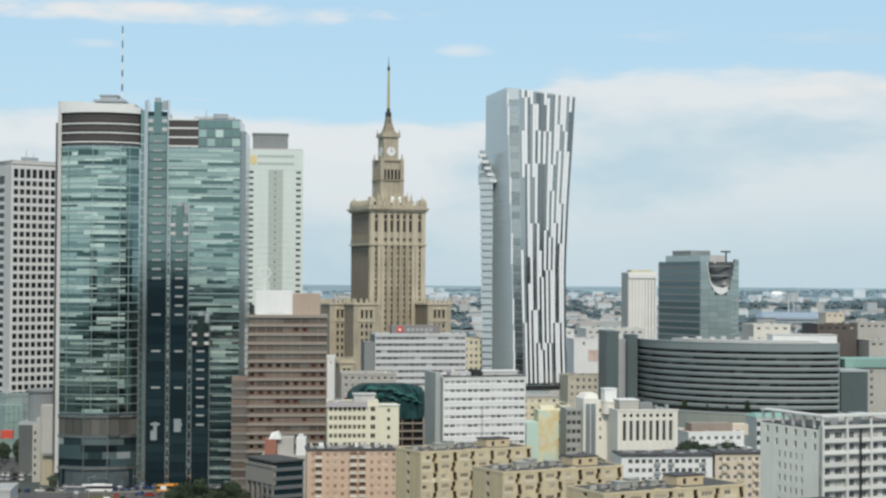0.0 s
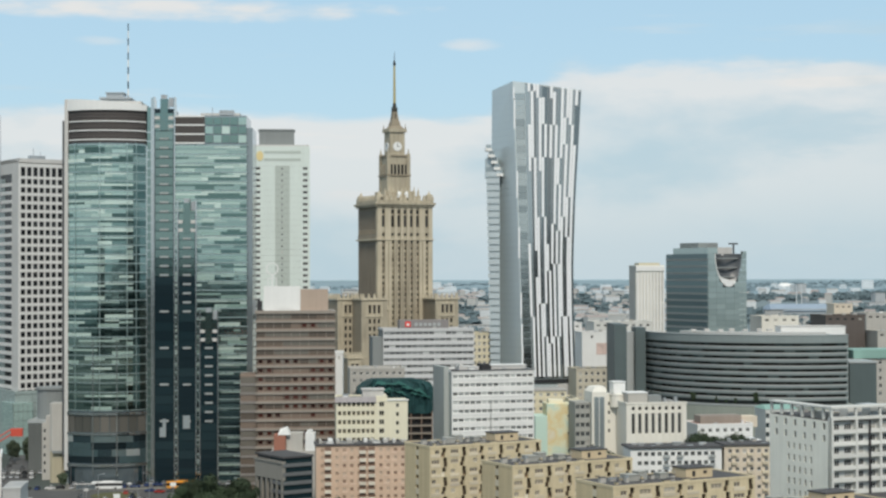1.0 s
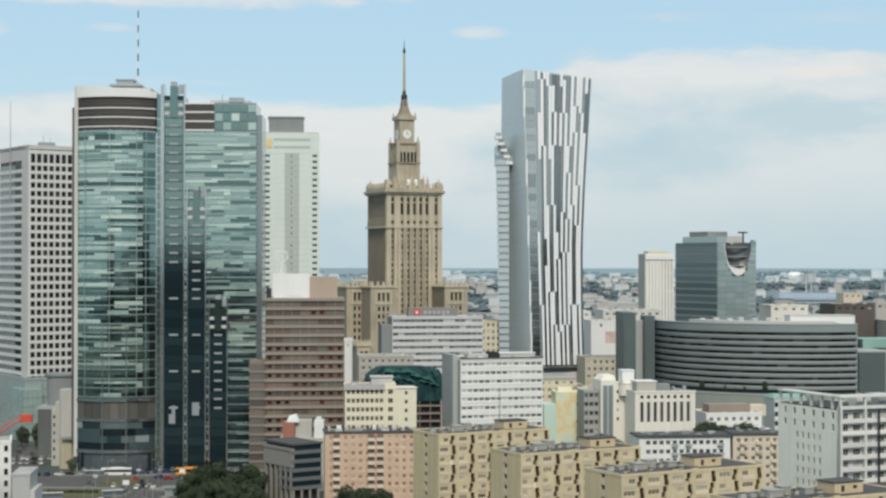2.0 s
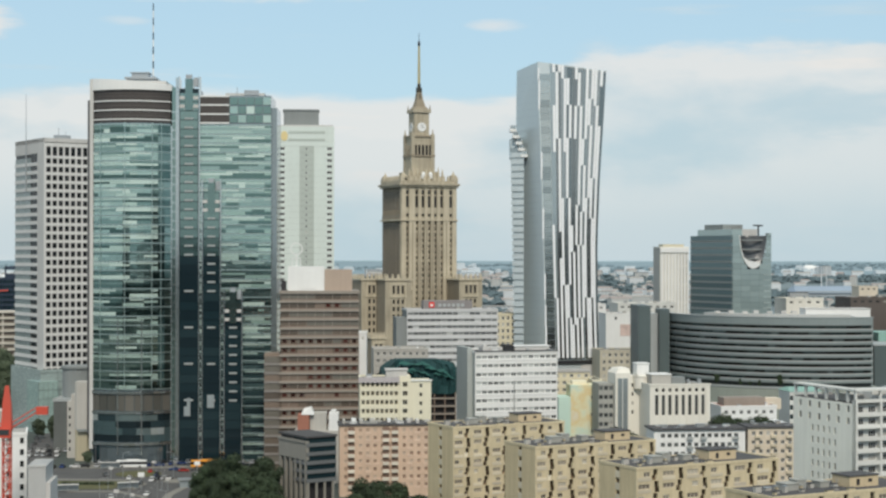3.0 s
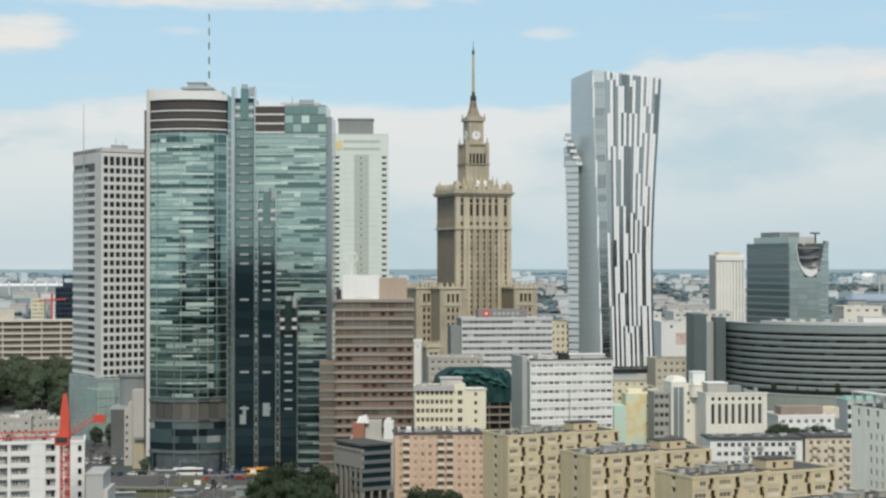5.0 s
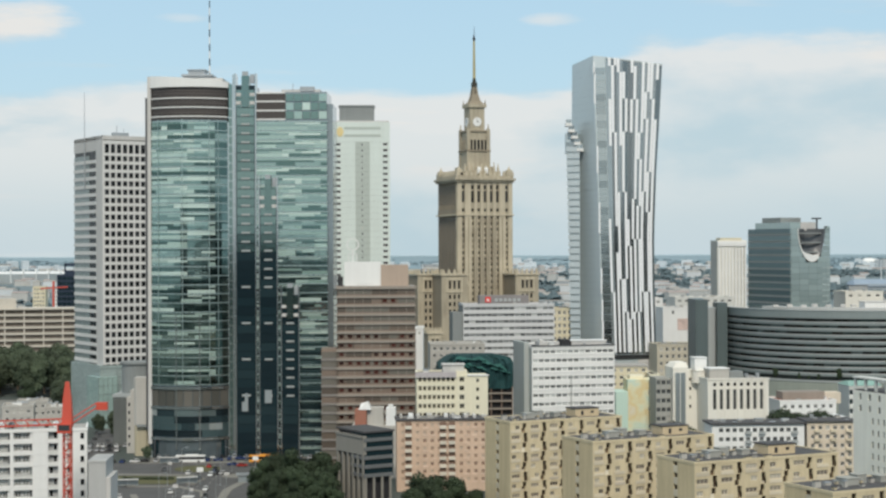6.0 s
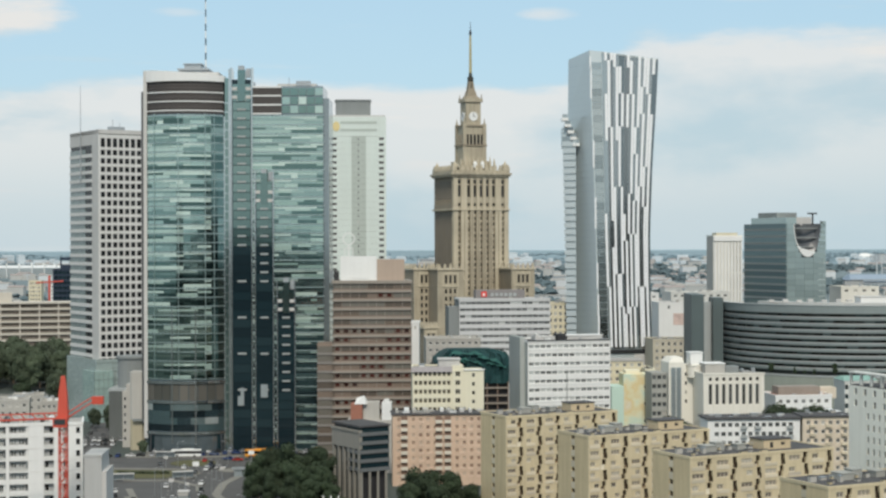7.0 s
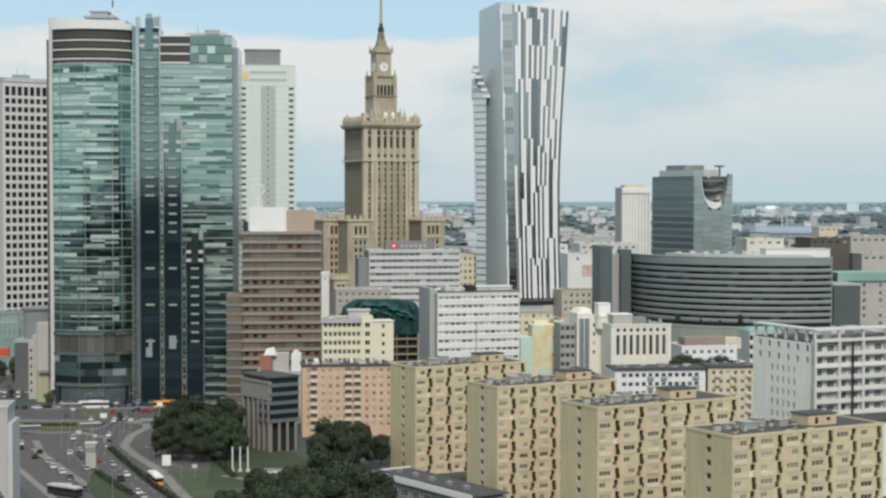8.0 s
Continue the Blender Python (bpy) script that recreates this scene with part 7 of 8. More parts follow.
part("parapet", Geo().box(-0.1, L + 0.1, -0.15, 0.25, H, H + 0.75).box(L - 0.3, L + 0.1, 0.25, D, H, H + 0.75), WHITE_OFF, t)
for i in range(9):
    x = 0.6 + i * 1.7 + r.uniform(-0.4, 0.4)
    part("roof_vent", Geo().box(x, x + r.uniform(0.5, 1.3), 2 + r.uniform(0, 5), 8.4, H + 0.5, H + r.uniform(0.9, 2.0)), r.choice((METAL, WHITE, DARK, CONC, WHITE)), t)
for i in range(7):
    part("roof_pipe", Geo().beam((2 + i * 2.4, 1, H + 0.4), (3.2 + i * 2.4, 4, H + 2.4), 0.14), METAL, t)
t = thing("apartment_block", "blank grey gable wall of an apartment block", "apartment block", pose(-84.1, 370, 0, 0, 0, 4))
part("wall", Geo().box(0, 3.9, 0, 12, 0, 38.6).box(3.9, 4.9, 0.3, 12, 0, 35.2, 1), [GABLE, PALE_CONC], t, "blank grey gable")
part("parapet", Geo().box(-0.12, 4.02, -0.12, 12, 38.6, 39.1), GABLE, t)

t = thing("tower_crane", "red lattice tower crane beside a white block", "crane", pose(-86.4, 360, 0))
g = Geo()
for sx in (-0.8, 0.8):
    for sy in (-0.8, 0.8):
        g.beam((sx, sy, 0), (sx, sy, 48), 0.22)
for i in range(24):
    s = 1 if i % 2 else -1
    for y in (-0.8, 0.8):
        g.beam((-0.8 * s, y, i * 2), (0.8 * s, y, i * 2 + 2), 0.14)
    g.beam((-0.8, 0.8 * s, i * 2), (-0.8, -0.8 * s, i * 2 + 2), 0.14)
    g.beam((-0.8, -0.8, i * 2), (0.8, -0.8, i * 2), 0.12)
part("mast", g, RED, t, "red lattice mast")
part("apex", Geo().loft([[(-1.15, -0.9, 48), (1.15, -0.9, 48), (1.15, 0.9, 48), (-1.15, 0.9, 48)], [(-0.9, -0.5, 54), (0.9, -0.5, 54), (0.9, 0.5, 54), (-0.9, 0.5, 54)], [(-0.4, -0.2, 57.8), (0.4, -0.2, 57.8), (0.4, 0.2, 57.8), (-0.4, 0.2, 57.8)]]), RED, t, "red crane head")
g = Geo()
for z, y in ((48.6, -0.5), (48.6, 0.5), (49.7, 0)):
    g.beam((1, y, z), (5.5, y + 4.4, z + 3), 0.2)
part("counter_jib", g, RED, t)
part("counterweight", Geo().box(5.4, 7.9, 4, 5.2, 51.1, 52.8), RED, t, "red counterweight box")
g = Geo()
for z, y in ((48.4, -0.5), (48.4, 0.5), (49.6, 0)):
    g.beam((-1, y, z), (-24, y - 12, z + 0.4), 0.3)
for i in range(11):
    u = i / 11
    g.beam((-1 - 23 * u, -0.5 - 12 * u, 48.4), (-1 - 23 * (u + 0.045), -12 * (u + 0.045), 49.6), 0.2)
part("jib", g, RED, t, "red lattice jib")
cab = part("cab", Geo().box(-1.9, 1.2, -1.8, -0.9, 46.6, 48.6), RED, t)
part("window", Geo().box(-1.6, 0.9, -1.9, -1.8, 47.2, 48.4), PANE, cab)
# ---- distance: wooded horizon, far quarters, woods ----
def ridge():
    """The far wooded skyline, a low blue-grey band behind everything."""
    n, vs, fs = 240, [], []
    for i in range(n + 1):
        a = radians(90 + 40 - 80 * i / n)
        h = 69.3 + 2.0 * noise.noise((i * 0.05, 0, 0)) + 1.4 * noise.noise((i * 0.31, 3, 0)) + 0.9 * noise.noise((i * 1.1, 7, 0))
        x, y = 4880 * math.cos(a), 4880 * math.sin(a)
        vs += [(x, y, 40), (x, y, h), (x * 1.012, y * 1.012, 40), (x * 1.012, y * 1.012, h)]
    for i in range(n):
        a, b = 4 * i, 4 * i + 4
        fs += [(a, b, b + 1, a + 1), (a + 1, b + 1, b + 3, a + 3), (a + 2, a + 3, b + 3, b + 2)]
    me = bpy.data.meshes.new("backdrop")
    me.from_pydata(vs, [], fs)
    me.materials.append(RIDGE)
    return tagged(new("backdrop", me), "hazy blue-grey wooded horizon far behind the city", "backdrop", kind="structure")


# the distance's haze is put into the ridge's pale blue
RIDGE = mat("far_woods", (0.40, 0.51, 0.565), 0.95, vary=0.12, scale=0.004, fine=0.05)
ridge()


def far_block(L, D, floors, wall, roof_mat, label):
    """A distant block of flats: walls with recessed window rows, roof, roof house."""
    t = thing("far_building", label, "building", pose(0, -300, 0), "far city blocks")
    g, fh = Geo(), 3.2
    for i in range(floors):
        g.box(0, L, 0, D, i * fh, i * fh + 1.6)
        g.box(0.25, L - 0.25, 0.25, D - 0.25, i * fh + 1.6, (i + 1) * fh, 1)
        for j in range(int(L / 6) + 1):
            x = min(L - 0.8, j * 6.0)
            g.box(x, x + 1.4, -0.004, 0.3, i * fh + 1.6, (i + 1) * fh)
    part("wall", g, [wall, FAR_PANE], t)
    part("roof", Geo().box(-0.3, L + 0.3, -0.3, D + 0.3, floors * fh, floors * fh + 0.8), roof_mat, t)
    return t


# far window rows paled, with the haze over them in their colour
FAR_PANE = mat("far_window_row", (0.30, 0.33, 0.35), 0.4, vary=0.3, scale=0.2, fine=0.6)
r = random.Random(77)
kinds = [far_block(34, 12, 4, FAR_WALLS[0], ROOF_PALE, "long white block of flats in the far city"),
         far_block(22, 12, 8, FAR_WALLS[0], ROOF_PALE, "white high block of flats in the far city"),
         far_block(28, 13, 5, FAR_WALLS[1], ROOF, "beige block of flats in the far city"),
         far_block(20, 14, 3, FAR_WALLS[1], BRICK, "beige house with a red roof in the far city"),
         far_block(48, 20, 2, FAR_WALLS[2], ROOF_PALE, "low grey hall in the far city"),
         far_block(18, 14, 5, FAR_WALLS[3], ROOF, "brick block in the far city"),
         far_block(52, 24, 2, FAR_WALLS[0], ROOF_PALE, "low white warehouse in the far city")]
used = [False] * len(kinds)
for i in range(110):
    y = 1180 + 2600 * r.random() ** 1.1
    x = r.uniform(-0.36, 0.36) * y
    # woods on the near left and river land keep free
    if -0.34 * y < x < -0.22 * y and y < 1300:
        continue
    if noise.noise((x * 0.004, y * 0.004, 5)) < -0.12 and y > 1400:
        continue
    k = r.choice((0, 0, 0, 0, 1, 1, 2, 2, 3, 4, 6, 6))
    m = pose(x, y, land(x, y) - 0.6, 0, 0, r.choice((28, 28, 20, -30, 8)) + r.uniform(-6, 6))
    if used[k]:
        copy_thing(kinds[k], m)
    else:
        kinds[k].matrix_world = m
        used[k] = True

# named far things: pale slab tower, dark tower with a crane, open-storey block, white bowl stadium, blue hall roof
t = slab("hotel_tower", "pale cream slab hotel tower with vertical ribs", "hotel tower", pose(196.6, 1250, 0, 0, 0, 10), 23.0, 16.0, 92.0, 14.0, 9, 1.0, 12.6, 0.8, WHITE_WARM, GLASS_CREAM, WHITE_WARM, clutter=3, seed=55, edge=0.4, rows=4, side=CONC)
for i in range(9):
    part("rib", Geo().box(0.6 + i * 2.6, 1.9 + i * 2.6, -1.1, 0.0, 30, 87.5), WHITE_OFF, t)
part("roof_band", Geo().box(0, 23, -0.9, 0.0, 88.5, 92), WHITE_OFF, t)
part("roof_house", Geo().box(3, 20, 2, 12, 92, 94.8), PALE_CREAM, t)
t = slab("office_tower", "dark blue glass tower with a frame on its roof", "office tower", pose(-283, 1150, 0, 0, 0, 10), 13.0, 14.0, 69.0, 3.6, 4, 2.8, 2.6, 0.6, NAVY, GLASS_DARK, NAVY, clutter=1, seed=56)
part("roof_frame", Geo().box(5, 6, 1, 2, 69, 78).box(12, 13, 1, 2, 69, 78).box(5, 13, 1, 2, 76, 78).box(5, 13, 2, 9, 69, 73), NAVY, t)
t = thing("tower_crane", "red tower crane in front of a dark glass tower", "crane", pose(-278, 1120, 0))
part("mast", Geo().beam((0, 0, 0), (0, 0, 66), 1.3), RED, t)
part("jib", Geo().beam((-9, 0, 61), (9, 3, 62), 0.9), RED, t)
OPEN_DARK = mat("open_storey_shade", (0.16, 0.14, 0.12), 0.9, vary=0.25, scale=0.3)
t = thing("office_block", "long block with open pale storeys under construction", "office block", pose(-318, 1050, 0, 0, 0, 14))
for i in range(12):
    part("slab_edge", Geo().box(0, 74, 0, 22, i * 4.05, i * 4.05 + 1.35), BEIGE_PALE, t)
    # dark inner boxes carry the open storeys' shade in their colour
    part("band_window", Geo().box(1, 73, 1.5, 21, i * 4.05 + 1.35, (i + 1) * 4.05), OPEN_DARK, t)
    for j in range(7):
        part("column", Geo().box(j * 12.2, j * 12.2 + 0.9, 0.3, 1.4, i * 4.05 + 1.35, (i + 1) * 4.05), BEIGE_PALE, t)
part("roof", Geo().box(-0.5, 74.5, -0.5, 22.5, 48.6, 49.6).box(20, 32, 4, 12, 49.6, 56), BEIGE_PALE, t)
t = slab("apartment_block", "pale yellow block behind the open storeys", "apartment block", pose(-347, 1330, 0, 0, 0, 6), 10, 14, 57, 3.2, 4, 1.5, 1.4, 0.9, PALE_CREAM, PANE, WHITE, clutter=1, seed=60, rows=9)
t = slab("apartment_block", "white apartment tower in a far quarter", "apartment block", pose(-352, 1420, 0, 0, 0, 6), 26, 14, 52, 3.2, 9, 1.5, 1.4, 0.9, WHITE, PANE, WHITE, clutter=1, seed=61, rows=8)
t = thing("stadium", "white bowl stadium with slender pylons far off", "stadium", pose(-800, 3000, land(-800, 3000)))
rings = [[(110 * k * math.cos(a * 0.19635), 80 * k * math.sin(a * 0.19635), z) for a in range(32)] for k, z in ((0.85, -8), (1.0, 10), (1.06, 17), (0.7, 20))]
part("bowl", Geo().loft(rings), WHITE, t)
for a in range(32):
    part("pylon", Geo().beam((112 * math.cos(a * 0.19635), 82 * math.sin(a * 0.19635), 0), (118 * math.cos(a * 0.19635), 87 * math.sin(a * 0.19635), 23), 2.0), WHITE, t)
t = thing("hall", "long hall with a pale blue roof far off", "hall", pose(591, 2450, land(591, 2450) + 7, 0, 0, 4))
part("wall", Geo().box(0, 96, 0, 40, -8, 9), FAR_WALLS[2], t)
part("roof", Geo().loft([[(-2, -2, 6), (98, -2, 6), (98, 42, 9), (-2, 42, 9)], [(4, 24, 16), (92, 24, 16), (92, 30, 16), (4, 30, 16)]]), SEA, t, "pale blue roof")
t = thing("hall", "white domed hall far off by the horizon", "hall", pose(960, 3900, land(960, 3900)))
part("wall", Geo().box(0, 30, 0, 24, 0, 7), WHITE, t)
part("roof", Geo().loft([[(0, 0, 7), (30, 0, 7), (30, 24, 7), (0, 24, 7)], [(3, 3, 11), (27, 3, 11), (27, 21, 11), (3, 21, 11)], [(9, 7, 13.5), (21, 7, 13.5), (21, 17, 13.5), (9, 17, 13.5)]]), WHITE, t)
for x, y in ((770, 3000), (782, 3010), (560, 3300)):
    t = thing("chimney", "slender pale chimney far off in the haze", "chimney", pose(x, y, land(x, y)))
    part("shaft", Geo().tube(0, 0, 0, 36, 1.0, 0.7, 10), FAR_WALLS[0], t)
    part("rim", Geo().tube(0, 0, 36, 37, 0.9, 0.9, 10), FAR_WALLS[0], t)


# ---- woods of the far land: one mesh of many leafy clumps ----
def far_woods(count, seed, name, y0, y1, size, thresh, leaf, words):
    rr = random.Random(seed)
    vs, fs = [], []
    made = 0
    while made < count:
        y = y0 + (y1 - y0) * rr.random() ** 1.1
        x = rr.uniform(-0.37, 0.37) * y
        if noise.noise((x * 0.0035, y * 0.0035, 9)) < thresh:
            made += 0.2
            continue
        made += 1
        z0, hh = land(x, y) - 1, size * rr.uniform(0.7, 1.25)
        for q in range(7):
            k = len(vs)
            c = Vector((x + rr.gauss(0, size * 0.45), y + rr.gauss(0, size * 0.45), z0 + hh * rr.uniform(0.25, 1.0)))
            w = size * rr.uniform(0.22, 0.42)
            a = rr.uniform(0, 6.283)
            ring = [(w * 1.9 * rr.uniform(0.7, 1.2) * math.cos(a + q2 * 1.2566), w * 1.9 * rr.uniform(0.7, 1.2) * math.sin(a + q2 * 1.2566), w * rr.uniform(-0.3, 0.3)) for q2 in range(5)]
            vs += [tuple(c + Vector(p)) for p in ring] + [tuple(c + Vector((0, 0, w * 0.9))), tuple(c - Vector((0, 0, w * 0.25)))]
            for q2 in range(5):
                fs += [(k + q2, k + (q2 + 1) % 5, k + 5), (k + (q2 + 1) % 5, k + q2, k + 6)]
    me = bpy.data.meshes.new(name)
    me.from_pydata(vs, [], fs)
    me.materials.append(leaf)
    return tagged(new(name, me), words, "woods", kind="stuff")


# the farthest woods have still more haze painted into their leaves
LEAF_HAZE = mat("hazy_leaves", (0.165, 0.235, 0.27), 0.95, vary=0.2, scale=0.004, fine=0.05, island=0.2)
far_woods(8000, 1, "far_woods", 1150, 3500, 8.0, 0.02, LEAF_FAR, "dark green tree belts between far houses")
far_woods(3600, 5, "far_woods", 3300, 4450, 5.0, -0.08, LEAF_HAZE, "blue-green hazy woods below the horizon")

BROWN_DARK = mat("dark_brown_wall", (0.095, 0.08, 0.072), 0.7, vary=0.15, streak=0.1)
# roofs behind the curved block
for x, y, w, d, h, wall, roof, words in ((235, 1000, 24, 20, 59.4, WHITE_WARM, ROOF_PALE, "low cream office behind the curved block"),
                                         (277.5, 1010, 26, 24, 59.6, BROWN_DARK, ROOF, "dark brown block behind the curved block"),
                                         (307, 1000, 45, 24, 50.0, CONC, ROOF_PALE, "pale grey hall behind the green roof"),
                                         (318, 1060, 40, 24, 59.5, CONC, ROOF_PALE, "long pale block behind a grey hall"),
                                         (392, 1400, 17, 16, 59.2, BEIGE, ROOF_PALE, "tan block of flats by the wooded land"),
                                         (226, 1040, 9, 16, 64.5, WHITE, ROOF_PALE, "small white block behind the glass tower"),
                                         (142, 1080, 40, 22, 54.0, GREY_PALE, ROOF_PALE, "pale low block behind the curved block"),
                                         (96, 1120, 44, 20, 52.0, WHITE, ROOF_PALE, "white low block in the middle distance")):
    slab("office_block", words, "office block", pose(x, y, 0, 0, 0, 8), w, d, h, 3.6, max(2, int(w / 5)), 2.4, 1.4, 1.1, wall, PANE, wall, clutter=6, seed=int(x), roof=roof, rows=1)


def far_houses(count, seed, near, deep, walls, words):
    """Countless small houses of the far suburbs, walls and pitched roofs, as one mesh."""
    rr = random.Random(seed)
    g = Geo()
    made = 0
    while made < count:
        y = near + deep * rr.random() ** 0.9
        x = rr.uniform(-0.37, 0.37) * y
        if noise.noise((x * 0.006, y * 0.006, 2)) < -0.05:
            made += 0.1
            continue
        made += 1
        # the wooded land on the right keeps few houses
        if x > 0.17 * y and y > 1350 and rr.random() < 0.72:
            continue
        w, d, h = rr.uniform(9, 30), rr.uniform(9, 14), rr.uniform(5, 12) + (8 if rr.random() < 0.15 else 0)
        m = pose(x, y, land(x, y) - 1.0, 0, 0, rr.uniform(-40, 40))
        g.box(0, w, 0, d, 0, h, rr.choice((0, 0, 0, 1, 1, 2)), m)
        k = 3 if rr.random() < 0.5 else 4
        g.loft([[(-0.4, -0.4, h), (w + 0.4, -0.4, h), (w + 0.4, d + 0.4, h), (-0.4, d + 0.4, h)], [(1, d / 2 - 0.6, h + 2.4), (w - 1, d / 2 - 0.6, h + 2.4), (w - 1, d / 2 + 0.6, h + 2.4), (1, d / 2 + 0.6, h + 2.4)]], k, m)
    me = bpy.data.meshes.new("far_houses")
    me.from_pydata(g.v, [], g.f)
    for mt in walls:
        me.materials.append(mt)
    me.polygons.foreach_set("material_index", g.mi)
    return tagged(new("far_houses", me), words, "houses", kind="stuff")


# the farthest house walls take the haze into their colour
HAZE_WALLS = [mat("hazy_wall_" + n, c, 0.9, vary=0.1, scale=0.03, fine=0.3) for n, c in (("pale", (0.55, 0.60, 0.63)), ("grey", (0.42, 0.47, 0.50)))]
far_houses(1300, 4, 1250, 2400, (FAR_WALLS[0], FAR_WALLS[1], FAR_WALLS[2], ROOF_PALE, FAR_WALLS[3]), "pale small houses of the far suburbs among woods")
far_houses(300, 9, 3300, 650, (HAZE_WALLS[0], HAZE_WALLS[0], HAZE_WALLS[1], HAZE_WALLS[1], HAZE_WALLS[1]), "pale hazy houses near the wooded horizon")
# ---- trees ----
def tree_kind(seed, h, spread, leaf=None):
    t = thing("tree", "broad leafy deciduous tree with dense dark green crown", "tree", pose(0, -200, 0), "street and park trees")
    r = random.Random(seed)
    g = Geo()
    g.tube(0, 0, -0.3, h * 0.45, h * 0.022, h * 0.014, 8)
    lobes = []
    for i in range(14):
        a, k = r.uniform(0, 6.283), r.uniform(0.2, 0.72) * spread
        c = Vector((k * math.cos(a), k * math.sin(a), h * r.uniform(0.22, 0.84)))
        lobes.append((c, spread * r.uniform(0.30, 0.48)))
        g.beam((0, 0, h * r.uniform(0.25, 0.42)), c, h * 0.012)
    lobes.append((Vector((0, 0, h * 0.84)), spread * 0.42))
    lobes.append((Vector((0, 0, h * 0.5)), spread * 0.75))
    part("trunk", g, BARK, t, "brown trunk with limbs")
    vs, fs = [], []
    for c, rad in lobes:
        for q in range(int(360 * (rad / (spread * 0.4)) ** 2)):
            d = Vector((r.gauss(0, 1), r.gauss(0, 1), r.gauss(0, 0.8))).normalized()
            p = c + d * rad * r.uniform(0.72, 1.06)
            u = d.cross(Vector((r.uniform(-1, 1), r.uniform(-1, 1), r.uniform(-1, 1)))).normalized()
            v = (d * r.uniform(-0.4, 0.4) + d.cross(u)).normalized()
            s = r.uniform(0.28, 0.56)
            k = len(vs)
            vs += [tuple(p - u * s), tuple(p - v * s * 0.6), tuple(p + u * s), tuple(p + v * s * 0.6 + d * 0.15)]
            fs.append((k, k + 1, k + 2, k + 3))
    me = bpy.data.meshes.new("crown")
    me.from_pydata(vs, [], fs)
    me.materials.append(leaf or LEAF)
    part("crown", me, None, t, "dense dark green crown")
    return t


TREES = [tree_kind(1, 18, 6.0), tree_kind(2, 20, 6.6), tree_kind(3, 16, 5.4), tree_kind(4, 18, 6.4, LEAF_GARDEN)]
PLANTED = [0, 0, 0, 0]


def plant(x, y, s=1.0, k=0, a=0.0):
    m = pose(x, y, 0, 0, 0, a) @ Matrix.Scale(s, 4)
    if not PLANTED[k]:
        TREES[k].matrix_world = m
        PLANTED[k] = 1
    else:
        ob = copy_thing(TREES[k], pose(x, y, 0, 0, 0, a))
        ob.scale = (s, s, s)


r = random.Random(8)
# park beside the avenue, court of the salmon block, foreground grove
for x, y, s in ((-64, 566, 0.95), (-57, 556, 1.0), (-49, 566, 1.05), (-61, 545, 0.75), (-53, 540, 0.9), (-45, 538, 0.85), (-67, 541, 0.55), (-61, 535, 0.58), (-54, 531, 0.6), (-47, 529, 0.62), (-41, 531, 0.6), (-67, 556, 0.8), (-46, 552, 0.95), (-58, 575, 0.9), (5, 520, 0.6),
                (-13, 516, 0.85), (-8, 508, 0.95), (-2, 514, 0.95), (-5, 500, 0.85), (-14, 506, 0.75),
                (-27, 420, 0.95), (-20, 428, 1.0), (-12, 430, 1.05), (-5, 424, 1.0), (-23, 410, 0.9), (-15, 414, 1.0), (-7, 412, 0.95), (0, 416, 0.85), (-30, 430, 0.8), (-34, 416, 0.75), (3, 426, 0.8), (-18, 402, 0.85), (-9, 440, 0.9),
                (-80.5, 352, 1.22), (-84, 346, 1.15)):
    plant(x, y, s, r.randrange(3), r.uniform(0, 360))
# garden trees left of the white tower
for i in range(34):
    y = r.uniform(960, 1040)
    plant(r.uniform(-0.31, -0.235) * y, y, r.uniform(1.15, 1.7), 3, r.uniform(0, 360))
for x, y, sc in ((-203, 838, 1.1), (-207, 852, 1.2), (-212, 870, 1.15), (-201, 862, 1.0), (-262, 858, 0.7), (-240, 905, 0.75)):
    plant(x, y, sc, r.choice((1, 3)), r.uniform(0, 360))
# small trees along the street between the two office towers
for x, y, sc in ((-165, 778, 0.6), (-171, 772, 0.55), (-160, 762, 0.5), (-156, 745, 0.42), (-129.5, 676, 0.34)):
    plant(x, y, sc, 3, r.uniform(0, 360))
# between the offices and round the curved block
for x, y, s in ((83, 640, 1.1), (88, 643, 1.0), (79, 634, 0.95), (85, 634, 0.85), (100, 618, 0.8), (104, 622, 0.7), (84, 628, 0.9), (88, 640, 0.8), (116, 600, 0.95), (120, 602, 1.0), (124, 606, 1.05), (127, 600, 0.9), (132, 604, 0.95), (78, 640, 1.0), (123.5, 628, 1.45), (130, 630, 1.5), (137.4, 627, 1.42), (127, 626, 1.3),
                (-146, 735, 0.8), (-141, 730, 0.7), (-90, 690, 0.25), (-118, 688, 0.25)):
    plant(x, y, s, r.randrange(3), r.uniform(0, 360))
# small trees and shrubs on the podium terrace of the curved block
for x, y, sc in ((147.5, 767, 0.34), (173.5, 751, 0.36), (157, 759.5, 0.2), (161, 757, 0.17), (165, 755, 0.2)):
    k = r.randrange(3)
    ob = copy_thing(TREES[k], pose(x, y, 25.4, 0, 0, r.uniform(0, 360)))
    ob.scale = (sc * 0.7, sc * 0.7, sc)
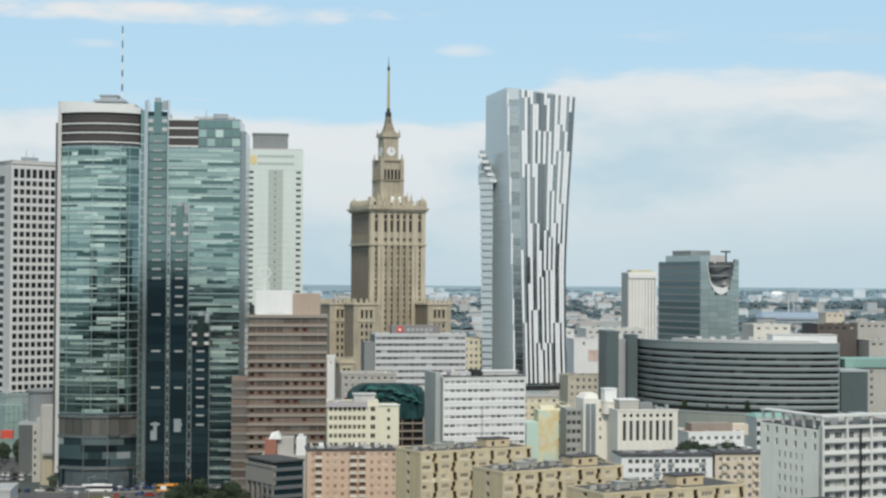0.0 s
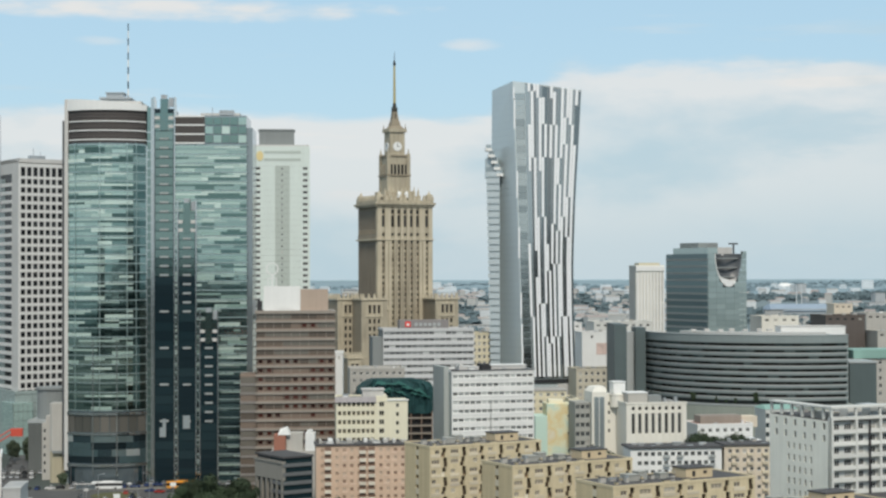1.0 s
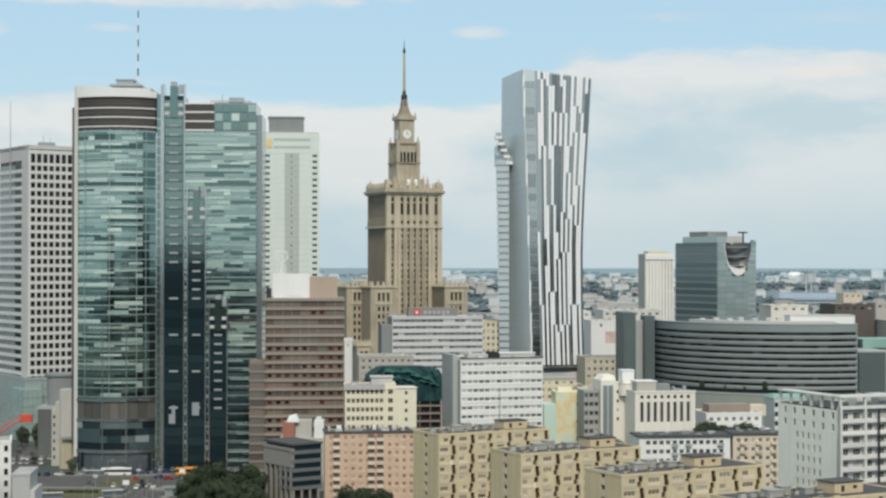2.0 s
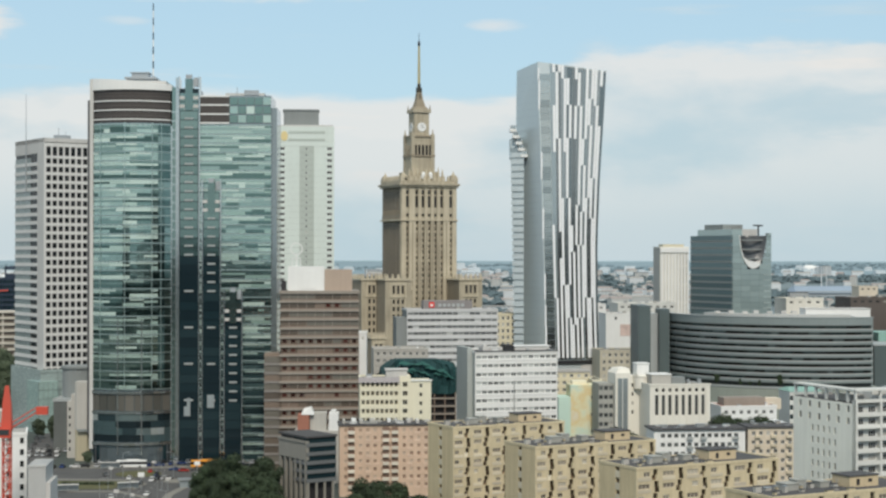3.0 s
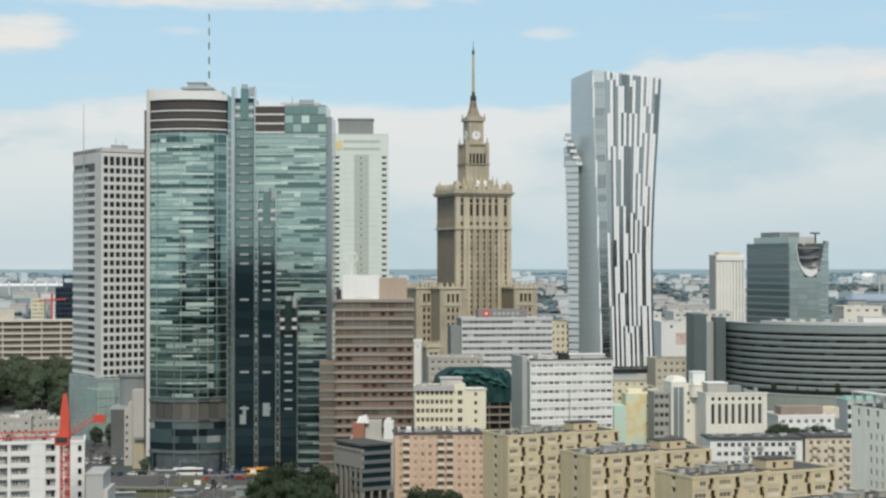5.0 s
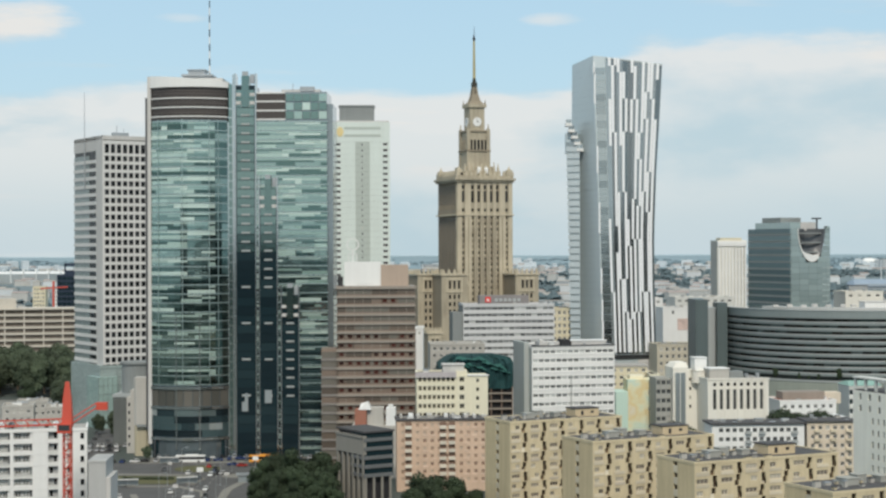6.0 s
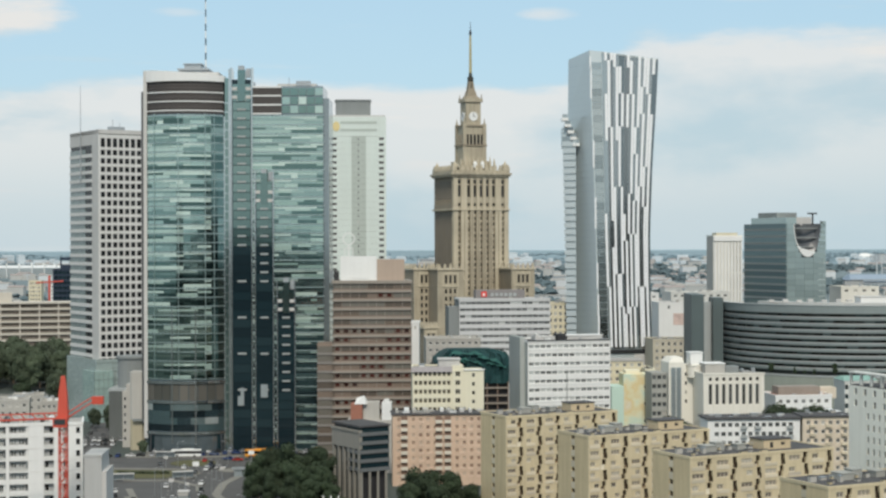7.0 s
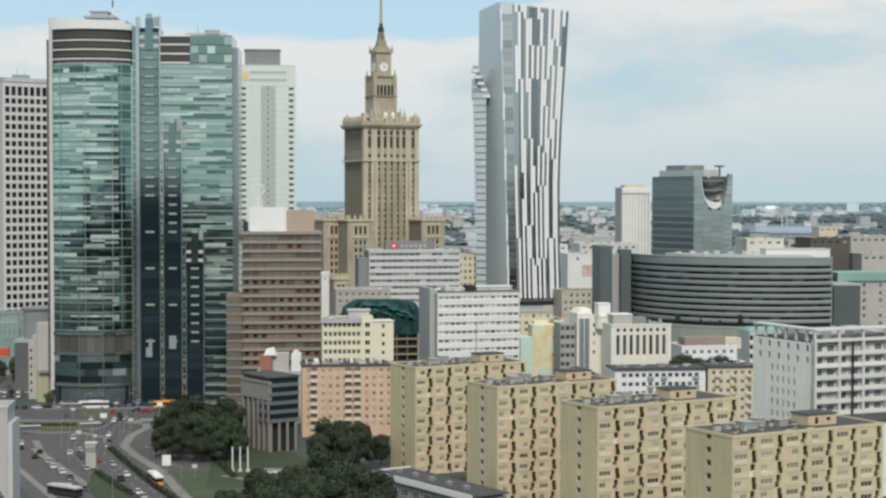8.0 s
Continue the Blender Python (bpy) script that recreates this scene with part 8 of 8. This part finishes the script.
# ---- traffic and street furniture ----
def car_kind(paint, word, L=4.3, W=1.75, H=1.45):
    t = thing("car", word + " car on the asphalt street", "car", pose(0, -250, 0), "cars on the streets")
    g = Geo()
    prof = ((-L / 2, 0.35), (-L / 2 + 0.05, 0.85), (-L * 0.26, 0.95), (L * 0.30, 0.95), (L / 2 - 0.05, 0.8), (L / 2, 0.35))
    g.loft([[(x, y, z) for x, z in prof] for y in (-W / 2, W / 2)])
    part("body", g, paint, t)
    g = Geo()
    rings = [[(-L * 0.36, -W / 2 + 0.08, 0.92), (L * 0.24, -W / 2 + 0.08, 0.92), (L * 0.24, W / 2 - 0.08, 0.92), (-L * 0.36, W / 2 - 0.08, 0.92)],
             [(-L * 0.26, -W / 2 + 0.22, H - 0.06), (L * 0.08, -W / 2 + 0.22, H - 0.06), (L * 0.08, W / 2 - 0.22, H - 0.06), (-L * 0.26, W / 2 - 0.22, H - 0.06)]]
    part("window", g.loft(rings), PANE_DARK, t, "dark car windows")
    part("roof", Geo().box(-L * 0.27, L * 0.09, -W / 2 + 0.2, W / 2 - 0.2, H - 0.06, H), paint, t)
    wheel = Geo().loft([[(0.31 * math.cos(a * 0.5236), y, 0.31 + 0.31 * math.sin(a * 0.5236)) for a in range(12)] for y in (-0.1, 0.1)]).mesh("wheel", TYRE)
    for x in (-L * 0.31, L * 0.31):
        for y in (-W / 2 + 0.06, W / 2 - 0.06):
            part("wheel", wheel, None, t, at=(x, y, 0))
    return t


KINDS = [car_kind(c, w) for c, w in zip(CARS, ("white", "silver", "black", "dark grey", "red", "blue"))]
PARKED = set()


def park(x, y, z, a, k):
    m = pose(x, y, z, 0, 0, a)
    if k not in PARKED:
        KINDS[k].matrix_world = m
        PARKED.add(k)
    else:
        copy_thing(KINDS[k], m)


def along(line, s):
    for a, b in zip(line, line[1:]):
        a, b = Vector(a), Vector(b)
        if s <= (b - a).length:
            d = (b - a).normalized()
            return a + d * s, d
        s -= (b - a).length
    return b, d


r = random.Random(19)
for i in range(6):
    park(-70 + i * 0.1 - i * 4.4, 655 + (i % 2) * 3.4, 0.062, 5 + 180 * (i % 2), i)
for i in range(26):
    p, d = along(AVENUE, r.uniform(70, 285))
    off = r.choice((-6.2, -3.1, 0.0, 3.1, 6.2))
    q = p + Vector((-d.y, d.x)) * off
    park(q.x, q.y, 0.05, math.degrees(math.atan2(d.y, d.x)) + (0 if off > 0 else 180), r.choice((0, 0, 1, 1, 2, 3, 3, 0, 2, 4, 5)))
for i in range(30):
    x = -150 + i * 4.2 + r.uniform(-0.6, 0.6)
    park(x, 672 + 0.09 * (x + 98) + r.choice((-0.6, 3.6)) + (4 if x > -40 else 0), 0.19 if x > -132 else 0.05, r.choice((0, 90, 90, 180)) + r.uniform(-6, 6), r.choice((0, 0, 1, 1, 2, 3, 3, 5)))
for i in range(16):
    park(-126 + i * 4.6 + r.uniform(-0.8, 0.8), 681 + r.uniform(-1.5, 1.5), 0.19, 90 + r.uniform(-15, 15), r.choice((0, 0, 1, 1, 2, 3)))
for i in range(16):
    park(-165 + r.uniform(-14, 14), 690 + i * 6.4, 0.05, 95 + r.uniform(-10, 10), r.choice((0, 0, 1, 2, 3, 3)))
# rows of parked cars between the two office towers
for i in range(14):
    park(-166 + (i % 7) * 3.0 + r.uniform(-0.4, 0.4), (706, 722)[i // 7] + r.uniform(-1, 1), 0.07, 92 + r.uniform(-5, 5), r.choice((0, 0, 0, 1, 1, 2)))
for i in range(10):
    park(-118 + i * 4.2 + r.uniform(-4, 2), 572 - i * 10, 0.05, 100 + r.uniform(-8, 8), r.choice((0, 1, 2, 3)))


for i in range(8):
    a = r.uniform(0, 6.283)
    park(-98 + 19 * math.cos(a), 648 + 19 * math.sin(a) * 0.9, 0.062, math.degrees(a) + 90, r.choice((0, 0, 0, 1, 2, 3)))
for i in range(8):
    park(-60 - i * 3.2 + r.uniform(-1, 1), 668.5 + r.uniform(-1, 1), 0.2, 5 + r.uniform(-5, 5), r.choice((0, 0, 1, 1, 2)))


def bus(x, y, a, lower, upper, word):
    t = thing("bus", word, "bus", pose(x, y, 0.06, 0, 0, a))
    L, W = 12.0, 2.55
    part("body", Geo().box(-L / 2, L / 2, -W / 2, W / 2, 0.35, 1.35), lower, t)
    part("window", Geo().box(-L / 2 + 0.03, L / 2 - 0.03, -W / 2 + 0.03, W / 2 - 0.03, 1.35, 2.5), PANE_DARK, t, "dark window band")
    part("roof", Geo().box(-L / 2, L / 2, -W / 2, W / 2, 2.5, 3.0).box(-2, 3, -0.8, 0.8, 3.0, 3.3), upper, t)
    wheel = Geo().loft([[(0.48 * math.cos(q * 0.5236), y2, 0.48 + 0.48 * math.sin(q * 0.5236)) for q in range(12)] for y2 in (-0.15, 0.15)]).mesh("wheel", TYRE)
    for x2 in (-3.6, 3.4):
        for y2 in (-W / 2 + 0.08, W / 2 - 0.08):
            part("wheel", wheel, None, t, at=(x2, y2, -0.02))


bus(-63, 493, 108, BUS_Y, WHITE, "city bus with yellow sides and a white roof")
bus(-86.5, 474, 142, DARK, PALE_CONC, "dark city bus with a pale roof")
bus(-80, 668, 5, BUS_Y, BUS_Y, "orange-yellow city bus by the glass tower")
bus(-52, 676, 8, BUS_Y, BUS_Y, "orange-yellow city bus by the glass tower")
bus(-110, 668, 3, WHITE, WHITE, "white city bus beside the roundabout")


def lamp(x, y, a):
    t = thing("street_lamp", "grey steel street lamp with one arm", "street lamp", pose(x, y, 0, 0, 0, a), "street lamps along the avenue")
    part("pole", Geo().tube(0, 0, 0, 9.5, 0.10, 0.06), METAL, t)
    part("arm", Geo().beam((0, 0, 9.4), (2.0, 0, 9.9), 0.1), METAL, t)
    part("head", Geo().box(1.7, 2.6, -0.15, 0.15, 9.8, 9.98), METAL, t)
    return t


for k in range(6):
    p, d = along(AVENUE, 90 + k * 36)
    for side in (-10.0, 9.5):
        q = p + Vector((-d.y, d.x)) * side
        ob = lamp(q.x, q.y, 0 if side > 0 else 180)

# flag columns, advertising mast and boxes, kiosks
for i in range(3):
    t = thing("column", "white freestanding column on the park square", "column", pose(-41.5 + i * 2.4, 512, 0.2), "white columns in the park")
    part("plinth", Geo().box(-0.6, 0.6, -0.6, 0.6, 0, 0.7), PALE_CONC, t)
    part("shaft", Geo().tube(0, 0, 0.7, 7.8, 0.24, 0.2, 10), WHITE, t)
t = thing("billboard", "white backlit advertising box on a pole", "billboard", pose(-61, 504, 0.2))
part("pole", Geo().tube(0, 0, 0, 3.4, 0.2), METAL, t)
part("box", Geo().box(-1.3, 1.3, -0.3, 0.3, 3.4, 6.6), WHITE, t)
t = thing("kiosk", "grey concrete ventilation tower on the traffic island", "kiosk", pose(-87, 523, 0.05))
part("body", Geo().box(-1.55, 1.55, -1.5, 1.5, 0, 7.6), CONC, t)
part("slats", Geo().box(-1.62, 1.62, -1.57, 1.57, 4.9, 6.6), GREY_CONC, t)
part("cap", Geo().box(-1.85, 1.85, -1.8, 1.8, 7.6, 8.0), PALE_CONC, t)
part("mast", Geo().tube(0.4, 0.2, 8.0, 16.5, 0.13, 0.08), METAL, t)
t = thing("kiosk", "small white kiosk beside the park path", "kiosk", pose(-29, 493, 0.2))
part("body", Geo().box(-2.6, 2.6, -1.8, 1.8, 0, 2.6), WHITE, t)
part("roof", Geo().box(-3, 3, -2.2, 2.2, 2.6, 3.0), PALE_CONC, t)
t = thing("underpass", "glazed underpass entrance with a pale roof", "shelter", pose(-78, 612, 0, 0, 0, 10))
part("wall", Geo().box(-5, 5, -2, 2, 0, 2.8), GLASS_PALE, t)
part("roof", Geo().box(-5.6, 5.6, -2.6, 2.6, 2.8, 3.2), METAL, t)
t = thing("pavilion", "long low pavilion with a pale roof edge", "pavilion", pose(3, 456, 0, 0, 0, -58))
part("wall", Geo().box(0, 46, 0, 11, 0, 8.4), GREY_CONC, t)
part("roof", Geo().box(-0.5, 46.5, -0.6, 11.6, 9.0, 9.4), ROOF, t)
part("roof_edge", Geo().box(-0.8, 46.8, -0.9, -0.6, 8.2, 9.8).box(-0.8, -0.5, -0.6, 11.9, 8.2, 9.8), WHITE, t, "white roof edge")
for i in range(8):
    part("window", window_mesh(3.6, 2.2, PANE_DARK, WHITE, 2), None, t, at=(2 + i * 5.4, -0.1, 4.6))
for i in range(5):
    part("roof_vent", Geo().box(4 + i * 8, 5.6 + i * 8, 4, 5.4, 9.4, 10.4), METAL, t)


# clutter on the forecourt and round the junction
def shelter(x, y, a):
    t = thing("bus_shelter", "glass bus shelter with a pale flat roof beside the road", "bus shelter", pose(x, y, 0.06, 0, 0, a), "bus shelters at the junction")
    part("roof", Geo().box(-4, 4, -1.0, 1.0, 2.5, 2.7), PALE_CONC, t)
    part("back_pane", Geo().box(-3.9, 3.9, 0.8, 0.86, 0.2, 2.5), GLASS_PALE, t)
    for x2 in (-3.7, 0, 3.7):
        part("post", Geo().box(x2 - 0.06, x2 + 0.06, 0.7, 0.8, 0, 2.5), METAL, t)
    part("bench", Geo().box(-2.5, 2.5, 0.3, 0.7, 0.42, 0.5), CONC, t)


for x, y, a in ((-118, 664, 4), (-72, 664, 6), (-60, 612, 100), (-56, 590, 102), (-101, 606, 15), (-122, 600, 10)):
    shelter(x, y, a)


def sign_mast(x, y, h, w):
    t = thing("road_sign", "grey road sign panel on a steel mast", "road sign", pose(x, y, 0.05), "road signs at the junction")
    part("mast", Geo().tube(0, 0, 0, h, 0.12, 0.1), METAL, t)
    part("panel", Geo().box(-w / 2, w / 2, -0.12, -0.02, h - w * 0.7, h), [WHITE, PALE_CONC][int(w) % 2], t)


for x, y, h, w in ((-96, 604, 6.5, 2.4), (-86, 602, 5, 1.6), (-70, 598, 6, 2.0), (-112, 632, 5, 1.6), (-92, 560, 5.2, 1.4), (-100, 575, 4.4, 1.8), (-67, 560, 5, 1.5), (-52, 500, 4.5, 1.6), (-80, 640, 6, 2.2)):
    sign_mast(x, y, h, w)


def hedge(line, w, h, seed):
    """A clipped hedge: a dense row of small leaf faces along a line."""
    t = thing("hedge", "dark green clipped hedge along the carriageway", "hedge", pose(0, 0, 0.1), "hedges along the avenue")
    rr = random.Random(seed)
    vs, fs = [], []
    total = sum((Vector(b) - Vector(a)).length for a, b in zip(line, line[1:]))
    for _ in range(int(total * 26)):
        p, d = along(line, rr.uniform(0, total * 0.999))
        q = p + Vector((-d.y, d.x)) * rr.uniform(-w / 2, w / 2)
        c = Vector((q.x, q.y, rr.uniform(0.05, h)))
        u = Vector((rr.uniform(-1, 1), rr.uniform(-1, 1), rr.uniform(-0.5, 0.5))).normalized() * rr.uniform(0.2, 0.4)
        v = Vector((rr.uniform(-1, 1), rr.uniform(-1, 1), rr.uniform(0.2, 1))).normalized() * rr.uniform(0.2, 0.4)
        k = len(vs)
        vs += [tuple(c - u), tuple(c - v), tuple(c + u), tuple(c + v)]
        fs.append((k, k + 1, k + 2, k + 3))
    me = bpy.data.meshes.new("leaves")
    me.from_pydata(vs, [], fs)
    me.materials.append(LEAF)
    part("leaves", me, None, t)


hedge([(-87, 560), (-74.5, 522), (-61.5, 484), (-49, 452)], 1.6, 1.3, 1)
hedge([(-83.5, 512), (-75, 491), (-66.5, 471)], 2.2, 1.0, 2)
hedge([(-56, 566), (-49, 536), (-40, 500)], 2.0, 1.4, 3)
hedge([(-128, 618), (-108, 617)], 1.6, 1.0, 4)
